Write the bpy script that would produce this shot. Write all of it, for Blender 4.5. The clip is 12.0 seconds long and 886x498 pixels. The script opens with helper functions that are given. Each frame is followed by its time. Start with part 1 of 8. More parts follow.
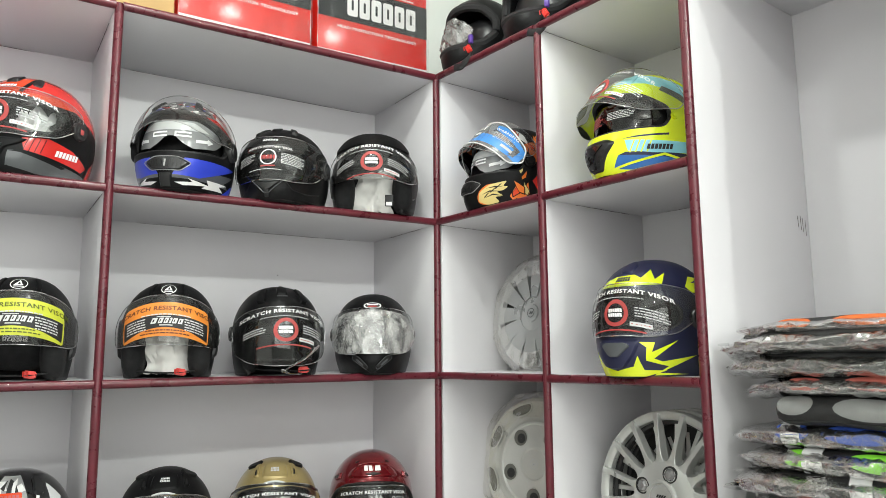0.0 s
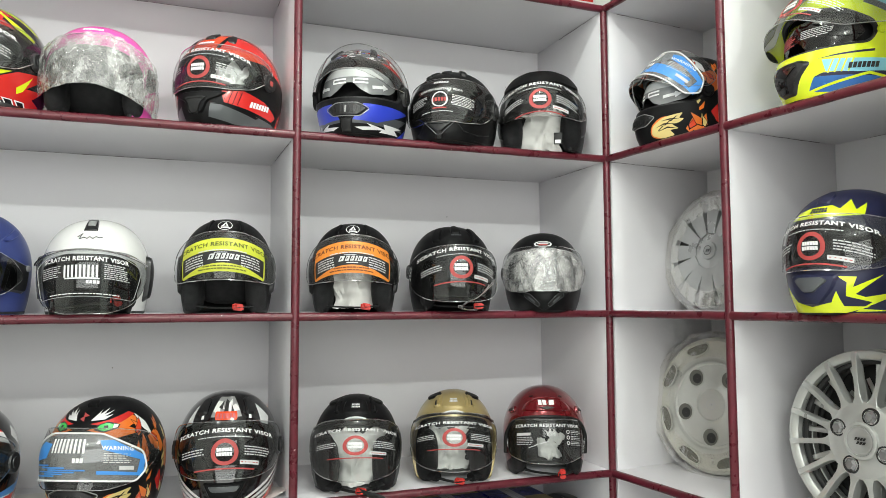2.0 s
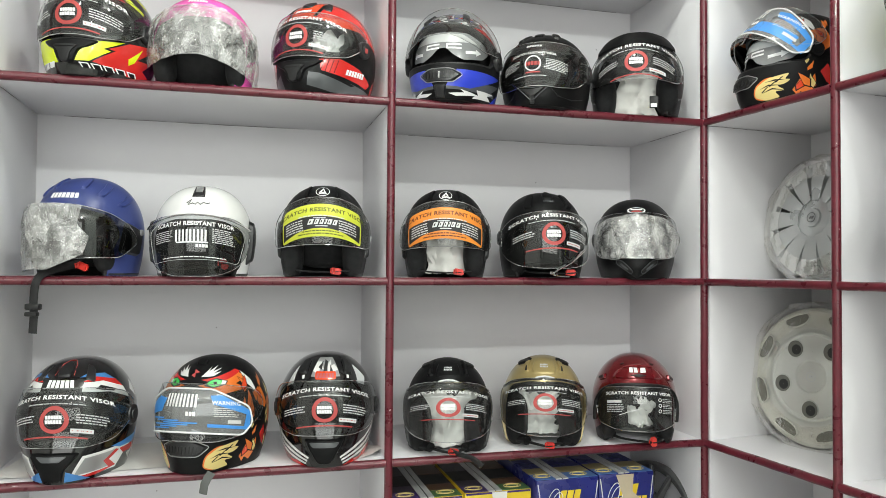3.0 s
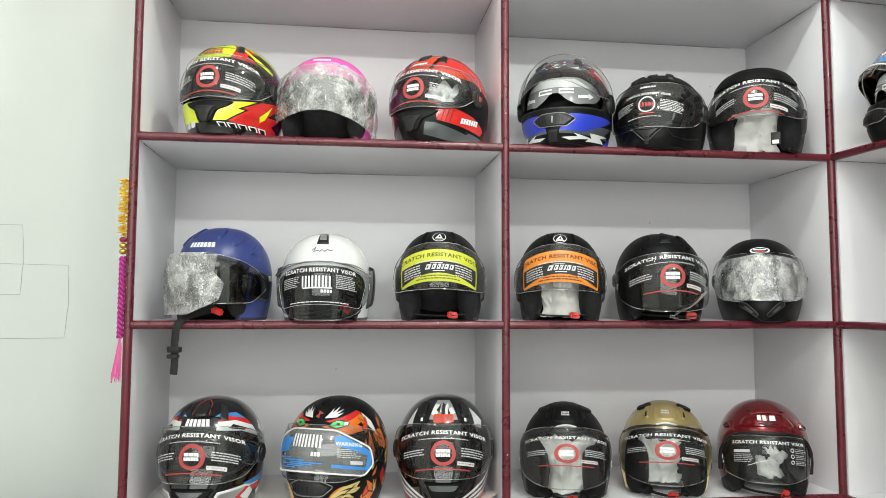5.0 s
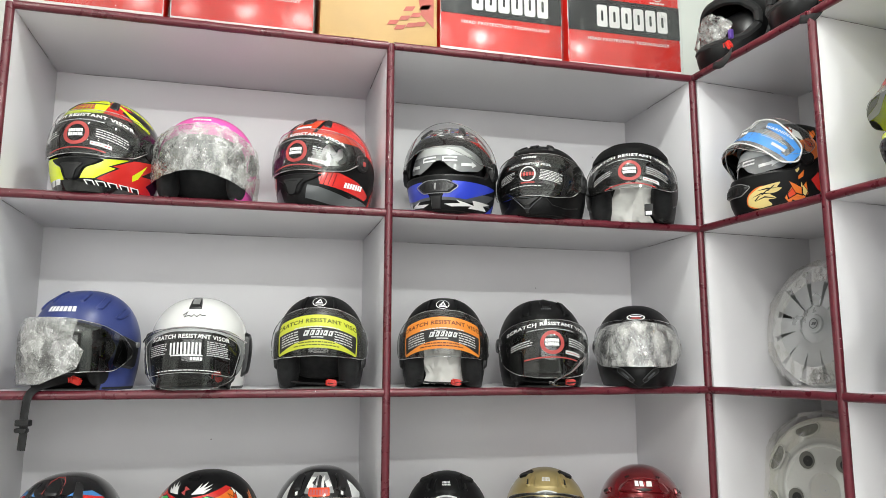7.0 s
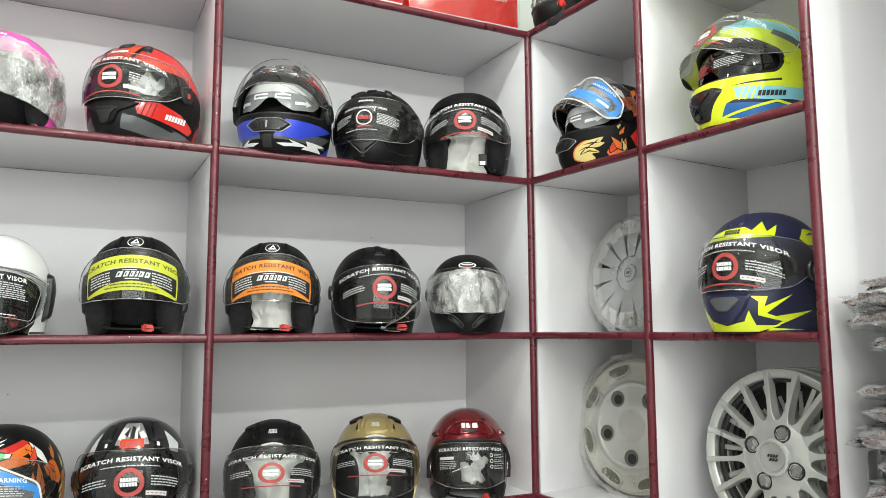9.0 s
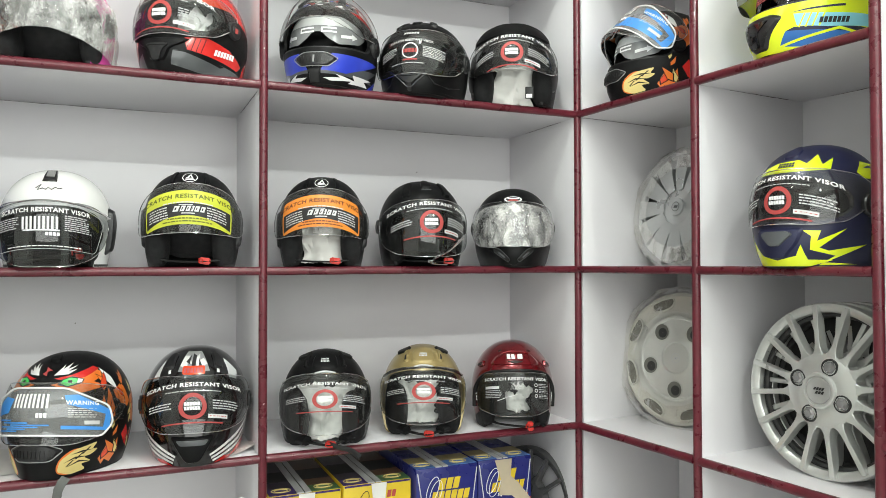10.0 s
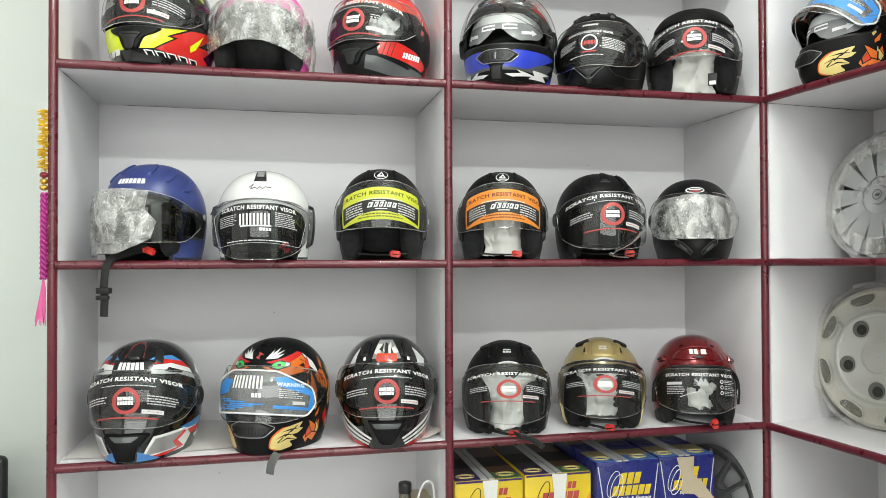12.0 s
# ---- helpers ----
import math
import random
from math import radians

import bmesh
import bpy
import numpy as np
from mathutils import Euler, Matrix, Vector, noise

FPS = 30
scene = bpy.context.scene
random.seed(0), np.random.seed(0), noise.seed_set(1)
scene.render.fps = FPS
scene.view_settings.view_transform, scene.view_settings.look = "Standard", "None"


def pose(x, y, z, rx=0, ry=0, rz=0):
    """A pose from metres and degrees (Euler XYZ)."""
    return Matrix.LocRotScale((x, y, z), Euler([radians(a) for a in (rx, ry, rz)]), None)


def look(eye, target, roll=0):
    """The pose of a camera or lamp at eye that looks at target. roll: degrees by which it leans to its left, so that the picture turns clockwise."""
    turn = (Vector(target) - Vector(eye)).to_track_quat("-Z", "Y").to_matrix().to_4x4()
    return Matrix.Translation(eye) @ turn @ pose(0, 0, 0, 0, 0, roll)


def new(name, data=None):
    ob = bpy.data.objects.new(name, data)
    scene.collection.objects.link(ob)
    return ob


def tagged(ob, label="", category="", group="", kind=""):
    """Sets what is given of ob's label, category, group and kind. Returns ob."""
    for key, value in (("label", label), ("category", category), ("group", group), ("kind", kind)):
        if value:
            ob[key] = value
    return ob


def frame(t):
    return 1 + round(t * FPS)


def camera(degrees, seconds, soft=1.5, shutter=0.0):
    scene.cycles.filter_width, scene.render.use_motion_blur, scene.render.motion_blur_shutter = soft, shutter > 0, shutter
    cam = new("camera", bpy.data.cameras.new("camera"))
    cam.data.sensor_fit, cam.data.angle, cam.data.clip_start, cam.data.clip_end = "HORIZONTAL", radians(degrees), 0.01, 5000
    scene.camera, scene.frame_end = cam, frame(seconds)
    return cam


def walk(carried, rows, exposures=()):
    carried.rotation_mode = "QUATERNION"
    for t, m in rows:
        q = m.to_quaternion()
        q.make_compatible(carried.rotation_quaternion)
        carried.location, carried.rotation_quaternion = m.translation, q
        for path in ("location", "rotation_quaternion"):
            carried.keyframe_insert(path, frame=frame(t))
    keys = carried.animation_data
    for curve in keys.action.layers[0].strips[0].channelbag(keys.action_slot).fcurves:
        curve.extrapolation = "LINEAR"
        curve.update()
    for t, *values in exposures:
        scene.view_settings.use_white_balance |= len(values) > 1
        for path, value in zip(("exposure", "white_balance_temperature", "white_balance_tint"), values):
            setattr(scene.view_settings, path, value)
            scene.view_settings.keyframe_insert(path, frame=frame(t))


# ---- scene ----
cam = camera(62.6, 12.0, soft=0.65)
PATH = [
    (0, (-1.139, -1.813, 1.51), (-0.072, -0.145, 1.796), -0.5),
    (0.5, (-1.153, -1.806, 1.507), (-0.129, -0.107, 1.76), -0.5),
    (1, (-1.177, -1.797, 1.501), (-0.218, -0.056, 1.722), -0.5),
    (1.5, (-1.198, -1.787, 1.498), (-0.34, 0.011, 1.677), -0.5),
    (2, (-1.205, -1.794, 1.483), (-0.487, 0.067, 1.63), -0.2),
    (2.5, (-1.229, -1.789, 1.479), (-0.623, 0.114, 1.579), 0.3),
    (3, (-1.254, -1.787, 1.484), (-0.725, 0.141, 1.536), 0.4),
    (3.2, (-1.261, -1.789, 1.477), (-0.766, 0.149, 1.523), 0.5),
    (4.8, (-1.295, -1.794, 1.496), (-1.032, 0.186, 1.607), 0.2),
    (5, (-1.296, -1.798, 1.5), (-1.036, 0.179, 1.652), 0.2),
    (5.5, (-1.278, -1.81, 1.511), (-1.024, 0.159, 1.756), 0.0),
    (6, (-1.282, -1.804, 1.524), (-0.971, 0.151, 1.813), -0.0),
    (6.5, (-1.252, -1.798, 1.527), (-0.864, 0.143, 1.814), -0.0),
    (7, (-1.219, -1.799, 1.524), (-0.727, 0.116, 1.831), 0.1),
    (7.5, (-1.198, -1.803, 1.536), (-0.59, 0.076, 1.854), 0.3),
    (7.7, (-1.2, -1.783, 1.525), (-0.533, 0.072, 1.863), 0.4),
    (9.3, (-1.18, -1.774, 1.464), (-0.277, 0.003, 1.621), 0.0),
    (9.5, (-1.191, -1.774, 1.467), (-0.306, 0.017, 1.572), -0.0),
    (10, (-1.206, -1.781, 1.466), (-0.405, 0.051, 1.507), -0.1),
    (10.5, (-1.246, -1.779, 1.461), (-0.55, 0.096, 1.499), -0.3),
    (11, (-1.281, -1.777, 1.462), (-0.696, 0.135, 1.5), -0.4),
    (11.4, (-1.306, -1.77, 1.466), (-0.795, 0.163, 1.489), -0.4),
    (11.5, (-1.303, -1.771, 1.463), (-0.815, 0.168, 1.488), -0.3),
    (12, (-1.322, -1.768, 1.458), (-0.873, 0.181, 1.489), -0.2),
]
# The picture turns a little pinker in the middle of the shot and brighter towards its end.
TINTS = [(0, 0.05, 6500, 11), (3.2, 0.08, 6500, 10), (5, 0.04, 6500, 11), (6, 0.02, 6500, 12.5), (7, 0.04, 6500, 13.5), (7.7, 0.08, 6500, 13), (9.3, 0.14, 6500, 9.5), (12, 0.14, 6500, 10)]
walk(cam, [(t, look(eye, target, roll)) for t, eye, target, roll in PATH], TINTS)

# ---- world and light ----
# A lit shop interior: rows of ceiling bulbs and white walls around.
scene.view_settings.exposure = 0.0
world = bpy.data.worlds.new("world")
scene.world = world
world.use_nodes = True
world.node_tree.nodes["Background"].inputs[0].default_value = (0.75, 0.82, 0.9, 1)
world.node_tree.nodes["Background"].inputs[1].default_value = 0.6

Z = (2.35, 1.90, 1.45, 1.00, 0.55, 0.10)      # middles of the shelf boards
XA, XB, XC = -1.803, -0.90, 0.0               # uprights of the long unit
DEPTH, BOARD = 0.39, 0.018
Z_F = 1.128                                   # board of the wide end bay
TURN2 = 5.1                                   # the side unit stands a little open
# DF stays out of view; its place is chosen to shade the end bay.
DD, DE, DF = 0.437, 0.868, 1.40               # uprights along the side unit
CEIL, WALL_Y, WALL_X0, BACK_Y = 3.15, 0.405, -4.6, -3.9
LAMPS = [(-0.8, -0.8, 1.1), (-2.0, -0.8, 0.22), (-2.6, -3.0, 0.9), (-1.3, -3.0, 1.8), (-0.1, -3.0, 2.3)]   # the third number: each bulb's share
LAMP_W, DAY_W = 25.0, 52.0
DOOR_X0, DOOR_X1, DOOR_Z0, DOOR_Z1 = -3.8, 0.3, 1.20, 2.75   # the open shop front; the low wall under it is added to dim the lower bays


# ---- materials ----
def mat(name, col, rough=0.5, metal=0.0, var=0.0, scale=20.0, bump=0.0, bscale=150.0, coat=0.0, spec=0.5, fleck=None, emit=0.0):
    """A painted, moulded or woven surface: colour drift at two scales, uneven gloss and fine relief."""
    m = bpy.data.materials.new(name)
    m.use_nodes = True
    t = m.node_tree
    b = t.nodes["Principled BSDF"]
    b.inputs["Base Color"].default_value = (*col, 1)
    b.inputs["Roughness"].default_value = rough
    b.inputs["Metallic"].default_value = metal
    b.inputs["Coat Weight"].default_value = coat
    b.inputs["Coat Roughness"].default_value = 0.05
    b.inputs["Specular IOR Level"].default_value = spec
    if emit:
        b.inputs["Emission Color"].default_value = (*col, 1)
        b.inputs["Emission Strength"].default_value = emit
    if var or bump:
        co = t.nodes.new("ShaderNodeTexCoord")
    if var:
        big, fine = t.nodes.new("ShaderNodeTexNoise"), t.nodes.new("ShaderNodeTexNoise")
        big.inputs["Scale"].default_value, fine.inputs["Scale"].default_value = scale * 0.2, scale
        big.inputs["Detail"].default_value, fine.inputs["Detail"].default_value = 3, 6
        mix = t.nodes.new("ShaderNodeMath")
        mix.operation = "ADD"
        half = t.nodes.new("ShaderNodeMapRange")
        half.inputs["From Min"].default_value, half.inputs["From Max"].default_value = 0.6, 1.4
        half.inputs["To Min"].default_value, half.inputs["To Max"].default_value = 1 - var, 1 + var * 0.6
        mul = t.nodes.new("ShaderNodeVectorMath")
        mul.operation = "SCALE"
        mul.inputs[0].default_value = col
        for n in (big, fine):
            t.links.new(co.outputs["Object"], n.inputs["Vector"])
        t.links.new(big.outputs["Fac"], mix.inputs[0])
        t.links.new(fine.outputs["Fac"], mix.inputs[1])
        t.links.new(mix.outputs[0], half.inputs["Value"])
        t.links.new(half.outputs[0], mul.inputs["Scale"])
        t.links.new(mul.outputs[0], b.inputs["Base Color"])
        rr = t.nodes.new("ShaderNodeMapRange")
        rr.inputs["From Min"].default_value, rr.inputs["From Max"].default_value = 0.6, 1.4
        rr.inputs["To Min"].default_value, rr.inputs["To Max"].default_value = max(0.02, rough * 0.75), min(1, rough * 1.25)
        t.links.new(mix.outputs[0], rr.inputs["Value"])
        t.links.new(rr.outputs[0], b.inputs["Roughness"])
    if fleck:
        # small chips where the paint has gone
        sp, cut, over = t.nodes.new("ShaderNodeTexNoise"), t.nodes.new("ShaderNodeMapRange"), t.nodes.new("ShaderNodeMixRGB")
        sp.inputs["Scale"].default_value, sp.inputs["Detail"].default_value = 75, 2
        cut.inputs["From Min"].default_value, cut.inputs["From Max"].default_value = 0.76, 0.79
        over.inputs[2].default_value = (*fleck, 1)
        t.links.new(co.outputs["Object"], sp.inputs["Vector"])
        t.links.new(sp.outputs["Fac"], cut.inputs["Value"])
        t.links.new(cut.outputs[0], over.inputs[0])
        t.links.new(mul.outputs[0], over.inputs[1])
        t.links.new(over.outputs[0], b.inputs["Base Color"])
    if bump:
        n, bp = t.nodes.new("ShaderNodeTexNoise"), t.nodes.new("ShaderNodeBump")
        n.inputs["Scale"].default_value, n.inputs["Detail"].default_value = bscale, 4
        bp.inputs["Strength"].default_value, bp.inputs["Distance"].default_value = bump, 0.002
        t.links.new(co.outputs["Object"], n.inputs["Vector"])
        t.links.new(n.outputs["Fac"], bp.inputs["Height"])
        t.links.new(bp.outputs[0], b.inputs["Normal"])
    return m


def clear(name, tint, rough=0.03, gloss=0.12, bump=0.0, bscale=30.0, white=0.0, fres=1.0, crease=0.0, line=0.0):
    """Thin clear plastic: light goes through, the surface mirrors; white: milky share, on visors a painted haze; bump:
    crumples; crease, line: pale fold lines with their glints painted in.
    """
    m = bpy.data.materials.new(name)
    m.use_nodes = True
    t = m.node_tree
    t.nodes.clear()
    out, see, shine, mix = (t.nodes.new("ShaderNode" + k) for k in ("OutputMaterial", "BsdfTransparent", "BsdfGlossy", "MixShader"))
    see.inputs[0].default_value = (*tint, 1)
    shine.inputs["Roughness"].default_value = rough
    fr = t.nodes.new("ShaderNodeFresnel")
    fr.inputs["IOR"].default_value = 1.5
    add = t.nodes.new("ShaderNodeMath")
    add.operation = "MULTIPLY_ADD"
    add.inputs[1].default_value, add.inputs[2].default_value = fres, gloss - 0.04 * fres
    add.use_clamp = True
    t.links.new(fr.outputs[0], add.inputs[0])
    t.links.new(add.outputs[0], mix.inputs[0])
    body = see
    if white:
        milk, m2 = t.nodes.new("ShaderNodeBsdfDiffuse"), t.nodes.new("ShaderNodeMixShader")
        milk.inputs[0].default_value = (0.8, 0.8, 0.78, 1)
        m2.inputs[0].default_value = white
        if crease:
            cc, warp, big, mr, hz, add2, mp = (t.nodes.new("ShaderNode" + k) for k in ("TexCoord", "TexNoise", "MixRGB", "MapRange", "MapRange", "Math", "Mapping"))
            mp.inputs["Rotation"].default_value, mp.inputs["Scale"].default_value = (0.3, 0.5, 0.4), (1.0, 0.9, 0.55)
            warp.inputs["Scale"].default_value, warp.inputs["Detail"].default_value = crease * 0.6, 3
            big.blend_type = "ADD"
            big.inputs[0].default_value = 2.6 / crease
            t.links.new(cc.outputs["Object"], mp.inputs["Vector"])
            t.links.new(mp.outputs[0], warp.inputs["Vector"])
            t.links.new(mp.outputs[0], big.inputs[1])
            t.links.new(warp.outputs["Color"], big.inputs[2])
            lines = []
            # White fold lines: the film's own cloudiness and its glints, both as colour.
            for k, wide in ((1.0, 0.020), (2.1, 0.024), (4.3, 0.030)):
                v2, r2 = t.nodes.new("ShaderNodeTexVoronoi"), t.nodes.new("ShaderNodeMapRange")
                v2.feature, v2.inputs["Scale"].default_value = "DISTANCE_TO_EDGE", crease * k
                r2.inputs["From Min"].default_value, r2.inputs["From Max"].default_value = 0.0, wide
                r2.inputs["To Min"].default_value, r2.inputs["To Max"].default_value = (line or min(0.8, white * 1.5)) / k ** 0.5, 0.0
                t.links.new(big.outputs[0], v2.inputs["Vector"])
                t.links.new(v2.outputs["Distance"], r2.inputs["Value"])
                lines.append(r2)
            hz.inputs["From Min"].default_value, hz.inputs["From Max"].default_value = 0.35, 0.65
            hz.inputs["To Min"].default_value, hz.inputs["To Max"].default_value = white * 0.3, white * 1.6
            t.links.new(warp.outputs["Fac"], hz.inputs["Value"])
            add2.operation, mr.inputs["To Max"].default_value = "ADD", 0.95
            mr.inputs["From Max"].default_value = 0.95
            add4, fade = t.nodes.new("ShaderNodeMath"), t.nodes.new("ShaderNodeMath")
            fade.operation = "MULTIPLY"
            t.links.new(lines[0].outputs[0], add2.inputs[0])
            t.links.new(lines[1].outputs[0], add2.inputs[1])
            t.links.new(add2.outputs[0], add4.inputs[0])
            t.links.new(lines[2].outputs[0], add4.inputs[1])
            patch = t.nodes.new("ShaderNodeMapRange")
            patch.inputs["From Min"].default_value, patch.inputs["From Max"].default_value = 0.40, 0.62
            patch.inputs["To Min"].default_value, patch.inputs["To Max"].default_value = 0.03, 1.25
            t.links.new(warp.outputs["Fac"], patch.inputs["Value"])
            t.links.new(add4.outputs[0], fade.inputs[0])
            t.links.new(patch.outputs[0], fade.inputs[1])
            add3 = t.nodes.new("ShaderNodeMath")
            t.links.new(fade.outputs[0], add3.inputs[0])
            t.links.new(hz.outputs[0], add3.inputs[1])
            t.links.new(add3.outputs[0], mr.inputs["Value"])
            t.links.new(mr.outputs[0], m2.inputs[0])
        t.links.new(see.outputs[0], m2.inputs[1])
        t.links.new(milk.outputs[0], m2.inputs[2])
        body = m2
    t.links.new(body.outputs[0], mix.inputs[1])
    t.links.new(shine.outputs[0], mix.inputs[2])
    if bump:
        co, n, v, bp = (t.nodes.new("ShaderNode" + k) for k in ("TexCoord", "TexNoise", "TexVoronoi", "Bump"))
        n.inputs["Scale"].default_value, n.inputs["Detail"].default_value, n.inputs["Distortion"].default_value = bscale, 5, 1.5
        v.feature, v.inputs["Scale"].default_value = "DISTANCE_TO_EDGE", bscale * 0.8
        s2 = t.nodes.new("ShaderNodeMath")
        s2.operation = "MULTIPLY_ADD"
        s2.inputs[1].default_value = 0.6
        bp.inputs["Strength"].default_value, bp.inputs["Distance"].default_value = bump, 0.003
        t.links.new(co.outputs["Object"], n.inputs["Vector"])
        t.links.new(co.outputs["Object"], v.inputs["Vector"])
        t.links.new(v.outputs["Distance"], s2.inputs[0])
        t.links.new(n.outputs["Fac"], s2.inputs[2])
        t.links.new(s2.outputs[0], bp.inputs["Height"])
        for node in (shine, fr):
            t.links.new(bp.outputs[0], node.inputs["Normal"])
    t.links.new(mix.outputs[0], out.inputs[0])
    return m


M_LAM = mat("lilac_white_laminate", (0.748, 0.737, 0.757), 0.36, var=0.02, scale=9)
M_EDGE = mat("maroon_enamel", (0.115, 0.012, 0.022), 0.3, var=0.3, scale=60, bump=0.35, bscale=90, coat=0.2, fleck=(0.55, 0.42, 0.42))
M_WALL = mat("greenish_white_wall_paint", (0.66, 0.70, 0.665), 0.45, var=0.04, scale=6, bump=0.05, bscale=40)
M_FAR = mat("off_white_wall_paint", (0.68, 0.67, 0.65), 0.6, var=0.05, scale=6)
M_FRONT = mat("grey_shop_front_paint", (0.30, 0.29, 0.28), 0.6, var=0.05, scale=6)
M_CEIL = mat("white_ceiling_paint", (0.8, 0.8, 0.79), 0.8, var=0.04, scale=5)
M_FLOOR = mat("pale_floor_tile", (0.62, 0.61, 0.60), 0.25, var=0.12, scale=8)
M_LED = mat("lit_led_disc", (1.0, 0.98, 0.95), 0.5, emit=14)
M_GAP = mat("dark_joint_dirt", (0.16, 0.14, 0.14), 0.9)
M_TRIM = mat("white_lamp_trim", (0.8, 0.8, 0.8), 0.4)


# ---- mesh helpers ----
class Build:
    """Collects faces with materials; optional own normals keep curved shells smooth."""

    def __init__(self):
        self.v, self.f, self.m, self.n = [], [], [], []

    def add(self, verts, faces, m=0, normals=None):
        k = len(self.v)
        self.v += [tuple(p) for p in verts]
        self.n += [tuple(q) for q in normals] if normals else [(0, 0, 0)] * len(verts)
        self.f += [tuple(i + k for i in f) for f in faces]
        self.m += [m] * len(faces)
        return self

    def mesh(self, name, mats, sharp=40):
        me = bpy.data.meshes.new(name)
        me.from_pydata(self.v, [], self.f)
        for m in mats:
            me.materials.append(m)
        me.polygons.foreach_set("material_index", self.m)
        me.polygons.foreach_set("use_smooth", [True] * len(self.f))
        if any(q != (0, 0, 0) for q in self.n):
            me.normals_split_custom_set_from_vertices(self.n)
        else:
            me.set_sharp_from_angle(angle=radians(sharp))
        me.update()
        return me

    def box(self, lo, hi, r=0.0, m=0, seg=2):
        bm = bmesh.new()
        bmesh.ops.create_cube(bm, size=1)
        for v in bm.verts:
            v.co = [lo[i] + (v.co[i] + 0.5) * (hi[i] - lo[i]) for i in range(3)]
        if r:
            bmesh.ops.bevel(bm, geom=bm.edges[:], offset=r, segments=seg, profile=0.5, affect="EDGES")
        return self.take(bm, m)

    def take(self, bm, m=0, move=None):
        if move is not None:
            bmesh.ops.transform(bm, matrix=move, verts=bm.verts)
        bm.verts.index_update()
        self.add([v.co[:] for v in bm.verts], [[v.index for v in f.verts] for f in bm.faces], m)
        bm.free()
        return self

    def tube(self, pts, r, closed=False, n=8, m=0, flat=1.0, up=None):
        """A round (or flattened) bar along pts."""
        pts = [Vector(p) for p in pts]
        k, rings = len(pts), []
        ref = Vector(up) if up else None
        for i, p in enumerate(pts):
            a = pts[(i - 1) % k] if closed or i else p
            b = pts[(i + 1) % k] if closed or i < k - 1 else p
            d = (b - a).normalized()
            side = d.cross(ref or (Vector((0, 0, 1)) if abs(d.z) < 0.9 else Vector((0, 1, 0)))).normalized()
            top = side.cross(d)
            rr = r[i] if isinstance(r, (list, tuple)) else r
            rings.append([p + side * rr * math.cos(2 * math.pi * j / n) + top * rr * flat * math.sin(2 * math.pi * j / n) for j in range(n)])
        verts = [q for ring in rings for q in ring]
        faces = [(i * n + j, i * n + (j + 1) % n, (i + 1) % k * n + (j + 1) % n, (i + 1) % k * n + j) for i in range(k if closed else k - 1) for j in range(n)]
        if not closed:
            faces += [tuple(range(n))[::-1], tuple(range((k - 1) * n, k * n))]
        return self.add(verts, faces, m)

    def lathe(self, prof, n=48, m=0, cap=True, axis="z"):
        """Turns a profile of (radius, height) about z (or y, facing -y)."""
        verts = []
        for r, h in prof:
            for j in range(n):
                c, s = r * math.cos(2 * math.pi * j / n), r * math.sin(2 * math.pi * j / n)
                verts.append((c, s, h) if axis == "z" else (c, -h, s))
        faces = [(i * n + j, i * n + (j + 1) % n, (i + 1) * n + (j + 1) % n, (i + 1) * n + j) for i in range(len(prof) - 1) for j in range(n)]
        if cap:
            faces += [tuple(range(n))[::-1], tuple(range((len(prof) - 1) * n, len(prof) * n))]
        return self.add(verts, faces, m)


def part(name, data, mats, parent, label="", sharp=40):
    mats = mats if isinstance(mats, (list, tuple)) else [mats]
    me = data.mesh(name, mats, sharp) if isinstance(data, Build) else data
    ob = new(name, me)
    ob.parent = parent
    return tagged(ob, label) if label else ob


def thing(name, m, label, category, group="", kind=""):
    ob = new(name)
    ob.empty_display_size = 0.05
    ob.matrix_world = m
    return tagged(ob, label, category, group, kind)


def setting(name, data, mats, label="", parent=None):
    ob = part(name, data, mats, parent)
    return tagged(ob, label or name.replace("_", " "), name.split("_")[0], kind="structure")


# ---- the room ----
setting("floor", Build().box((WALL_X0 - 0.1, BACK_Y - 0.1, -0.1), (2.4, WALL_Y + 0.9, 0)), M_FLOOR, "pale polished tile floor of the shop")
setting("ceiling", Build().box((WALL_X0 - 0.1, BACK_Y - 0.1, CEIL), (2.4, WALL_Y + 0.9, CEIL + 0.1)), M_CEIL, "plain white painted ceiling")
setting("wall_north", Build().box((WALL_X0 - 0.1, WALL_Y, 0), (2.4, WALL_Y + 0.1, CEIL)), M_WALL, "pale greenish white painted wall behind the shelves")
setting("wall_west", Build().box((WALL_X0 - 0.1, BACK_Y, 0), (WALL_X0, WALL_Y, CEIL)), M_FAR, "plain pale painted side wall")
# The shop front across the room: a wide opening to the street, whose daylight a lamp in the opening gives. The low wall
# under it is an added block that keeps light off the lower bays.
wall_south = Build()
for x0, x1, z0, z1 in ((WALL_X0 - 0.1, DOOR_X0, 0, CEIL), (DOOR_X1, 2.4, 0, CEIL), (DOOR_X0, DOOR_X1, DOOR_Z1, CEIL), (DOOR_X0, DOOR_X1, 0, DOOR_Z0)):
    wall_south.box((x0, BACK_Y - 0.1, z0), (x1, BACK_Y, z1))
setting("wall_south", wall_south, M_FRONT, "plain grey unseen wall with the wide shop entrance over an added low wall")
setting("ground", Build().box((-12, -30, -0.14), (12, BACK_Y - 0.1, -0.04)), M_FLOOR, "plain paved street outside the entrance")
day = bpy.data.lights.new("entrance_daylight", "AREA")
day.shape, day.size, day.size_y, day.energy, day.color = "RECTANGLE", DOOR_X1 - DOOR_X0, DOOR_Z1 - DOOR_Z0, DAY_W, (0.985, 1.0, 0.93)
day_ob = new("entrance_daylight", day)
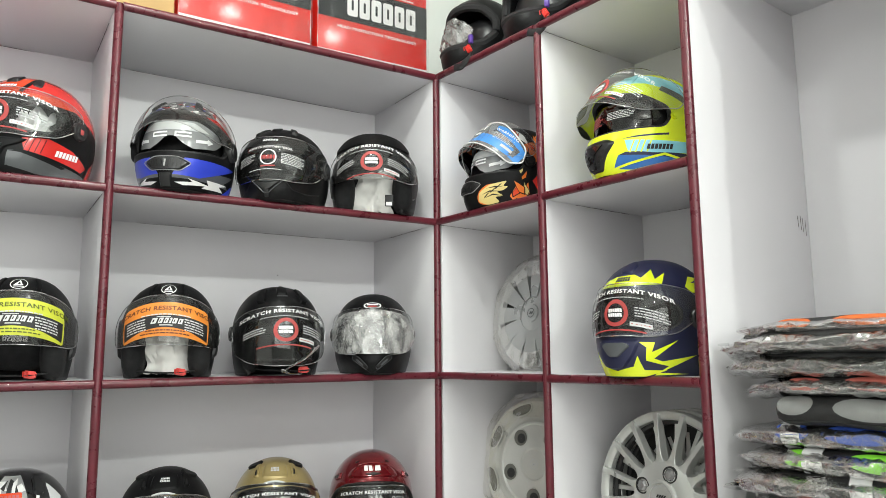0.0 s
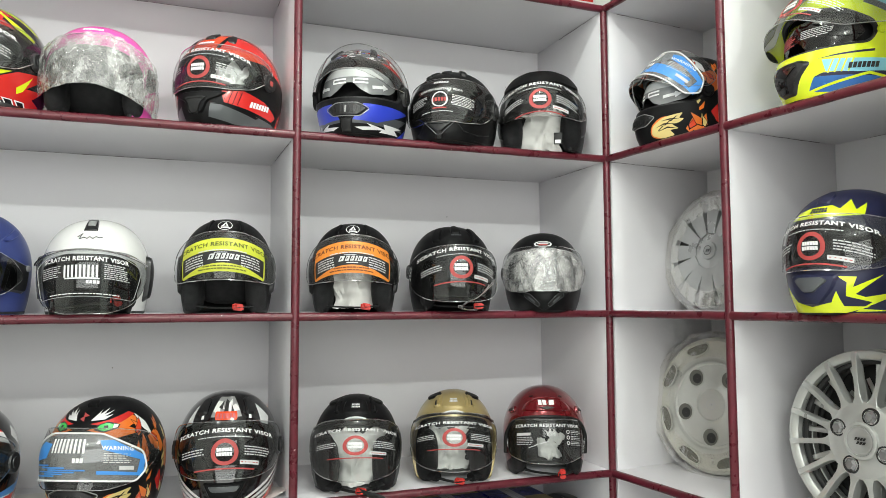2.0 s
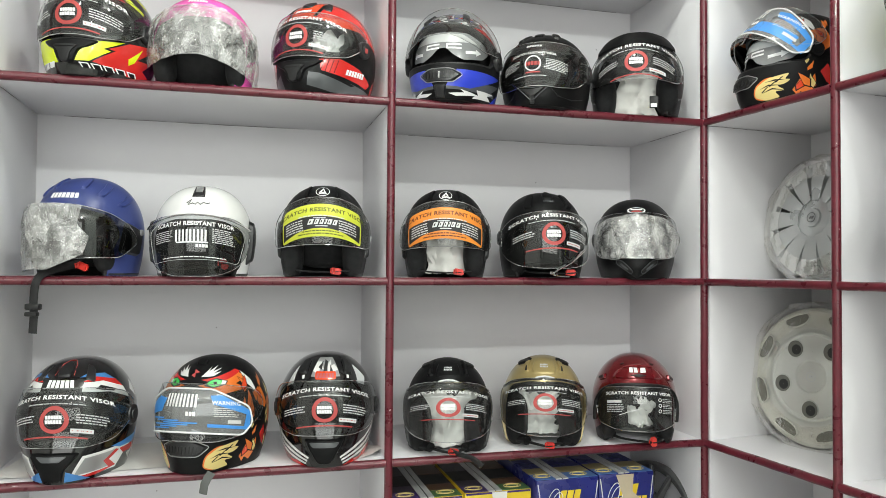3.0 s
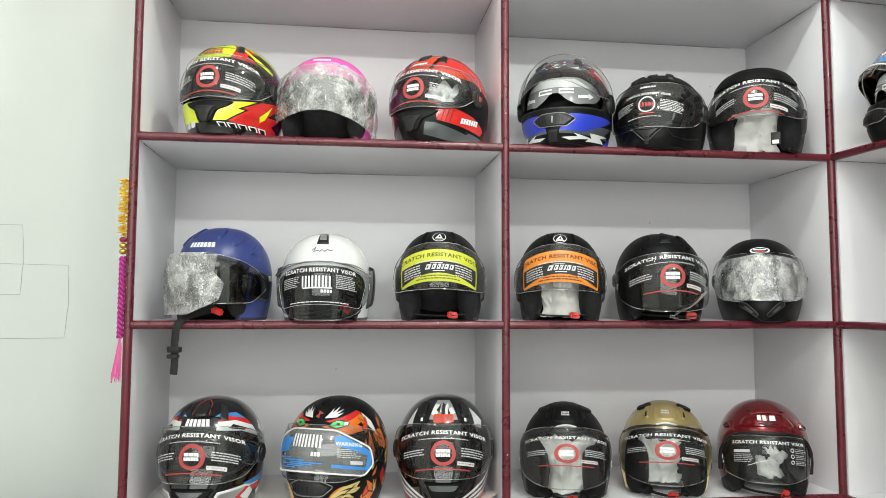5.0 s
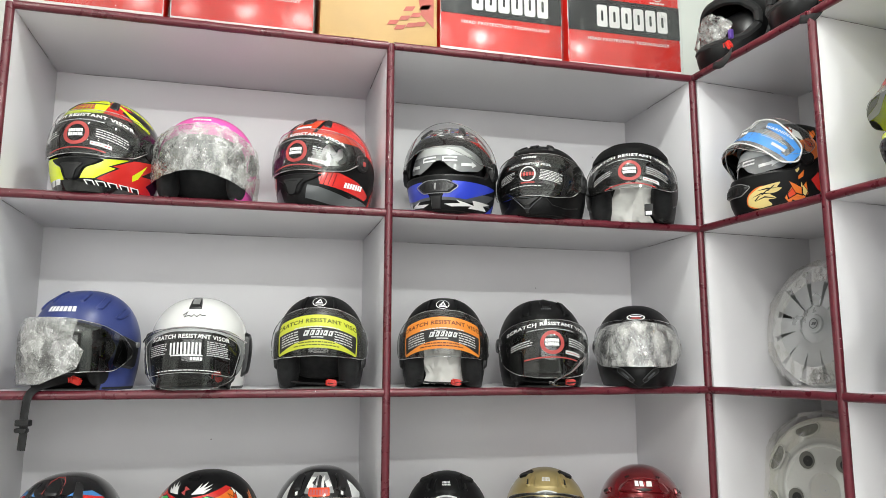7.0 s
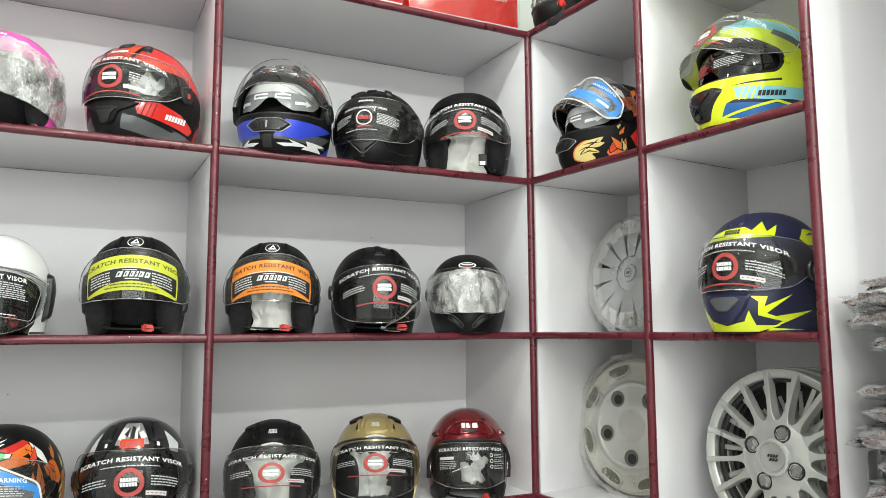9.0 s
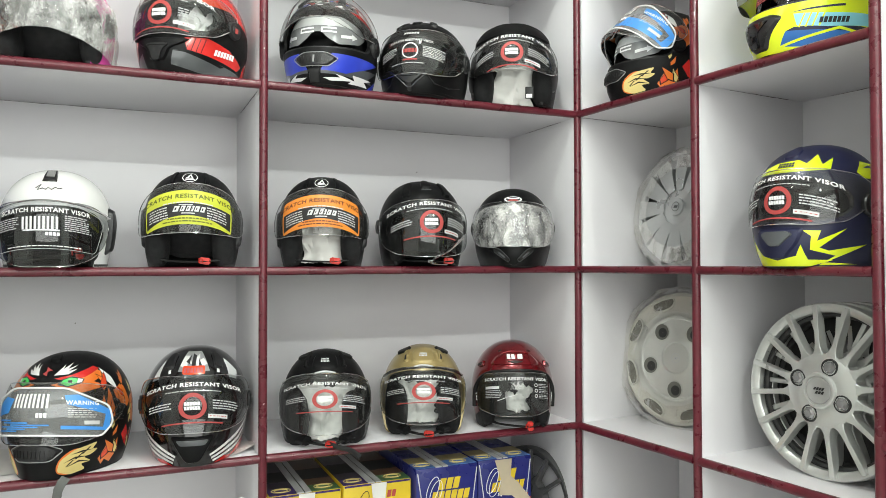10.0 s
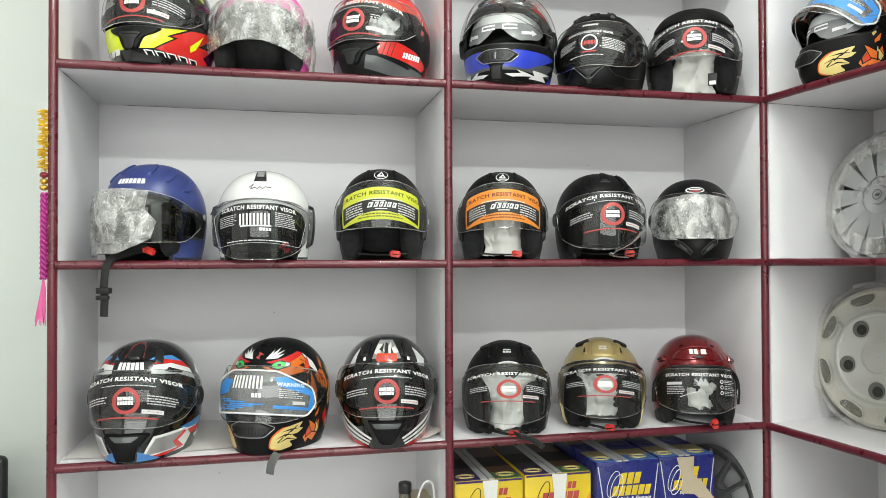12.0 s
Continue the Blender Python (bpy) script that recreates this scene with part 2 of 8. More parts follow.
day_ob.matrix_world = pose((DOOR_X0 + DOOR_X1) / 2, BACK_Y - 0.05, (DOOR_Z0 + DOOR_Z1) / 2, 90, 0, 0)
wall_east = setting("wall_east", Build().box((0.0, -6.0, 0), (0.1, 0.4, CEIL)), M_WALL, "plain pale wall behind the side shelves")
wall_east.matrix_world = pose(0, 0, 0, 0, 0, TURN2) @ pose(0.475, 0, 0)


def bulb(x, y, share):
    ob = thing("ceiling_light", pose(x, y, CEIL), "lit white globe bulb in a ceiling holder", "ceiling light", "ceiling bulbs")
    part("holder", Build().lathe([(0.05, 0.0), (0.05, -0.012), (0.022, -0.018), (0.022, -0.045)], 24), M_TRIM, ob)
    part("globe", Build().lathe([(0.018, -0.045)] + [(0.034 * math.sin(math.pi * (0.18 + 0.82 * i / 10)) + 0.0002, -0.078 + 0.034 * math.cos(math.pi * (0.18 + 0.82 * i / 10))) for i in range(11)], 24, cap=False), M_LED, ob)
    lamp = bpy.data.lights.new("bulb_light", "POINT")
    lamp.shadow_soft_size, lamp.energy, lamp.color = 0.035, LAMP_W * share, (0.945, 1.0, 0.935)
    new("bulb_light", lamp).matrix_world = pose(x, y, CEIL - 0.15)


for lx, ly, share in LAMPS:
    bulb(lx, ly, share)


# ---- shelf units ----
def edging(name, a, b, parent, r=0.0105):
    """A rounded, hand-painted edge strip from a to b, set on the front of a board."""
    a, b = Vector(a), Vector(b)
    n = max(2, int((b - a).length / 0.03))
    pts = [a.lerp(b, i / n) for i in range(n + 1)]
    pts = [p + Vector((0, random.uniform(-0.0004, 0.0004), random.uniform(-0.0005, 0.0005))) for p in pts]
    return part(name, Build().tube(pts, r, n=10), M_EDGE, parent, "maroon painted edge strip")


def shelf_unit(name, m, xs, rows, label, corner=False, deep=None):
    """xs: uprights; rows: for each bay the heights of its boards."""
    u = thing(name, m, label, "shelf unit")
    h, lo, hi = BOARD / 2, 0.0, Z[0] + BOARD / 2
    for i, x in enumerate(xs):
        shared = corner and i == 0            # the corner post carries one edge strip only
        part("upright", Build().box((x - h, 0.012 if shared else 0, lo), (x + h, deep or DEPTH if i > len(xs) - 3 else DEPTH, hi), 0.001), M_LAM, u)
        if not shared:
            edging("upright_edging", (x, 0.0, lo + 0.005), (x, 0.0, Z[0] + 0.004), u)
    for x0, x1, zs in zip(xs, xs[1:], rows):
        back = deep if deep and x1 == xs[-1] else DEPTH
        for z in zs:
            part("shelf_board", Build().box((x0 + h, 0, z - h), (x1 - h, back, z + h), 0.001), M_LAM, u)
            edging("shelf_edging", (x0 + 0.008, -0.001, z), (x1 - 0.008, -0.001, z), u)
        for z in zs:
            rnd = random.Random(int(z * 100 + x0 * 1000))
            for xx, yy0, yy1, along in ((x0 + h + 0.0008, rnd.uniform(0.0, 0.12), rnd.uniform(0.2, DEPTH - 0.01), "y"), (x1 - h - 0.0008, rnd.uniform(0.0, 0.10), rnd.uniform(0.2, DEPTH - 0.01), "y"), (None, x0 + rnd.uniform(0.05, 0.2), x1 - rnd.uniform(0.05, 0.2), "x")):
                n = 14
                if along == "y":
                    pts = [(xx, yy0 + (yy1 - yy0) * i / n, z - h - 0.0006 + rnd.uniform(-0.0008, 0.0005)) for i in range(n + 1)]
                else:
                    pts = [(yy0 + (yy1 - yy0) * i / n, back - 0.0008, z - h - 0.0006 + rnd.uniform(-0.0006, 0.0005)) for i in range(n + 1)]
                part("joint_gap", Build().tube(pts, [rnd.uniform(0.0002, 0.0009) for _ in pts], n=5), M_GAP, u, "dark gap in a board joint")
            for k in range(1 if rnd.random() < 0.6 else 0):
                xx, yy = rnd.uniform(x0 + 0.1, x1 - 0.1), back - 0.001
                part("nail_mark", Build().tube([(xx, back + 0.001, z - 0.14 - 0.1 * k), (xx, back - 0.0012, z - 0.14 - 0.1 * k)], 0.0016, n=8), M_GAP, u, "small dark nail mark")
        part("back_panel", Build().box((x0 + h, back, lo), (x1 - h, back + 0.008, hi)), M_LAM, u)
    return u


UNIT2 = pose(0, 0, 0, 0, 0, TURN2 - 90)       # local x runs along the side unit, local y into it
shelf_unit("display_shelf", pose(0, 0, 0), (XA, XB, XC), (Z, Z), "tall lilac-white laminate display shelf with maroon painted edges")
side_unit = shelf_unit("side_display_shelf", UNIT2, (0.0, DD, DE, DF), (Z, Z, (Z[0], Z_F, Z[4], Z[5])),
           "lilac-white laminate shelf with maroon edges standing along the side wall", corner=True, deep=0.455)

for k, (yy, z0, z1) in enumerate(((0.405, 1.800, 1.826), (0.418, 1.794, 1.828), (0.427, 1.790, 1.824), (0.440, 1.782, 1.820))):
    part("scuff_mark", Build().tube([(DE + BOARD / 2 + 0.0002, yy, z0), (DE + BOARD / 2 + 0.0002, yy - 0.002, z1)], 0.0007, n=5), M_GAP, side_unit, "short dark scuff")


# ---- helmets ----
class Shell:
    """The outer form of a helmet. s and t are metres round and up its surface, from the middle of the face; -y is its front."""

    def __init__(self, a=0.125, bf=0.150, bb=0.150, cu=0.135, cl=0.20, zc=0.118, chin=0.022, wedge=0.10, full=0.88, drop=0.0):
        self.a, self.bf, self.bb, self.cu, self.cl, self.zc = a, bf, bb, cu, cl, zc
        self.chin, self.wedge, self.full, self.drop = chin, wedge, full, drop
        self.t0 = -cl * math.asin(min(0.98, zc / cl))
        self.t1 = cu * math.pi / 2
        self.turn = None

    def raw(self, s, t, off=0.0):
        u, th = s / self.a, max(min(t / (self.cu if t > 0 else self.cl), math.pi / 2), -1.4)
        c = max(math.cos(th), 0.0) ** self.full
        front = max(0.0, math.cos(u))
        b = self.bf + (self.bb - self.bf) * (0.5 - 0.5 * math.cos(u))
        k = min(1.0, max(0.0, -th / 0.5))
        k = k * k * (3 - 2 * k)
        x = self.a * c * math.sin(u) * (1 - self.wedge * k * front)
        y = -b * c * math.cos(u) - self.chin * k * front ** 1.5
        z = self.zc + (self.cu if th > 0 else self.cl) * math.sin(th)
        z -= self.drop * max(0.0, -math.cos(u)) * min(1, max(0, th))
        return Vector((x, y, z))

    def at(self, s, t, off=0.0):
        p = self.raw(s, t)
        if off:
            p = p + self.normal(s, t) * off
        return self.turn @ p if self.turn else p

    def normal(self, s, t):
        e = 0.0015
        t = min(t, self.t1 - 2 * e)
        d = (self.raw(s + e, t) - self.raw(s - e, t)).cross(self.raw(s, t + e) - self.raw(s, t - e))
        return d.normalized() if d.length > 1e-12 else Vector((0, 0, 1))

    def facing(self, s, t):
        n = self.normal(s, t)
        return self.turn.to_3x3() @ n if self.turn else n

    def turned(self, degrees, pivot=(0, 0.01, 0.13)):
        """The same form, swung up about an axis across the helmet."""
        k = Shell(self.a, self.bf, self.bb, self.cu, self.cl, self.zc, self.chin, self.wedge, self.full, self.drop)
        k.turn = Matrix.Translation(pivot) @ pose(0, 0, 0, -degrees) @ Matrix.Translation([-q for q in pivot])
        return k


def clip(poly, a, b):
    """Splits a polygon by the line a-b: the part on its left, and the part on its right."""
    ins, out = [], []
    d = [(b[0] - a[0]) * (p[1] - a[1]) - (b[1] - a[1]) * (p[0] - a[0]) for p in poly]
    for i, p in enumerate(poly):
        q, dp, dq = poly[(i + 1) % len(poly)], d[i], d[(i + 1) % len(poly)]
        if dp >= -1e-12:
            ins.append(p)
        if dp <= 1e-12:
            out.append(p)
        if (dp > 1e-12 and dq < -1e-12) or (dp < -1e-12 and dq > 1e-12):
            k = dp / (dp - dq)
            c = (p[0] + (q[0] - p[0]) * k, p[1] + (q[1] - p[1]) * k)
            ins.append(c)
            out.append(c)
    return ins if len(ins) > 2 else None, out if len(out) > 2 else None


def convex(poly):
    """Triangles of an outline, wound to the left."""
    from mathutils.geometry import tessellate_polygon
    tris = []
    for t in tessellate_polygon([[Vector((*p, 0)) for p in poly]]):
        q = [poly[i] for i in t]
        area = (q[1][0] - q[0][0]) * (q[2][1] - q[0][1]) - (q[1][1] - q[0][1]) * (q[2][0] - q[0][0])
        if abs(area) > 1e-10:
            tris.append(q if area > 0 else q[::-1])
    return tris


def is_convex(poly):
    k = len(poly)
    for i in range(k):
        a, b, c = poly[i], poly[(i + 1) % k], poly[(i + 2) % k]
        if (b[0] - a[0]) * (c[1] - b[1]) - (b[1] - a[1]) * (c[0] - b[0]) < -1e-12:
            return False
    return True


def paint(cells, poly, tag):
    """Gives the part of the cells inside an outline the tag (None removes it)."""
    for tri in [poly] if is_convex(poly) else convex(poly):
        x0, x1 = min(p[0] for p in tri), max(p[0] for p in tri)
        y0, y1 = min(p[1] for p in tri), max(p[1] for p in tri)
        made = []
        for shape, old in cells:
            if max(p[0] for p in shape) <= x0 or min(p[0] for p in shape) >= x1 or max(p[1] for p in shape) <= y0 or min(p[1] for p in shape) >= y1:
                made.append((shape, old))
                continue
            rest = shape
            for i in range(len(tri)):
                rest, out = clip(rest, tri[i], tri[(i + 1) % len(tri)])
                if out:
                    made.append((out, old))
                if not rest:
                    break
            if rest and tag is not None:
                made.append((rest, tag))
        cells = made
    return cells


def grid(s0, s1, t0, t1, ns, nt, tag=0):
    S = [s0 + (s1 - s0) * i / ns for i in range(ns + 1)]
    T = [t0 + (t1 - t0) * i / nt for i in range(nt + 1)]
    return [([(S[i], T[j]), (S[i + 1], T[j]), (S[i + 1], T[j + 1]), (S[i], T[j + 1])], tag) for i in range(ns) for j in range(nt)]


def skin(b, shell, cells, off=0.0, flip=False):
    """Lays flat cells on a shell."""
    index, verts, normals, faces, tags = {}, [], [], [], []
    for shape, tag in cells:
        face = []
        for p in shape:
            key = (round(p[0], 5), round(p[1], 5))
            if key not in index:
                index[key] = len(verts)
                verts.append(shell.at(p[0], p[1], off))
                normals.append(shell.facing(p[0], p[1]) * (-1 if flip else 1))
            if not face or face[-1] != index[key]:
                face.append(index[key])
        if len(face) > 2 and face[0] == face[-1]:
            face.pop()
        if len(set(face)) == len(face) > 2:
            faces.append(face[::-1] if flip else face)
            tags.append(tag)
    k = len(b.v)
    b.v += [tuple(p) for p in verts]
    b.n += [tuple(p) for p in normals]
    b.f += [tuple(i + k for i in f) for f in faces]
    b.m += tags
    return b


def loop(poly, step=0.006):
    """An outline with points at even steps."""
    out = []
    for p, q in zip(poly, poly[1:] + poly[:1]):
        n = max(1, int(math.dist(p, q) / step))
        out += [(p[0] + (q[0] - p[0]) * i / n, p[1] + (q[1] - p[1]) * i / n) for i in range(n)]
    return out


def rounded(poly, r, n=5):
    """An outline (wound to the left) with its corners rounded."""
    out, k = [], len(poly)
    for i in range(k):
        p, a, b = Vector(poly[i]), Vector(poly[i - 1]), Vector(poly[(i + 1) % k])
        d = min(r, (a - p).length * 0.48, (b - p).length * 0.48)
        s, e = p + (a - p).normalized() * d, p + (b - p).normalized() * d
        for j in range(n + 1):
            w = j / n
            out.append(tuple((1 - w) ** 2 * s + 2 * w * (1 - w) * p + w * w * e))
    return out


def mirrored(poly):
    return [(-x, y) for x, y in poly][::-1]


def bulge(w, lo, hi, n=14, side=0.3, arch_top=0.0, arch_bot=0.0):
    """A face opening or visor outline: half-width w, from lo to hi at the middle, arched."""
    pts = []
    for i in range(n + 1):
        k = 2 * i / n - 1
        pts.append((w * k, lo + arch_bot * k * k))
    for i in range(n + 1):
        k = 1 - 2 * i / n
        pts.append((w * k, hi - arch_top * k * k))
    return rounded(pts, 0.012, 3)


TEXTS = {}


def letters(text):
    """Flat triangles of a word in the built-in font, one unit high, centred."""
    if text not in TEXTS:
        c = bpy.data.curves.new("letters", "FONT")
        c.body, c.align_x, c.align_y, c.resolution_u = text, "CENTER", "CENTER", 2
        c.offset, c.space_character = 0.03, 1.1
        ob = new("letters", c)
        bpy.context.view_layer.update()
        me = bpy.data.meshes.new_from_object(ob.evaluated_get(bpy.context.evaluated_depsgraph_get()))
        TEXTS[text] = ([v.co[:2] for v in me.vertices], [tuple(p.vertices) for p in me.polygons])
        bpy.data.objects.remove(ob)
        bpy.data.curves.remove(c)
        bpy.data.meshes.remove(me)
    return TEXTS[text]


def print_text(b, surf, text, s, t, size, m, wide=1.0, bend=0.0, lean=0.0, off=0.0008):
    v, f = letters(text)
    pts = []
    for x, y in v:
        x, y = x * size * wide, y * size
        pts.append((s + x + lean * y, t + y - bend * x * x))
    b.add([surf.at(p[0], p[1], off) for p in pts], f, m, [surf.facing(*p) for p in pts])


def print_shape(b, surf, poly, m, off=0.0007, cell=0.012):
    """A flat coloured shape laid on a surface."""
    s0, s1 = min(p[0] for p in poly), max(p[0] for p in poly)
    t0, t1 = min(p[1] for p in poly), max(p[1] for p in poly)
    ns, nt = max(1, math.ceil((s1 - s0) / cell)), max(1, math.ceil((t1 - t0) / cell))
    keep = [c for c in paint(grid(s0, s1, t0, t1, ns, nt, -1), poly, m) if c[1] == m]
    skin(b, surf, keep, off)


def print_bar(b, surf, s0, s1, t, h, m, bend=0.0, off=0.0007):
    n = max(2, int((s1 - s0) / 0.008))
    pts, mid = [], 0.0
    for i in range(n + 1):
        s = s0 + (s1 - s0) * i / n
        pts += [(s, t - h / 2 - bend * s * s), (s, t + h / 2 - bend * s * s)]
    faces = [(2 * i, 2 * i + 2, 2 * i + 3, 2 * i + 1) for i in range(n)]
    b.add([surf.at(*p, off) for p in pts], faces, m, [surf.facing(*p) for p in pts])


def print_ring(b, surf, s, t, r, w, m, off=0.0007, n=32, sy=1.0):
    pts = [(s + q * math.cos(2 * math.pi * i / n), t + q * sy * math.sin(2 * math.pi * i / n)) for i in range(n) for q in (r - w, r)]
    faces = [(2 * i, 2 * i + 1, (2 * i + 3) % (2 * n), (2 * i + 2) % (2 * n)) for i in range(n)]
    b.add([surf.at(*p, off) for p in pts], faces, m, [surf.facing(*p) for p in pts])


def small_print(b, surf, s0, s1, t0, rows, gap, h, m, bend=0.0, rag=0.25, seed=1, off=0.0007):
    """Lines of print too small to read: broken bars."""
    rnd = random.Random(seed)
    for r in range(rows):
        s, end = s0, s1 - rag * rnd.random() * (s1 - s0)
        while s < end - 0.002:
            w = min(end - s, rnd.uniform(0.003, 0.011))
            print_bar(b, surf, s, s + w, t0 - r * gap, h, m, bend, off)
            s += w + 0.0016


def pad(b, surf, poly, h, m, keep=0.82):
    """A raised piece with sloping sides on a surface."""
    cx, cy = sum(p[0] for p in poly) / len(poly), sum(p[1] for p in poly) / len(poly)
    inner = [(cx + (x - cx) * keep, cy + (y - cy) * keep) for x, y in poly]
    lo, hi = loop(poly), loop(inner)
    if len(lo) != len(hi):
        n = max(len(lo), len(hi))
        lo, hi = [lo[i * len(lo) // n] for i in range(n)], [hi[i * len(hi) // n] for i in range(n)]
    n = len(lo)
    b.add([surf.at(*p, -0.001) for p in lo] + [surf.at(*p, h) for p in hi], [(i, (i + 1) % n, n + (i + 1) % n, n + i) for i in range(n)], m)
    print_shape(b, surf, inner, m, h)


def blob(b, c, r, m=0, n=14, power=0.75):
    """A soft cushion."""
    def g(v):
        return math.copysign(abs(v) ** power, v)
    verts, faces = [], []
    for i in range(n + 1):
        th = math.pi * (i / n - 0.5)
        for j in range(n * 2):
            u = math.pi * j / n
            verts.append((c[0] + r[0] * g(math.cos(th)) * g(math.cos(u)), c[1] + r[1] * g(math.cos(th)) * g(math.sin(u)), c[2] + r[2] * g(math.sin(th))))
    k = n * 2
    for i in range(n):
        for j in range(k):
            faces.append((i * k + j, i * k + (j + 1) % k, (i + 1) * k + (j + 1) % k, (i + 1) * k + j))
    return b.add(verts, faces, m)


def disc_on(b, surf, s, t, prof, m, n=24, off=0.0):
    """A turned knob standing on a surface."""
    p, z = surf.at(s, t, off), surf.facing(s, t)
    x = z.cross(Vector((0, 0, 1))).normalized()
    y = z.cross(x)
    verts = [p + x * r * math.cos(2 * math.pi * j / n) + y * r * math.sin(2 * math.pi * j / n) + z * h for r, h in prof for j in range(n)]
    faces = [(i * n + j, (i + 1) * n + j, (i + 1) * n + (j + 1) % n, i * n + (j + 1) % n) for i in range(len(prof) - 1) for j in range(n)]
    faces.append(tuple(range((len(prof) - 1) * n, len(prof) * n))[::-1])
    b.add(verts, faces, m)


# Colours of shells, films and pads.
M = {
    "matt": mat("matt_black_shell", (0.005, 0.005, 0.0055), 0.42, var=0.15, scale=40, bump=0.04, bscale=900, spec=0.17),
    "black": mat("gloss_black_shell", (0.004, 0.004, 0.0045), 0.14, coat=0.6),
    "lining": mat("black_padded_lining", (0.0045, 0.0045, 0.0055), 0.95, var=0.3, scale=60, bump=0.4, bscale=700),
    "rubber": mat("black_rubber_trim", (0.006, 0.006, 0.006), 0.5),
    "plastic": mat("dark_moulded_plastic", (0.011, 0.011, 0.012), 0.35),
    "grey": mat("graphite_grey_paint", (0.075, 0.08, 0.085), 0.3, coat=0.4),
    "silver": mat("silver_paint", (0.34, 0.34, 0.34), 0.3, metal=0.4),
    "white": mat("white_gloss_paint", (0.78, 0.78, 0.77), 0.16, coat=0.5),
    "ink": mat("white_print", (0.84, 0.84, 0.84), 0.5),
    "dim": mat("pale_grey_print", (0.60, 0.61, 0.61), 0.5),
    "redink": mat("red_print", (0.42, 0.06, 0.055), 0.5),
    "dark": mat("black_print", (0.015, 0.015, 0.015), 0.5),
    "neon": mat("neon_yellow_paint", (0.68, 0.80, 0.015), 0.25, coat=0.4),
    "lime": mat("lime_yellow_label", (0.58, 0.62, 0.05), 0.45),
    "orange": mat("orange_label", (0.78, 0.26, 0.035), 0.45),
    "flame": mat("flame_orange_paint", (0.72, 0.16, 0.015), 0.3, coat=0.3),
    "red": mat("bright_red_paint", (0.58, 0.022, 0.018), 0.22, coat=0.5),
    "vermilion": mat("orange_red_paint", (0.68, 0.06, 0.015), 0.22, coat=0.5),
    "pink": mat("bright_pink_paint", (0.84, 0.11, 0.47), 0.22, coat=0.5),
    "blue": mat("royal_blue_paint", (0.025, 0.05, 0.50), 0.3, coat=0.3),
    "midblue": mat("mid_blue_paint", (0.02, 0.12, 0.36), 0.3, coat=0.3),
    "azure": mat("azure_blue_paint", (0.05, 0.21, 0.52), 0.3, coat=0.4),
    "navy": mat("matt_navy_paint", (0.010, 0.012, 0.045), 0.42),
    "windsor": mat("satin_dark_blue_paint", (0.028, 0.044, 0.175), 0.34),
    "gold": mat("pale_gold_paint", (0.40, 0.31, 0.13), 0.3, metal=0.35, coat=0.4),
    "wine": mat("wine_red_metallic", (0.17, 0.004, 0.008), 0.2, metal=0.45, coat=0.8),
    "cyan": mat("light_cyan_paint", (0.25, 0.62, 0.72), 0.3, coat=0.3),
    "sky": mat("sky_blue_film", (0.06, 0.28, 0.72), 0.35),
    "cream": mat("cream_paint", (0.68, 0.55, 0.21), 0.35),
    "green": mat("green_paint", (0.05, 0.55, 0.10), 0.3),
    "olive_ink": mat("dark_olive_print", (0.10, 0.12, 0.01), 0.5),
    "brown_ink": mat("dark_brown_print_ink", (0.13, 0.03, 0.008), 0.5),
    "paper": mat("crumpled_white_paper", (0.74, 0.73, 0.70), 0.8, var=0.06, scale=30, bump=0.2, bscale=120),
    "buckle": mat("red_plastic_buckle", (0.62, 0.03, 0.02), 0.35),
    "strap": mat("black_webbing", (0.014, 0.014, 0.015), 0.8, bump=0.4, bscale=900),
    # In these visors, white is a pale veil standing in for the mirrored room.
    "fresh": clear("new_clear_visor_plastic", (0.95, 0.96, 0.95), 0.02, 0.06, white=0.025),
    "visor": clear("clear_visor_plastic", (0.90, 0.92, 0.92), 0.02, 0.065, white=0.018),
    "smoke": clear("smoked_visor_plastic", (0.30, 0.31, 0.31), 0.03, 0.08),
    "tint": clear("grey_tinted_visor", (0.60, 0.62, 0.63), 0.02, 0.08, white=0.010),
    "rimline": clear("visor_edge", (0.75, 0.77, 0.77), 0.1, 0.3),
    "wrap": clear("crumpled_clear_film", (0.90, 0.90, 0.88), 0.11, 0.16, 0.9, 90, 0.26, crease=60, line=0.75),
    "foil": clear("tight_wrinkled_film", (0.90, 0.92, 0.94), 0.10, 0.26, 1.0, 80, 0.33, crease=60, line=1.0),
}


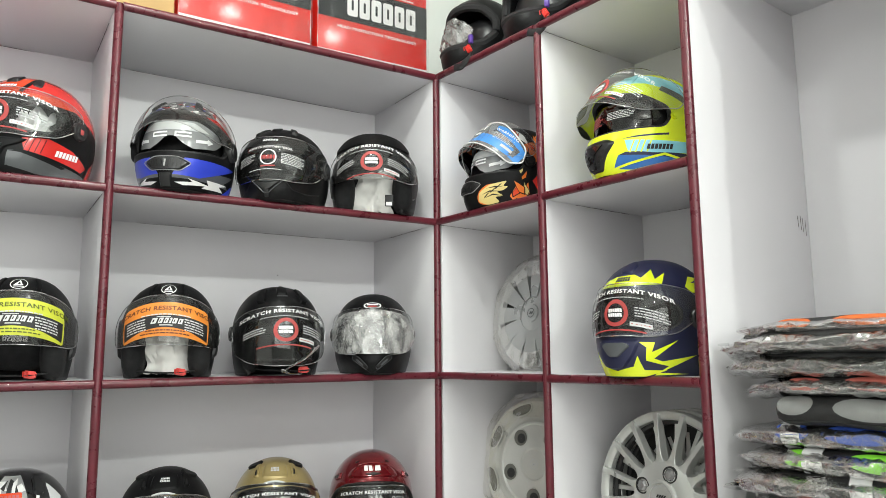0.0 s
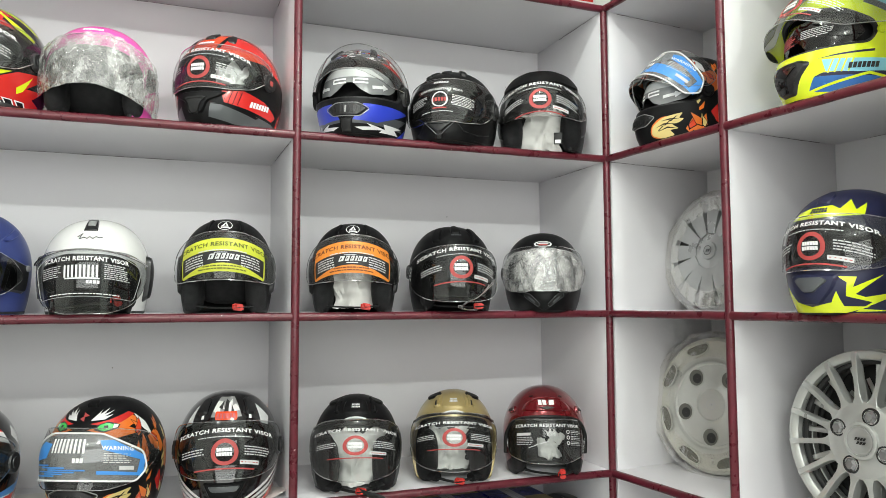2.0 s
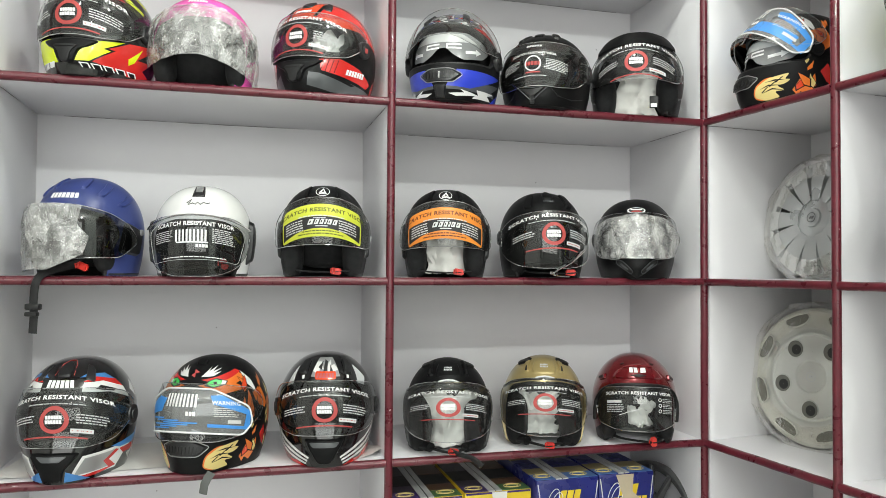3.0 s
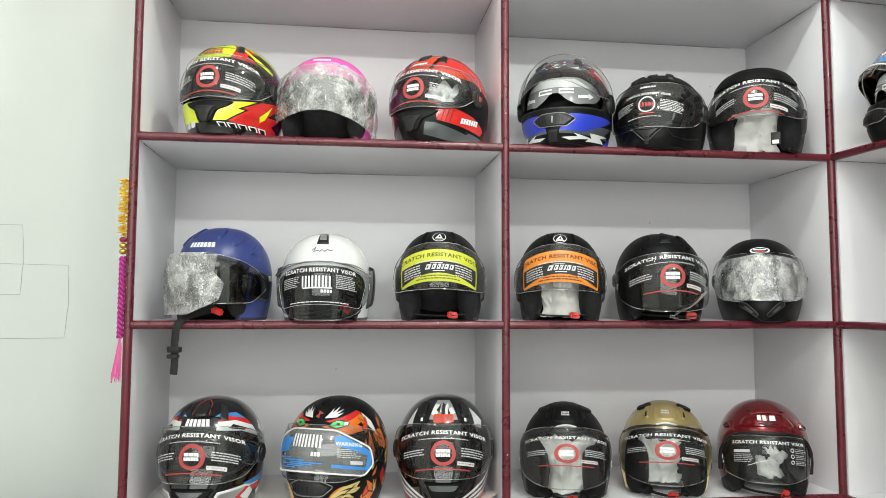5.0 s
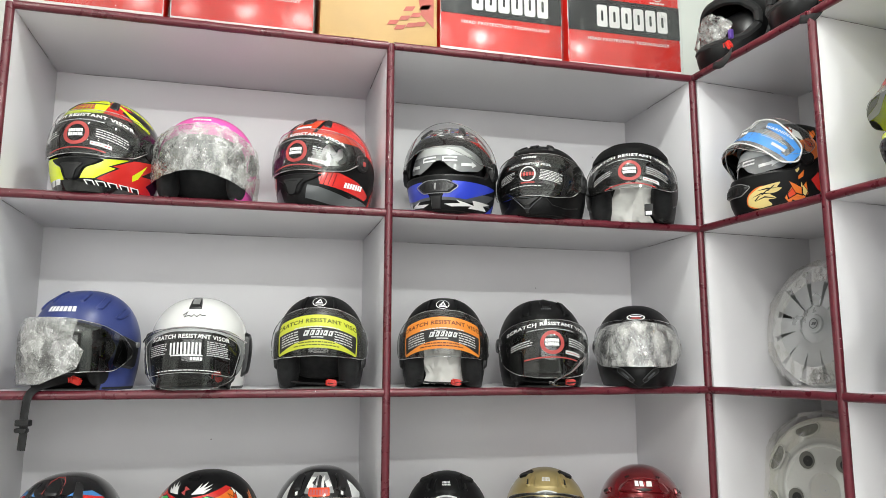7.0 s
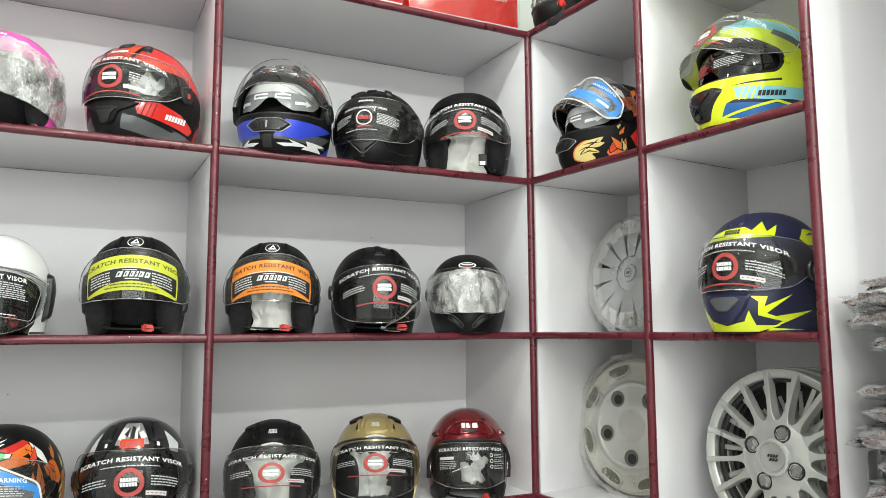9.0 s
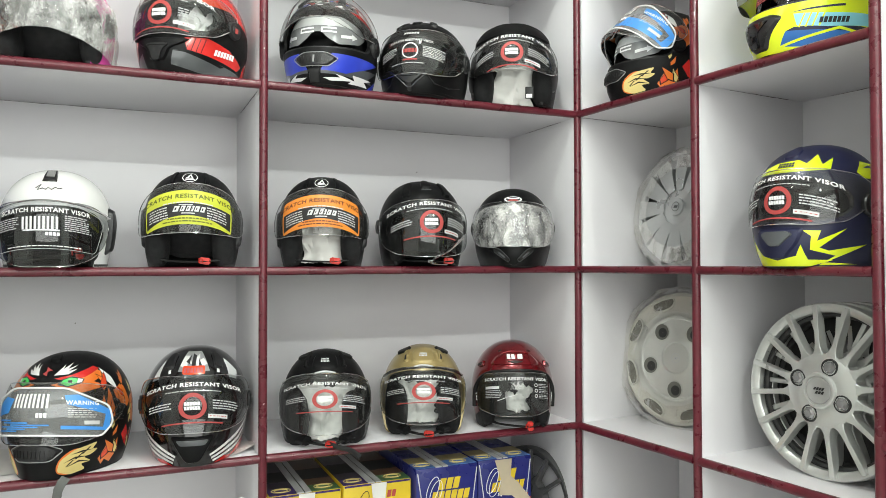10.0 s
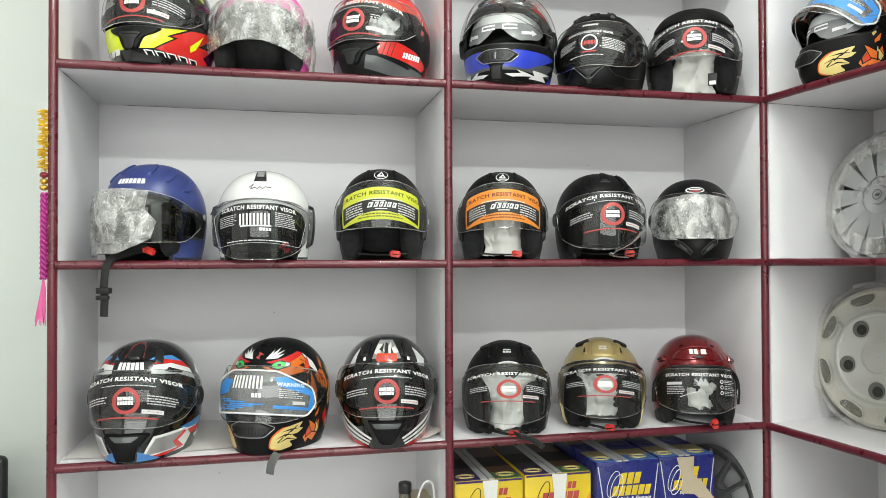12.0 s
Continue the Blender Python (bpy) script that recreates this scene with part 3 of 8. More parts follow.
def strip_print(b, vis, lift=0.0, text="SCRATCH RESISTANT VISOR", seed=1, wide=1.0, low=0.0):
    """The maker's protective print on a clear visor: title, round mark, small print, red line. Slots: ink, dim, ring, sticker."""
    print_text(b, vis, text, 0, 0.043 + lift, 0.0122, 0, 1.42 * wide)
    small_print(b, vis, -0.062, 0.062, 0.0295 + lift, 1, 0.004, 0.0018, 1, rag=0.05, seed=seed)
    print_ring(b, vis, 0, -0.004 + lift, 0.0290, 0.0088, 2)
    blocks(b, vis, 0, 0.0015 + lift, 0.033, 0.0075, 6, 0, -0.15, gap=0.10)
    blocks(b, vis, 0, -0.008 + lift, 0.033, 0.0075, 6, 0, -0.15, gap=0.10)
    small_print(b, vis, -0.104 * wide, -0.042, 0.006 + lift, 3, 0.0056, 0.0024, 1, rag=0.15, seed=seed + 1)
    small_print(b, vis, 0.042, 0.110 * wide, 0.009 + lift, 4, 0.0056, 0.0024, 1, rag=0.15, seed=seed + 2)
    print_bar(b, vis, 0.032, 0.076, -0.0255 + lift, 0.0095, 1)
    small_print(b, vis, 0.035, 0.074, -0.0255 + lift, 1, 0.004, 0.002, 2, rag=0.05, seed=seed + 3)
    print_bar(b, vis, -0.068, 0.066, -0.0405 + lift + low, 0.0032, 2)


PRINT = lambda ring="redink": [M["ink"], M["dim"], M[ring]]


def label_frame(b, vis, m_band):
    """A bright band sticker on a visor: top and bottom bands with print, a dark logo field between. Slots: band, pale ink, dark, band ink."""
    vis = Raise(vis, 0.021)
    print_shape(b, vis, rounded([(-0.096, -0.027), (0.096, -0.027), (0.098, 0.050), (-0.098, 0.050)], 0.008), 0)
    print_shape(b, vis, [(-0.0935, 0.019), (-0.092, -0.021)] + [(0.088 * k, -0.023 + 0.015 * (1 - k * k)) for k in (-0.8, -0.6, -0.4, -0.2, 0, 0.2, 0.4, 0.6, 0.8)] + [(0.092, -0.021), (0.0935, 0.019)], 2, 0.0010)
    print_text(b, vis, "SCRATCH RESISTANT VISOR", 0, 0.035, 0.0136, 3, 1.16, off=0.0012)
    small_print(b, vis, -0.052, 0.052, 0.0205, 1, 0.004, 0.0024, 1, rag=0.05, off=0.0016)
    small_print(b, vis, -0.084, -0.038, 0.0125, 5, 0.0056, 0.0026, 1, rag=0.12, seed=4, off=0.0016)
    small_print(b, vis, 0.038, 0.084, 0.0125, 5, 0.0056, 0.0026, 1, rag=0.12, seed=5, off=0.0016)
    # a slanted word mark of plain pieces, with a swash over it
    for k, w in ((-0.030, 0.013), (-0.0155, 0.010), (-0.004, 0.009), (0.006, 0.005), (0.0125, 0.010), (0.024, 0.010)):
        print_shape(b, vis, [(k, 0.0005), (k + w * 0.84, 0.0005), (k + w * 0.84 + 0.004, 0.0125), (k + 0.004, 0.0125)], 1, 0.0016)
        print_shape(b, vis, [(k + w * 0.30, 0.0035), (k + w * 0.52, 0.0035), (k + w * 0.52 + 0.002, 0.0090), (k + w * 0.30 + 0.002, 0.0090)], 2, 0.0022)
    print_bar(b, vis, -0.018, 0.010, 0.0150, 0.0016, 1, off=0.0016)
    print_bar(b, vis, -0.012, 0.014, -0.0035, 0.0022, 1, off=0.0016)
    small_print(b, vis, -0.040, 0.040, -0.0140, 1, 0.005, 0.0026, 3, rag=0.05, seed=7, off=0.0016)
    small_print(b, vis, -0.050, 0.050, -0.0200, 1, 0.005, 0.0026, 3, rag=0.05, seed=8, off=0.0016)


class Helmet:
    """Builds one helmet as a thing with its parts."""

    def __init__(self, m, label, shell, base, opening, regions=(), group="helmets on the shelves", thick=0.014, n=(72, 32), trim=True):
        self.h = thing("helmet", m, label, "helmet", group)
        self.sh = shell
        names = [base] + [k for k, _ in regions]
        slots = list(dict.fromkeys(names))
        w = math.pi * shell.a
        cells = grid(-w, w, shell.t0, shell.t1, *n, 0)
        for k, poly in regions:
            cells = paint(cells, poly, slots.index(k))
        cells = paint(cells, opening, None)
        self.shell = part("shell", skin(Build(), shell, cells), [M[k] for k in slots], self.h)
        inner = paint(grid(-w, w, shell.t0, shell.t1, 40, 18, 0), opening, None)
        part("lining", skin(Build(), shell, inner, -thick, True), M["lining"], self.h, "black padded lining")
        edge = [p for p in loop(opening) if p[1] > shell.t0 - 0.001]
        low = min(p[1] for p in opening) < shell.t0
        if low:
            i = max(range(len(edge)), key=lambda j: math.dist(edge[j], edge[j - 1]))
            edge = edge[i:] + edge[:i]
        part("opening_trim", Build().tube([shell.at(*p, -thick * 0.45) for p in edge], 0.0062, closed=not low), M["rubber"], self.h, "black rubber edge trim")
        rim = [(-w + 2 * w * i / 80, shell.t0) for i in range(81)]
        if low:
            lim = min(abs(p[0]) for p in edge if p[1] < shell.t0 + 0.02)
            rim = [p for p in rim if p[0] > lim] + [(p[0] + 2 * w, p[1]) for p in rim if p[0] < -lim]
        part("rim", Build().tube([shell.at(*p, -thick * 0.4) + Vector((0, 0, 0.004)) for p in rim], 0.0075, closed=not low), M["rubber"], self.h, "black rubber rim")

    def visor(self, outline, mats=("visor",), off=0.006, surf=None, swing=0.0, label="clear plastic visor", rim=0.0011, printer=None, print_mats=None, ns=34, nt=14, pivot=(0, 0.0, 0.125), bend=0.55, arch=1.45):
        surf = surf or self.sh
        if swing:
            surf = surf.turned(swing, pivot)
        lifted = Lifted(surf, off, bend)
        s0, s1 = min(p[0] for p in outline), max(p[0] for p in outline)
        t0, t1 = min(p[1] for p in outline), max(p[1] for p in outline)
        cells = [c for c in paint(grid(s0, s1, t0, t1, ns, nt, -1), outline, 0) if c[1] == 0]
        v = part("visor", skin(Build(), lifted, cells), M[mats[0]], self.h, label)
        part("visor_edge", Build().tube([lifted.at(*p) for p in loop(outline)], rim, closed=True, n=6), M["rimline"], v)
        if printer:
            b = Build()
            printer(b, Lifted(surf, off, bend + arch))
            tagged(part("visor_print", b, print_mats or PRINT(), v, "white and red protective print"), kind="stuff")
        self.last = (lifted, v)
        return lifted

    def pivots(self, s=0.148, t=0.004, r=0.024, m="plastic", off=0.004, sides=(-1, 1)):
        for k in sides:
            b = Build()
            disc_on(b, self.sh, k * s, t, [(r, -0.004), (r, off), (r * 0.9, off + 0.004), (r * 0.55, off + 0.004), (r * 0.5, off + 0.006), (r * 0.2, off + 0.006)], 0)
            part("visor_pivot", b, M[m], self.h, "round dark visor pivot")

    def pads(self, z=0.062, x=0.074, y=-0.050, r=(0.024, 0.05, 0.056)):
        if self.sh.chin:
            x, y, z, r = 0.066, -0.045, 0.066, (0.024, 0.045, 0.045)
        for k in (-1, 1):
            part("cheek_pad", blob(Build(), (k * x, y, z), r), M["lining"], self.h, "black cheek pad")

    def roll(self, z=0.012):
        """The padded neck roll that closes the bottom at the back."""
        w = math.pi * self.sh.a
        pts = [self.sh.at(-w + 2 * w * i / 48, self.sh.t0, -0.022) for i in range(10, 39)]
        back = [self.sh.at(w * (0.42 + 1.16 * i / 30), self.sh.t0, -0.02) + Vector((0, 0, z)) for i in range(31)]
        part("neck_roll", Build().tube(back, 0.015), M["lining"], self.h, "black padded neck roll")

    def crown(self, m="lining"):
        part("crown_pad", blob(Build(), (0, 0.03, self.sh.zc * 0.95), (self.sh.a * 0.80, self.sh.bb * 0.62, self.sh.zc * 0.75)), M[m], self.h, "dark comfort padding")

    def pieces(self, name, polys, h, m, label="", surf=None, both=True):
        for poly in polys:
            for q in ([poly, mirrored(poly)] if both else [poly]):
                b = Build()
                pad(b, surf or self.sh, q, h, 0)
                part(name, b, M[m], self.h, label)

    def decal(self, draw, mats, name="decal", label="", surf=None):
        b = Build()
        draw(b, surf or Lifted(self.sh, 0.0004))
        return tagged(part(name, b, [M[k] for k in mats], self.h, label), kind="stuff")

    def buckle(self, x=0.03, y=-0.105, z=0.012, turn=0.0, strap=True):
        b = Build()
        bm = bmesh.new()
        bmesh.ops.create_cube(bm, size=1)
        bmesh.ops.scale(bm, vec=(0.026, 0.012, 0.016), verts=bm.verts)
        bmesh.ops.bevel(bm, geom=bm.edges[:], offset=0.003, segments=2, affect="EDGES")
        b.take(bm, 0, pose(x, y, z, 0, turn, 0))
        b.tube([(x - 0.012, y - 0.006, z - 0.004), (x - 0.012, y - 0.009, z + 0.006), (x - 0.004, y - 0.009, z + 0.006), (x - 0.004, y - 0.006, z - 0.004)], 0.0018, n=6)
        part("buckle", b, M["buckle"], self.h, "red plastic strap buckle")
        if strap:
            pts = [(0.085, -0.03, 0.035), (0.07, -0.07, 0.018), (x + 0.01, y + 0.004, z), (x - 0.02, y + 0.004, z - 0.002), (-0.055, -0.085, 0.016), (-0.082, -0.04, 0.035)]
            part("chin_strap", Build().tube(smooth(pts), 0.009, n=8, flat=0.25), M["strap"], self.h, "black webbing chin strap")

    def stuffing(self, w=0.085, z0=0.012, z1=0.115, y=-0.075, x=0.0, seed=3, lean=0.0, bow=0.025):
        """A folded, crumpled sheet pushed into the face opening."""
        rnd = random.Random(seed)
        n, k = 18, 16
        verts, faces = [], []
        for i in range(n + 1):
            for j in range(k + 1):
                a, c = i / n - 0.5, j / k
                q = Vector((a * 3.2 + seed, c * 2.6, seed * 3.1))
                wob = noise.noise(q) * 0.022 + abs(noise.noise(q * 2.1)) * 0.014 + abs(noise.noise(q * 4.3)) * 0.006
                edge = (0.004 + 0.014 * c) * noise.noise(Vector((i * 1.7, seed, 0)))
                ragged = 1 + 0.45 * noise.noise(Vector((c * 2.3, seed * 1.7, 1.0 if a > 0 else 5.0)))
                verts.append((x + a * w * ragged * (1 - 0.25 * (1 - c)) + lean * (c - 0.5) + noise.noise(q + Vector((9, 0, 0))) * 0.006, y + bow * (4 * a * a) + wob, z0 + (z1 - z0) * c + edge + 0.010 * noise.noise(Vector((a * 5, seed, c)))))
        for i in range(n):
            for j in range(k):
                p = i * (k + 1) + j
                faces.append((p, p + k + 1, p + k + 2, p + 1))
        b = Build().add(verts, faces)
        m2 = [(px * 0.8 + 0.01, py + 0.012, pz * 0.93) for px, py, pz in verts]
        b.add(m2, faces)
        part("paper_stuffing", b, M["paper"], self.h, "crumpled white packing paper", sharp=60)


class Lifted:
    """A surface a little outside another one."""

    def __init__(self, surf, off, bend=0.0):
        self.surf, self.off, self.a, self.bend = surf, off, surf.a, bend

    def at(self, s, t, off=0.0):
        return self.surf.at(s, t - self.bend * s * s, self.off + off)

    def facing(self, s, t):
        return self.surf.facing(s, t - self.bend * s * s)


class Raise:
    """The same surface, with everything set k metres higher on it."""

    def __init__(self, surf, k):
        self.surf, self.k, self.a = surf, k, surf.a

    def at(self, s, t, off=0.0):
        return self.surf.at(s, t + self.k, off)

    def facing(self, s, t):
        return self.surf.facing(s, t + self.k)


class Squeezed:
    """The same surface, with heights on it drawn together by k and widths by wide."""

    def __init__(self, surf, k, wide=1.0):
        self.surf, self.k, self.wide, self.a = surf, k, wide, surf.a

    def at(self, s, t, off=0.0):
        return self.surf.at(s * self.wide, t * self.k, off)

    def facing(self, s, t):
        return self.surf.facing(s * self.wide, t * self.k)


def smooth(pts, n=6):
    """A soft curve through points."""
    pts = [Vector(p) for p in pts]
    out = []
    for i in range(len(pts) - 1):
        p0, p1, p2, p3 = pts[max(i - 1, 0)], pts[i], pts[i + 1], pts[min(i + 2, len(pts) - 1)]
        for j in range(n):
            w = j / n
            out.append(0.5 * ((2 * p1) + (p2 - p0) * w + (2 * p0 - 5 * p1 + 4 * p2 - p3) * w * w + (3 * p1 - p0 - 3 * p2 + p3) * w ** 3))
    return out + [pts[-1]]


def wrap_sheet(h, surf, outline, off, mat_key, amp=0.006, freq=40.0, seed=1, name="film_wrap", label="crumpled clear plastic film", flare=None):
    """Loose crumpled film over part of a surface."""
    s0, s1 = min(p[0] for p in outline), max(p[0] for p in outline)
    t0, t1 = min(p[1] for p in outline), max(p[1] for p in outline)
    cells = [c for c in paint(grid(s0, s1, t0, t1, 84, 50, -1), outline, 0) if c[1] == 0]
    b = Build()

    class Crumple:
        a = surf.a

        def at(self, s, t, o=0.0):
            q = Vector((s * freq, t * freq, seed * 5.3))
            q = q + Vector((noise.noise(q * 0.6), noise.noise(q * 0.6 + Vector((7, 3, 1))), 0)) * 1.2
            w = noise.noise(q * 0.7) * amp - abs(noise.noise(q * 1.6)) * amp * 1.1 - abs(noise.noise(q * 3.4)) * amp * 0.45
            p = surf.at(s, t, off + w)
            if flare:
                p = p + Vector(flare(s, t))
            return p

        def facing(self, s, t):
            return Vector((0, 0, 0))

    skin(b, Crumple(), cells)
    b.n = [(0, 0, 0)] * len(b.v)
    return part(name, b, M[mat_key], h, label, sharp=50)


def blocks(b, surf, s, t, w, h, n, m, lean=0.0, gap=0.22):
    """A maker's mark as a row of plain blocks."""
    for i in range(n):
        x0, x1 = s - w / 2 + w * i / n, s - w / 2 + w * (i + 1 - gap) / n
        print_shape(b, surf, [(x0, t - h / 2), (x1, t - h / 2), (x1 + lean * h, t + h / 2), (x0 + lean * h, t + h / 2)], m)


# ---- helmets, shelf by shelf ----
FULL_VIS = rounded([(-0.178, 0.016), (-0.122, -0.038), (-0.072, -0.052), (0.072, -0.052), (0.122, -0.038), (0.178, 0.016), (0.182, 0.050), (0.152, 0.068), (0.08, 0.075), (-0.08, 0.075), (-0.152, 0.068), (-0.182, 0.050)], 0.014)
HIGH_VIS = [(x, y * 0.92 + 0.014) for x, y in FULL_VIS]
FULL_EYE = [(x, y - 0.35 * x * x) for x, y in rounded([(-0.138, -0.008), (-0.11, -0.030), (-0.05, -0.036), (0.05, -0.036), (0.11, -0.030), (0.138, -0.008), (0.138, 0.024), (0.10, 0.048), (0.04, 0.057), (-0.04, 0.057), (-0.10, 0.048), (-0.138, 0.024)], 0.015)]
OPEN_FACE = [(x, y - (0.3 * x * x if y > -0.06 else 0)) for x, y in rounded([(-0.095, -0.22), (0.095, -0.22), (0.112, -0.05), (0.132, 0.0), (0.11, 0.038), (0.05, 0.052), (-0.05, 0.052), (-0.11, 0.038), (-0.132, 0.0), (-0.112, -0.05)], 0.015)]
BUBBLE = rounded([(-0.150, -0.012), (-0.132, -0.044), (-0.088, -0.070), (-0.035, -0.080), (0.035, -0.080), (0.088, -0.070), (0.132, -0.044), (0.150, -0.012), (0.150, 0.026), (0.11, 0.050), (0.05, 0.060), (-0.05, 0.060), (-0.11, 0.050), (-0.150, 0.026)], 0.02)
SHORT = rounded([(-0.150, -0.012), (-0.12, -0.034), (-0.05, -0.042), (0.05, -0.042), (0.12, -0.034), (0.150, -0.012), (0.150, 0.030), (0.11, 0.062), (0.05, 0.074), (-0.05, 0.074), (-0.11, 0.062), (-0.150, 0.030)], 0.02)


def on_main(x, y, row, turn, lift=0.0, tilt=0.0):
    return pose(x, y, Z[row] + BOARD / 2 + 0.001 + lift, tilt, 0, turn)


def on_side(x, y, row, turn, lift=0.0):
    return UNIT2 @ pose(x, y, Z[row] + BOARD / 2 + 0.001 + lift, 0, 0, turn)


def up(outline, k):
    return [(x, y + k) for x, y in outline]


def full_shell(**k):
    return Shell(**{**dict(a=0.125, bf=0.148, bb=0.150, cu=0.137, cl=0.20, zc=0.118, chin=0.024, wedge=0.10), **k})


def open_shell(**k):
    return Shell(**{**dict(a=0.121, bf=0.135, bb=0.140, cu=0.127, cl=0.21, zc=0.103, chin=0.0, wedge=0.0, full=0.86), **k})


def bubble_surf(sh, out=0.028, side=0.004):
    return Shell(a=sh.a + side, bf=sh.bf + out, bb=sh.bb, cu=sh.cu + 0.006, cl=0.34, zc=sh.zc, chin=0.0, wedge=0.0, full=sh.full)


def inside(h, paper=None, pads=True, **k):
    h.crown()
    if pads:
        h.pads(**k)
    h.roll()
    if paper:
        h.stuffing(**paper)


T_VENT = [(-0.074, -0.050), (-0.058, -0.066), (-0.034, -0.078), (-0.022, -0.116), (0.022, -0.116), (0.034, -0.078), (0.058, -0.066), (0.074, -0.050)]
T_INLAY = [(-0.034, -0.060), (-0.018, -0.078), (-0.011, -0.108), (0.011, -0.108), (0.018, -0.078), (0.034, -0.060)]
TOP_VENT = [(-0.022, 0.115), (0.022, 0.115), (0.030, 0.150), (0.012, 0.172), (-0.012, 0.172), (-0.030, 0.150)]
SIDE_VENT = [(0.060, 0.105), (0.088, 0.095), (0.105, 0.150), (0.080, 0.160)]


def wing_vent(h, outer="matt", inner="plastic", k=1.0, dy=0.0):
    """A winged chin vent: a raised frame with a scoop and a slit under its lip."""
    h.pieces("chin_vent", [rounded([(x * k, y * (1 - dy * 8) + dy * 0.4) for x, y in T_VENT], 0.010)], 0.005, outer, "dark winged chin vent", both=False)
    h.pieces("vent_scoop", [rounded([(x * k, y * (1 - dy * 6)) for x, y in T_INLAY], 0.008)], 0.0085, inner, both=False)
    h.pieces("vent_slit", [[(-0.028 * k, -0.064), (0.028 * k, -0.064), (0.024 * k, -0.058), (-0.024 * k, -0.058)]], 0.0100, "rubber", both=False)


def race_kit(h, top="plastic", crown=True):
    """Crown vents that several full-face helmets share."""
    if crown:
        h.pieces("crown_vent", [rounded(TOP_VENT, 0.01)], 0.0035, top, both=False)
    h.pieces("crown_vent", [rounded(SIDE_VENT, 0.01)], 0.0018, top)


def chin_up(regions, k=1.22):
    """Graphics with those on the chin drawn taller, for a high face opening."""
    return [(m, [(x, y if y > -0.02 else -0.128 + (y + 0.128) * k) for x, y in p]) for m, p in regions]


def chin_curtain(h):
    sh = h.sh
    part("chin_curtain", Build().tube([sh.at(-0.12 + 0.24 * i / 24, sh.t0, -0.012) + Vector((0, 0.004, 0.001)) for i in range(25)], 0.011), M["lining"], h.h, "black chin curtain")


# Top row, long unit.
def helmet_yellow_red():
    sh = full_shell()
    reg = [
        ("neon", [(-0.088, 0.078), (0.058, 0.080), (0.078, 0.125), (0.05, 0.160), (-0.06, 0.160), (-0.08, 0.12)]),
        ("matt", [(-0.02, 0.142), (0.02, 0.142), (0.015, 0.165), (-0.015, 0.165)]),
        ("matt", [(-0.07, 0.124), (-0.05, 0.120), (0.05, 0.122), (0.070, 0.126), (0.05, 0.128), (-0.05, 0.127)]),
        ("red", [(0.062, 0.128), (0.10, 0.112), (0.14, 0.108), (0.11, 0.135), (0.07, 0.155)]),
        ("neon", [(0.105, 0.140), (0.15, 0.115), (0.20, 0.075), (0.205, 0.085), (0.155, 0.130), (0.11, 0.155)]),
        ("red", [(0.050, 0.080), (0.125, 0.068), (0.098, 0.095), (0.120, 0.115), (0.066, 0.125)]),
        ("neon", [(0.125, 0.075), (0.17, 0.05), (0.175, 0.058), (0.12, 0.10), (0.07, 0.165), (0.065, 0.158)]),
        ("red", [(-0.125, 0.075), (-0.085, 0.080), (-0.075, 0.13), (-0.11, 0.12)]),
        ("neon", [(-0.165, -0.050), (-0.045, -0.056), (-0.022, -0.104), (-0.13, -0.098)]),
        ("neon", [(0.022, -0.100), (0.040, -0.060), (0.120, -0.050), (0.080, -0.070), (0.096, -0.072), (0.056, -0.098)]),
        ("red", [(0.062, -0.098), (0.104, -0.070), (0.090, -0.068), (0.130, -0.049), (0.23, -0.036), (0.19, -0.052), (0.155, -0.075), (0.20, -0.072), (0.175, -0.092), (0.21, -0.108), (0.14, -0.113)]),
        ("neon", [(0.135, -0.078), (0.165, -0.051), (0.150, -0.082), (0.138, -0.09)]),
        ("red", [(-0.165, -0.052), (-0.13, -0.098), (-0.20, -0.105), (-0.19, -0.06)]),
    ]
    for i in range(5):
        x = 0.040 + i * 0.026
        reg.append(("white", [(x, -0.112), (x + 0.020, -0.112), (x + 0.014, -0.102), (x - 0.008, -0.102)]))
        reg.append(("matt", [(x + 0.003, -0.112), (x + 0.017, -0.112), (x + 0.012, -0.104), (x - 0.003, -0.104)]))
        reg.append(("white", [(-x - 0.02, -0.112), (-x, -0.112), (-x + 0.006, -0.101), (-x - 0.016, -0.101)]))
    reg = chin_up(reg)
    h = Helmet(on_main(-1.592, 0.125, 1, -17), "black full-face helmet with neon yellow and red graphics, clear visor down", sh, "black", up(FULL_EYE, 0.012), reg)
    race_kit(h, crown=False)
    wing_vent(h, dy=0.012)
    inside(h)
    chin_curtain(h)
    h.visor(HIGH_VIS, printer=lambda b, v: strip_print(b, v, lift=0.022, seed=11))
    h.decal(lambda b, v: (blocks(b, v, -0.012, 0.112, 0.072, 0.010, 6, 0), blocks(b, v, -0.010, 0.099, 0.072, 0.010, 6, 0)), ["redink"])
    h.pivots(0.172, 0.004, 0.022)


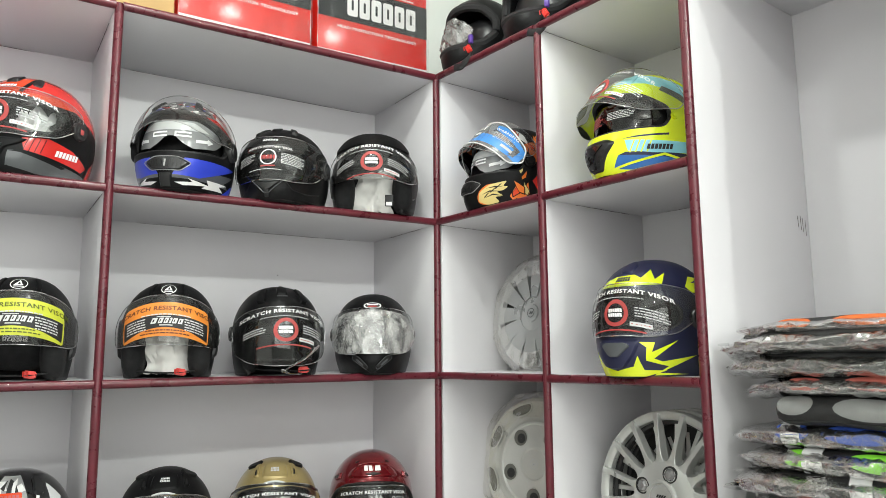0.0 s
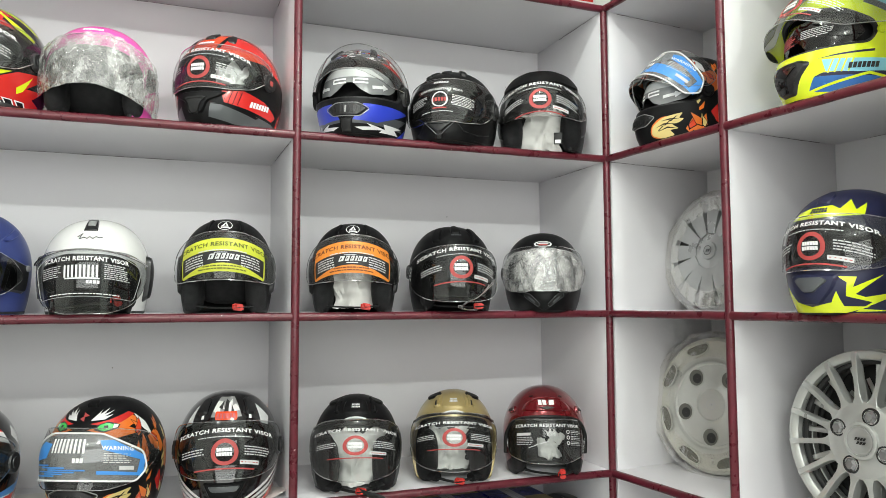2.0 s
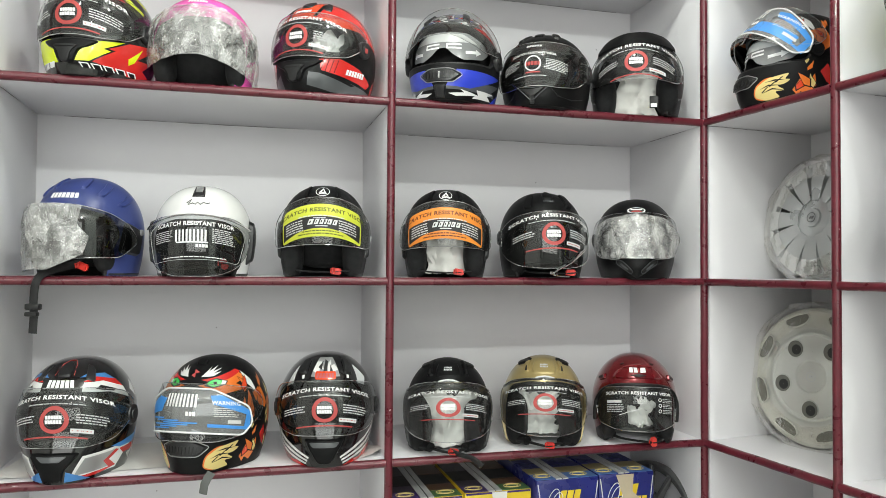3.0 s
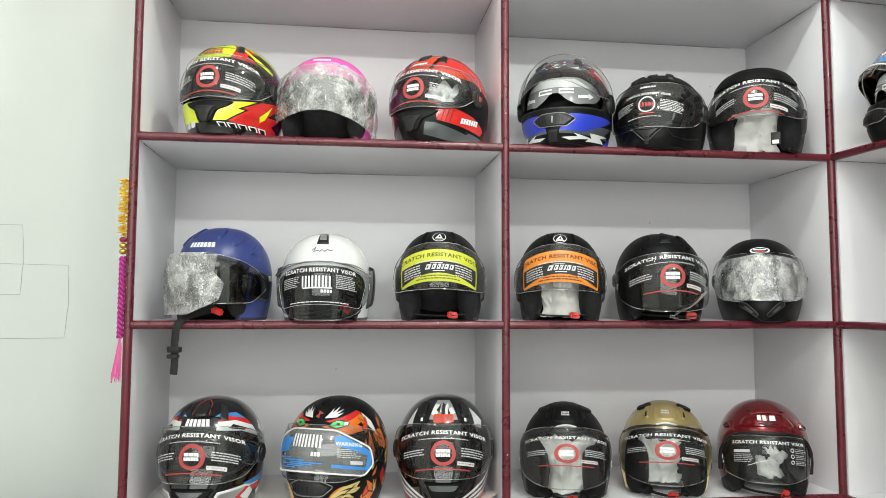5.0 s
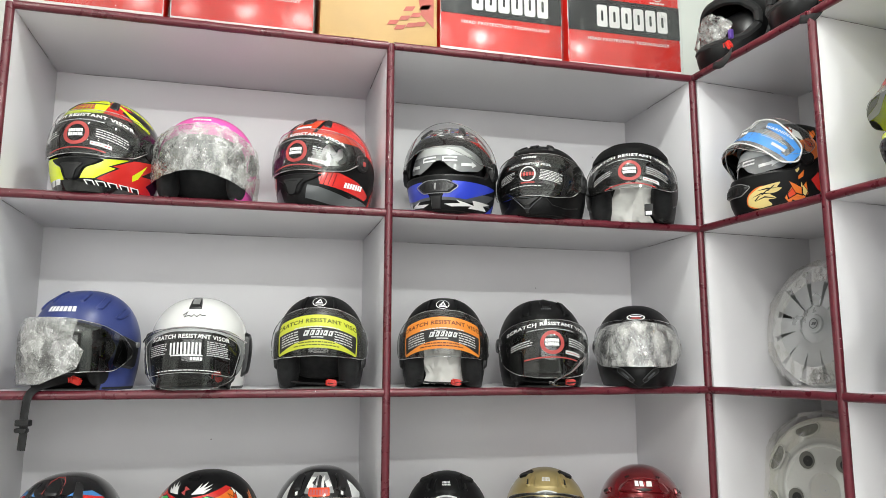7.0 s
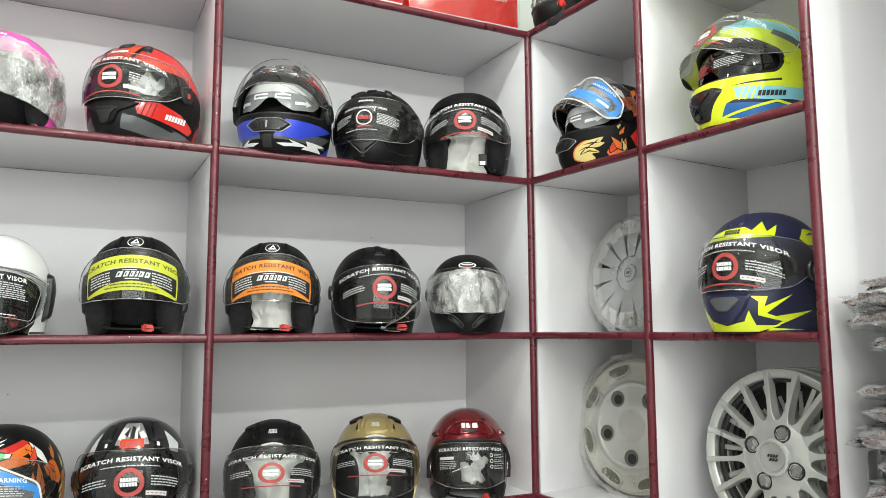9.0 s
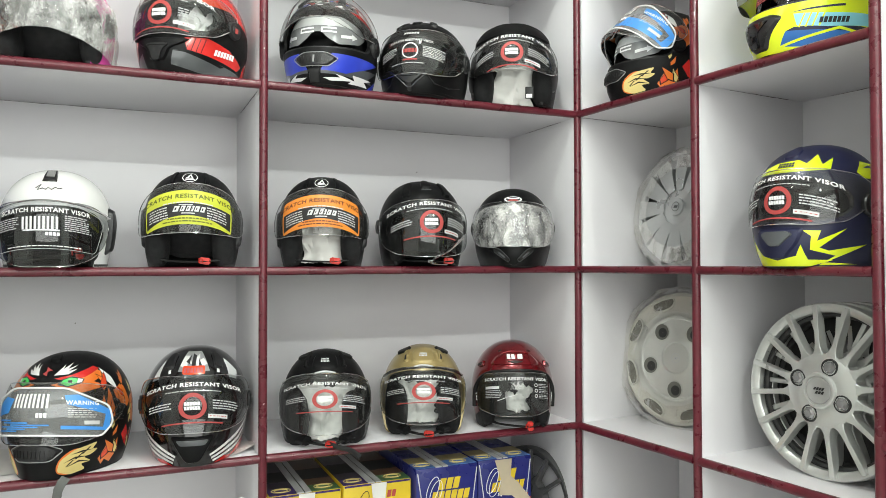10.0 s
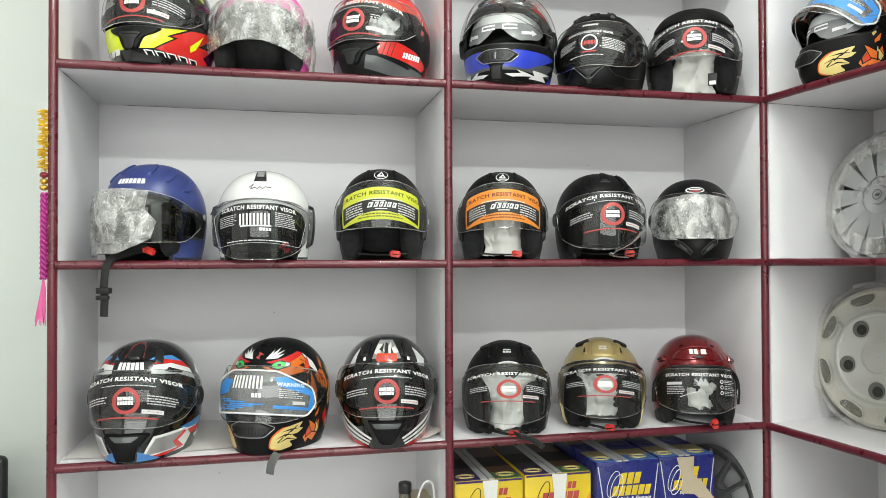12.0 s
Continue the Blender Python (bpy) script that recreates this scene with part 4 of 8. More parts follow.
def helmet_pink():
    sh = open_shell(a=0.122, zc=0.107)
    h = Helmet(on_main(-1.352, 0.115, 1, -8), "bright pink open-face helmet, visor wrapped in crumpled clear film", sh, "pink", OPEN_FACE)
    inside(h, x=0.083)
    v = h.visor(SHORT, off=0.010)
    wrap_sheet(h.h, v, rounded([(-0.165, -0.045), (-0.09, -0.052), (0.0, -0.040), (0.10, -0.062), (0.205, -0.090), (0.175, -0.01), (0.150, 0.045), (0.06, 0.078), (-0.06, 0.076), (-0.150, 0.045), (-0.175, 0.0)], 0.02), 0.006, "wrap", 0.004, 70, 2)
    h.decal(lambda b, s: blocks(b, s, 0, 0.110, 0.066, 0.010, 7, 0), ["ink"])
    h.pieces("visor_lug", [rounded([(0.135, -0.03), (0.17, -0.03), (0.175, 0.02), (0.145, 0.03)], 0.01)], 0.008, "plastic")


def helmet_red_grey():
    sh = full_shell(a=0.127)
    reg = [
        ("vermilion", [(-0.20, 0.05), (0.20, 0.05), (0.24, 0.12), (0.2, 0.2), (-0.2, 0.2), (-0.24, 0.12)]),
        ("red", [(0.045, 0.075), (0.13, 0.072), (0.20, 0.03), (0.30, -0.03), (0.33, 0.05), (0.20, 0.13), (0.08, 0.14)]),
        ("matt", [(0.035, 0.078), (0.045, 0.075), (0.08, 0.14), (0.16, 0.13), (0.16, 0.138), (0.07, 0.15)]),
        ("matt", [(-0.045, 0.075), (-0.035, 0.078), (-0.07, 0.15), (-0.08, 0.14)]),
        ("red", [(0.30, -0.03), (0.23, -0.08), (0.22, -0.13), (0.33, -0.11), (0.38, 0.05)]),
        ("red", [(0.060, -0.055), (0.11, -0.050), (0.165, -0.062), (0.215, -0.085), (0.20, -0.097), (0.13, -0.086), (0.07, -0.078)]),
        ("red", [(-0.165, -0.062), (-0.11, -0.050), (-0.075, -0.058), (-0.09, -0.09), (-0.15, -0.09)]),
        ("grey", [(0.040, -0.112), (0.075, -0.085), (0.13, -0.093), (0.22, -0.105), (0.21, -0.122), (0.10, -0.122)]),
        ("grey", [(-0.13, -0.12), (-0.045, -0.118), (-0.055, -0.085), (-0.09, -0.095)]),
        ("grey", [(0.036, -0.112), (0.040, -0.082), (0.066, -0.080), (0.12, -0.090), (0.10, -0.100)]),
        ("matt", [(0.040, -0.083), (0.066, -0.079), (0.16, -0.098), (0.15, -0.102), (0.066, -0.084)]),
    ]
    for k in range(4):
        x = 0.068 + k * 0.011
        reg.append(("matt", [(x, -0.080), (x + 0.0016, -0.080), (x + 0.006, -0.053), (x + 0.0044, -0.053)]))
    reg = chin_up(reg)
    h = Helmet(on_main(-1.052, 0.130, 1, -34), "glossy orange-red and graphite grey full-face helmet with clear visor", sh, "matt", up(FULL_EYE, 0.012), reg)
    race_kit(h)
    wing_vent(h, k=1.05, dy=0.012)
    inside(h, paper=dict(w=0.10, z0=0.09, z1=0.16, y=-0.085, x=0.035, seed=15))
    chin_curtain(h)
    h.visor(HIGH_VIS, printer=lambda b, v: strip_print(b, v, lift=0.022, seed=21))
    h.decal(lambda b, v: (blocks(b, v, 0.0, 0.098, 0.055, 0.008, 6, 0), blocks(b, v, 0.155, -0.062, 0.052, 0.014, 7, 0, 0.1)), ["ink"])
    h.pivots(0.172, 0.004, 0.022)
    h.pieces("pivot_mark", [rounded([(0.166, -0.006), (0.176, -0.005), (0.178, 0.008), (0.167, 0.010)], 0.003)], 0.0105, "redink")


SLAT_VENT = [(-0.064, -0.056), (-0.040, -0.078), (0.040, -0.078), (0.064, -0.056), (0.03, -0.042), (-0.03, -0.042)]
EYE_UP = rounded([(-0.172, 0.000), (-0.158, -0.024), (-0.06, -0.028), (0.06, -0.028), (0.158, -0.024), (0.172, 0.004), (0.166, 0.026), (0.112, 0.060), (0.04, 0.074), (-0.04, 0.074), (-0.112, 0.060), (-0.166, 0.026)], 0.014)
SUN_VISOR = rounded([(-0.156, 0.004), (-0.128, -0.018), (-0.066, -0.026), (-0.034, -0.014), (-0.012, 0.006), (0.012, 0.006), (0.034, -0.014), (0.066, -0.026), (0.128, -0.018), (0.156, 0.004), (0.146, 0.030), (0.080, 0.060), (-0.080, 0.060), (-0.146, 0.030)], 0.008)


def sun_visor(h, seed=3, lift=0.0):
    """The inner drop-down visor in its printed grey film."""
    surf = Raise(Lifted(h.sh, -0.016), lift)
    b = Build()
    print_shape(b, surf, SUN_VISOR, 0, 0.0)
    v = part("sun_visor", b, M["film_grey"], h.h, "grey inner sun visor in printed film")
    b = Build()
    print_shape(b, surf, rounded([(-0.112, 0.024), (0.112, 0.024), (0.066, 0.052), (-0.066, 0.052)], 0.006), 0, 0.001)
    for x0 in (-0.056, 0.012):
        print_bar(b, surf, x0, x0 + 0.046, 0.017, 0.005, 1)
        print_bar(b, surf, x0, x0 + 0.046, 0.006, 0.005, 1)
        print_shape(b, surf, [(x0, 0.004), (x0 + 0.005, 0.004), (x0 + 0.005, 0.018), (x0, 0.018)], 1, 0.0011)
    for k in (-1, 1):
        a = [(0.070, -0.010), (0.104, -0.006), (0.104, -0.012), (0.122, -0.001), (0.104, 0.008), (0.104, 0.003), (0.070, -0.001)]
        print_shape(b, surf, a if k > 0 else mirrored(a), 1, 0.001)
    blocks(b, surf, 0, 0.040, 0.034, 0.009, 5, 2)
    small_print(b, surf, -0.1, 0.1, 0.029, 1, 0.004, 0.002, 2, seed=seed)
    part("film_print", b, [M["film_pale"], M["ink"], M["dark"]], v)


M["film_grey"] = mat("grey_protective_film", (0.26, 0.265, 0.27), 0.2, var=0.2, scale=30)
M["film_pale"] = mat("pale_protective_film", (0.58, 0.59, 0.59), 0.25, var=0.1, scale=30)


def helmet_blue():
    sh = full_shell(a=0.122, zc=0.117)
    reg = [
        ("blue", [(-0.175, -0.040), (-0.045, -0.042), (-0.02, -0.088), (-0.09, -0.090), (-0.165, -0.070)]),
        ("blue", [(0.02, -0.088), (0.045, -0.042), (0.20, -0.040), (0.14, -0.068), (0.09, -0.090)]),
        ("grey", [(-0.165, -0.070), (-0.09, -0.090), (-0.02, -0.088), (-0.02, -0.097), (-0.175, -0.097)]),
        ("grey", [(0.02, -0.097), (0.02, -0.088), (0.09, -0.090), (0.14, -0.068), (0.20, -0.060), (0.165, -0.085), (0.19, -0.097)]),
        ("blue", [(0.165, -0.118), (0.20, -0.085), (0.24, -0.07), (0.21, -0.10), (0.23, -0.12)]),
        ("red", [(0.09, 0.085), (0.16, 0.05), (0.20, 0.03), (0.22, 0.06), (0.15, 0.12), (0.10, 0.14)]),
        ("red", [(-0.17, 0.06), (-0.09, 0.10), (-0.10, 0.13), (-0.20, 0.08)]),
        ("dim", [(0.13, 0.085), (0.18, 0.045), (0.19, 0.055), (0.14, 0.10)]),
    ]
    reg.append(("grey", [(-0.125, 0.082), (0.13, 0.082), (0.12, 0.150), (0.0, 0.175), (-0.12, 0.150)]))
    rnd = random.Random(5)
    for i in range(130):
        x, y = rnd.uniform(-0.12, 0.13), rnd.uniform(0.080, 0.165)
        w = rnd.uniform(0.010, 0.034)
        reg.append((rnd.choice(["ink", "dim", "matt", "matt", "red", "dim", "blue"]), [(x, y), (x + w, y + rnd.uniform(-0.003, 0.003)), (x + w * 0.8, y + rnd.uniform(0.004, 0.010))]))
    zig = [(0.026, -0.108), (0.075, -0.103), (0.062, -0.095), (0.118, -0.104), (0.110, -0.090), (0.180, -0.088), (0.150, -0.098), (0.170, -0.110), (0.10, -0.115), (0.108, -0.107), (0.05, -0.115)]
    reg += [("white", zig), ("white", mirrored(zig))]
    h = Helmet(on_main(-0.706, 0.105, 1, -30), "black full-face helmet with royal blue and white chin, visor raised", sh, "matt", [(x * 0.94, y if y < 0.01 else y * 1.30) for x, y in EYE_UP], reg)
    inside(h)
    chin_curtain(h)
    h.pieces("chin_vent", [rounded(SLAT_VENT, 0.008)], 0.005, "plastic", "dark slatted chin vent", both=False)
    part("vent_outline", Build().tube([sh.at(*p, 0.002) for p in loop(rounded(SLAT_VENT, 0.008))], 0.0012, closed=True, n=6), M["silver"], h.h, "thin silver vent outline")
    for i in range(-4, 5):
        x = i * 0.0095
        h.pieces("vent_slat", [[(x - 0.0022, -0.071), (x + 0.0022, -0.071), (x + 0.0026, -0.050), (x - 0.0018, -0.050)]], 0.0068, "rubber" if i else "silver", both=False)
    h.pieces("chin_strip", [[(-0.017, -0.123), (0.017, -0.123), (0.017, -0.084), (-0.017, -0.084)]], 0.002, "plastic", both=False)
    h.pieces("crown_vent", [rounded(SIDE_VENT, 0.01)], 0.005, "plastic")
    sun_visor(h, lift=0.014)
    h.visor(FULL_VIS, swing=31, off=0.008, mats=("fresh",))
    h.pivots(0.176, 0.004, 0.026, "plastic")


def helmet_matt_dark():
    sh = full_shell(a=0.122, bf=0.150, cu=0.122, zc=0.098, cl=0.18, chin=0.026)
    h = Helmet(on_main(-0.440, 0.100, 1, -36), "matt black full-face helmet with clear printed visor", sh, "matt", FULL_EYE)
    inside(h)
    chin_curtain(h)
    h.pieces("chin_vent", [rounded([(-0.042, -0.052), (-0.008, -0.080), (0.008, -0.080), (0.042, -0.052), (0.0, -0.060)], 0.004)], 0.006, "rubber", "small V-shaped chin vent", both=False)
    part("vent_outline", Build().tube([sh.at(*p, 0.003) for p in loop(rounded([(-0.048, -0.048), (-0.008, -0.086), (0.008, -0.086), (0.048, -0.048), (0.0, -0.056)], 0.004))], 0.0013, closed=True, n=6), M["grey"], h.h, "grey vent outline")
    for k in (-1, 1):
        part("chin_crease", Build().tube([sh.at(k * x, y, 0.0004) for x, y in ((0.05, -0.052), (0.075, -0.075), (0.12, -0.080), (0.16, -0.070))], 0.0016, n=6), M["plastic"], h.h)
    h.pieces("chin_ridge", [rounded([(-0.007, -0.10), (0.007, -0.10), (0.009, -0.070), (-0.009, -0.070)], 0.003)], 0.004, "plastic", both=False)
    h.pieces("crown_vent", [rounded(TOP_VENT, 0.01)], 0.0035, "matt", both=False)
    h.pieces("crown_vent", [rounded(SIDE_VENT, 0.01)], 0.005, "rubber")

    def marks(b, v):
        print_text(b, v, "SCRATCH RESISTANT VISOR", 0, 0.040, 0.0085, 1)
        print_ring(b, v, 0, 0.012, 0.021, 0.0035, 0)
        blocks(b, v, 0, 0.012, 0.040, 0.010, 5, 2)
        print_bar(b, v, -0.018, 0.018, -0.012, 0.004, 2)
        small_print(b, v, -0.085, -0.032, 0.022, 5, 0.0045, 0.0017, 1, seed=31)
        small_print(b, v, 0.032, 0.092, 0.024, 7, 0.0042, 0.002, 0, seed=32)
        small_print(b, v, -0.05, 0.05, -0.022, 1, 0.004, 0.002, 1, seed=33)
        blocks(b, v, 0.0, 0.062, 0.044, 0.006, 6, 0, 0.3)
    h.visor(FULL_VIS, mats=("tint",), printer=marks, print_mats=[M["dim"], M["dim"], M["redink"]])
    h.pivots(0.172, 0.002, 0.024)


def helmet_flip_paper():
    sh = open_shell(a=0.127, bf=0.140, cu=0.140, zc=0.104)
    h = Helmet(on_main(-0.165, 0.085, 1, -30), "black flip-up helmet with raised visor, white paper stuffed inside", sh, "matt", OPEN_FACE)
    inside(h, paper=dict(w=0.135, z0=0.004, z1=0.118, y=-0.085, x=0.0, seed=5), x=0.083, r=(0.030, 0.055, 0.062))
    surf = bubble_surf(sh, 0.030)
    h.pieces("peak", [rounded([(-0.15, 0.055), (-0.05, 0.072), (0.05, 0.072), (0.15, 0.055), (0.12, 0.105), (0.05, 0.125), (-0.05, 0.125), (-0.12, 0.105)], 0.02)], 0.012, "matt", "black raised visor peak", surf=surf, both=False)
    h.visor(rounded([(-0.155, -0.010), (-0.11, -0.036), (-0.05, -0.042), (0.05, -0.042), (0.11, -0.036), (0.155, -0.010), (0.155, 0.030), (0.11, 0.062), (0.05, 0.078), (-0.05, 0.078), (-0.11, 0.062), (-0.155, 0.030)], 0.02), surf=surf, swing=6,
            printer=lambda b, v: strip_print(b, v, lift=0.010, seed=41))
    part("brow_shade", skin(Build(), Lifted(surf, -0.006), [c for c in paint(grid(-0.14, 0.14, 0.012, 0.078, 26, 8, -1), bulge(0.13, 0.018, 0.074, arch_top=0.02), 0) if c[1] == 0]), M["black"], h.h, "black inner brow shield")
    h.pieces("hinge_cover", [rounded([(0.125, -0.07), (0.165, -0.06), (0.18, 0.01), (0.150, 0.02), (0.12, -0.02)], 0.012)], 0.006, "plastic")
    part("tag", Build().box((0.035, -0.122, 0.012), (0.058, -0.116, 0.045), 0.002), M["dark"], h.h, "black tag with white print")
    part("tag_print", Build().box((0.038, -0.124, 0.014), (0.054, -0.122, 0.024), 0.0), M["ink"], h.h)


# Middle row, long unit.
def helmet_dark_blue():
    sh = open_shell(a=0.117, bf=0.140, bb=0.120, cu=0.130)
    h = Helmet(on_main(-1.606, 0.120, 2, -20), "satin dark blue open-face helmet, visor half covered by torn clear film", sh, "windsor", OPEN_FACE)
    inside(h)
    v = h.visor(rounded([(-0.150, -0.010), (-0.13, -0.052), (-0.05, -0.062), (0.05, -0.062), (0.13, -0.052), (0.158, -0.026), (0.178, -0.004), (0.150, 0.028), (0.11, 0.046), (0.05, 0.056), (-0.05, 0.056), (-0.11, 0.046), (-0.150, 0.030)], 0.015), mats=("smoke",), surf=bubble_surf(sh, 0.020))
    wrap_sheet(h.h, v, [(-0.200, -0.066), (-0.12, -0.086), (0.00, -0.088), (0.040, -0.066), (0.062, -0.052), (0.072, -0.012), (0.052, 0.012), (0.058, 0.052), (-0.06, 0.056), (-0.160, 0.044), (-0.195, 0.010)], 0.008, "wrap", 0.004, 70, 4)
    h.decal(lambda b, s: blocks(b, s, 0.004, 0.084, 0.078, 0.015, 7, 0), ["ink"])
    h.pieces("visor_lug", [rounded([(0.125, -0.05), (0.19, -0.06), (0.20, 0.005), (0.14, 0.025)], 0.012)], 0.007, "plastic")
    b = Build()
    disc_on(b, h.sh, 0.186, 0.0, [(0.007, 0.0), (0.007, 0.010), (0.003, 0.011)], 0)
    part("screw", b, M["silver"], h.h, "small bright screw")
    h.pieces("crown_ridge", [rounded([(0.04, 0.105), (0.055, 0.105), (0.085, 0.16), (0.07, 0.165)], 0.006), rounded([(0.080, 0.085), (0.098, 0.080), (0.150, 0.130), (0.128, 0.140)], 0.008), rounded([(0.125, 0.062), (0.140, 0.056), (0.200, 0.085), (0.185, 0.098)], 0.008)], 0.004, "windsor")
    h.buckle(0.045, -0.108, 0.022, 20, strap=False)
    hang = smooth([(0.010, -0.05, 0.03), (-0.012, -0.115, 0.016), (-0.026, -0.158, -0.004), (-0.034, -0.160, -0.05), (-0.034, -0.158, -0.085), (-0.036, -0.158, -0.125)])
    part("chin_strap", Build().tube(hang, 0.0098, n=8, flat=0.25, up=(0, 1, 0)), M["strap"], h.h, "black webbing strap hanging over the shelf edge")
    part("strap_slide", Build().box((-0.051, -0.167, -0.074), (-0.019, -0.151, -0.060), 0.003).box((-0.052, -0.166, -0.088), (-0.024, -0.152, -0.078), 0.003), M["plastic"], h.h, "black plastic slide buckle")


def helmet_white():
    sh = open_shell(a=0.116, cu=0.124, zc=0.098)
    h = Helmet(on_main(-1.348, 0.110, 2, -5), "glossy white open-face helmet with black badge and bubble visor", sh, "white", [(x, y - 0.016 if y > -0.1 else y) for x, y in OPEN_FACE])
    inside(h)
    h.pieces("badge", [[(-0.021, 0.098), (0.021, 0.098), (0.026, 0.150), (-0.026, 0.150)]], 0.003, "black", "black badge with silver crest", both=False)
    h.pieces("badge_inlay", [[(-0.014, 0.112), (0.014, 0.112), (0.018, 0.140), (-0.018, 0.140)]], 0.0045, "silver", both=False)
    curl = [(x * 1.35, 0.078 + (y - 0.078) * 1.35) for x, y in [(-0.022, 0.078), (-0.014, 0.086), (-0.018, 0.074), (-0.010, 0.078), (-0.004, 0.075), (0.000, 0.080), (0.006, 0.075), (0.012, 0.080), (0.018, 0.077), (0.024, 0.079)]]
    part("script_mark", Build().tube([sh.at(x, y, 0.0006) for x, y in curl], 0.0011, n=5), M["dark"], h.h)

    def marks(b, v):
        print_text(b, v, "SCRATCH RESISTANT VISOR", 0, 0.022, 0.0125, 0, 1.0)
        blocks(b, v, -0.004, -0.004, 0.068, 0.026, 9, 0, gap=0.48)
        print_bar(b, v, -0.036, 0.030, -0.019, 0.003, 0)
        blocks(b, v, 0.018, -0.027, 0.026, 0.007, 4, 0)
        small_print(b, v, -0.092, -0.042, 0.008, 6, 0.0043, 0.0017, 1, seed=51)
        small_print(b, v, 0.038, 0.092, 0.012, 8, 0.0042, 0.002, 1, seed=52)
        small_print(b, v, -0.07, 0.07, -0.052, 1, 0.004, 0.002, 0, rag=0.02, seed=53)
        edge = rounded([(-0.100, -0.058), (0.100, -0.058), (0.122, 0.020), (0.07, 0.034), (-0.07, 0.034), (-0.122, 0.020)], 0.012)
        b.tube([v.at(p[0], p[1], 0.0006) for p in loop(edge)], 0.0005, closed=True, n=5, m=1)
    h.visor(rounded([(-0.138, 0.000), (-0.128, -0.040), (-0.092, -0.078), (-0.045, -0.097), (0.045, -0.097), (0.092, -0.078), (0.128, -0.040), (0.138, 0.000), (0.132, 0.024), (0.09, 0.040), (-0.09, 0.040), (-0.132, 0.024)], 0.02), mats=("tint",), arch=0.8, rim=0.0008, surf=bubble_surf(sh), printer=marks)
    part("visor_band", Build().tube([bubble_surf(sh).at(-0.136 + 0.272 * i / 30, 0.041 - 0.030 * (2 * i / 30 - 1) ** 2, 0.008) for i in range(31)], 0.004, flat=0.5), M["tintband"], h.h, "clear visor top band")
    h.pieces("side_pad", [rounded([(0.140, -0.075), (0.165, -0.07), (0.185, 0.01), (0.170, 0.045), (0.150, 0.03)], 0.012)], 0.010, "plastic", "black visor mount")
    h.buckle(0.062, -0.118, 0.030, 70)


M["tintband"] = clear("thick_clear_edge", (0.5, 0.52, 0.52), 0.08, 0.25)


def helmet_banded(x, y, row, turn, band, label, paper):
    """An open-face helmet with a bright sticker band on a short visor."""
    sh = open_shell(a=0.113, bf=0.138, cu=0.130, zc=0.104)
    h = Helmet(on_main(x, y, row, turn), label, sh, "matt", OPEN_FACE)
    inside(h, paper=paper, r=(0.027, 0.05, 0.062))
    h.visor(up(SHORT, 0.017), off=0.011, bend=1.3, arch=1.3, printer=lambda b, v: label_frame(b, v, band), print_mats=[M[band], M["dim"], M["dark"], M["olive_ink" if band == "lime" else "brown_ink"]])
    h.pieces("visor_mount", [rounded([(0.138, -0.065), (0.165, -0.06), (0.18, 0.01), (0.165, 0.045), (0.145, 0.03)], 0.012)], 0.006, "plastic", "black visor mount")
    h.decal(lambda b, v: (print_ring(b, v, 0, 0.128, 0.028, 0.0026, 0, sy=0.80), print_shape(b, v, [(-0.016, 0.119), (0.013, 0.119), (0.003, 0.144)], 0), print_shape(b, v, [(-0.004, 0.122), (0.006, 0.122), (0.002, 0.134)], 1, 0.0012), print_bar(b, v, -0.014, 0.016, 0.115, 0.003, 0)), ["ink", "dark"])
    h.pieces("crown_ridge", [rounded([(0.045, 0.095), (0.060, 0.095), (0.085, 0.155), (0.068, 0.16)], 0.006)], 0.004, "matt")
    h.buckle(0.035, -0.105, 0.014, 8)


def helmet_gloss_black():
    sh = open_shell(a=0.117, bf=0.140, cu=0.130, zc=0.105)
    h = Helmet(on_main(-0.450, 0.105, 2, -12), "glossy black open-face helmet with large printed bubble visor", sh, "matt", OPEN_FACE)
    inside(h)
    h.visor([(x, y + (0.008 if y > 0 else 0)) for x, y in BUBBLE], mats=("tint",), arch=1.7, surf=bubble_surf(sh), printer=lambda b, v: strip_print(b, v, lift=0.013, seed=61))
    part("face_liner", skin(Build(), Lifted(sh, -0.008), [c for c in paint(grid(-0.12, 0.12, -0.075, 0.055, 22, 12, -1), bulge(0.11, -0.070, 0.05, arch_top=0.015), 0) if c[1] == 0]), M["black"], h.h, "glossy black inner shield")
    h.pieces("crown_vent", [rounded(TOP_VENT, 0.01)], 0.004, "matt", both=False)
    h.pieces("crown_ridge", [rounded([(0.055, 0.085), (0.085, 0.080), (0.10, 0.14), (0.07, 0.15)], 0.008)], 0.006, "matt")
    h.decal(lambda b, v: blocks(b, v, 0, 0.112, 0.04, 0.005, 6, 0), ["grey"])
    part("clear_strip", Build().tube(smooth([(0.085, -0.135, 0.075), (0.045, -0.160, 0.040), (0.008, -0.168, 0.020), (0.004, -0.166, 0.008), (0.04, -0.160, 0.005)]), 0.011, n=8, flat=0.25), M["rimline"], h.h, "clear plastic strip")
    h.pivots(0.168, 0.002, 0.020)
    h.buckle(0.050, -0.140, 0.014, 0)


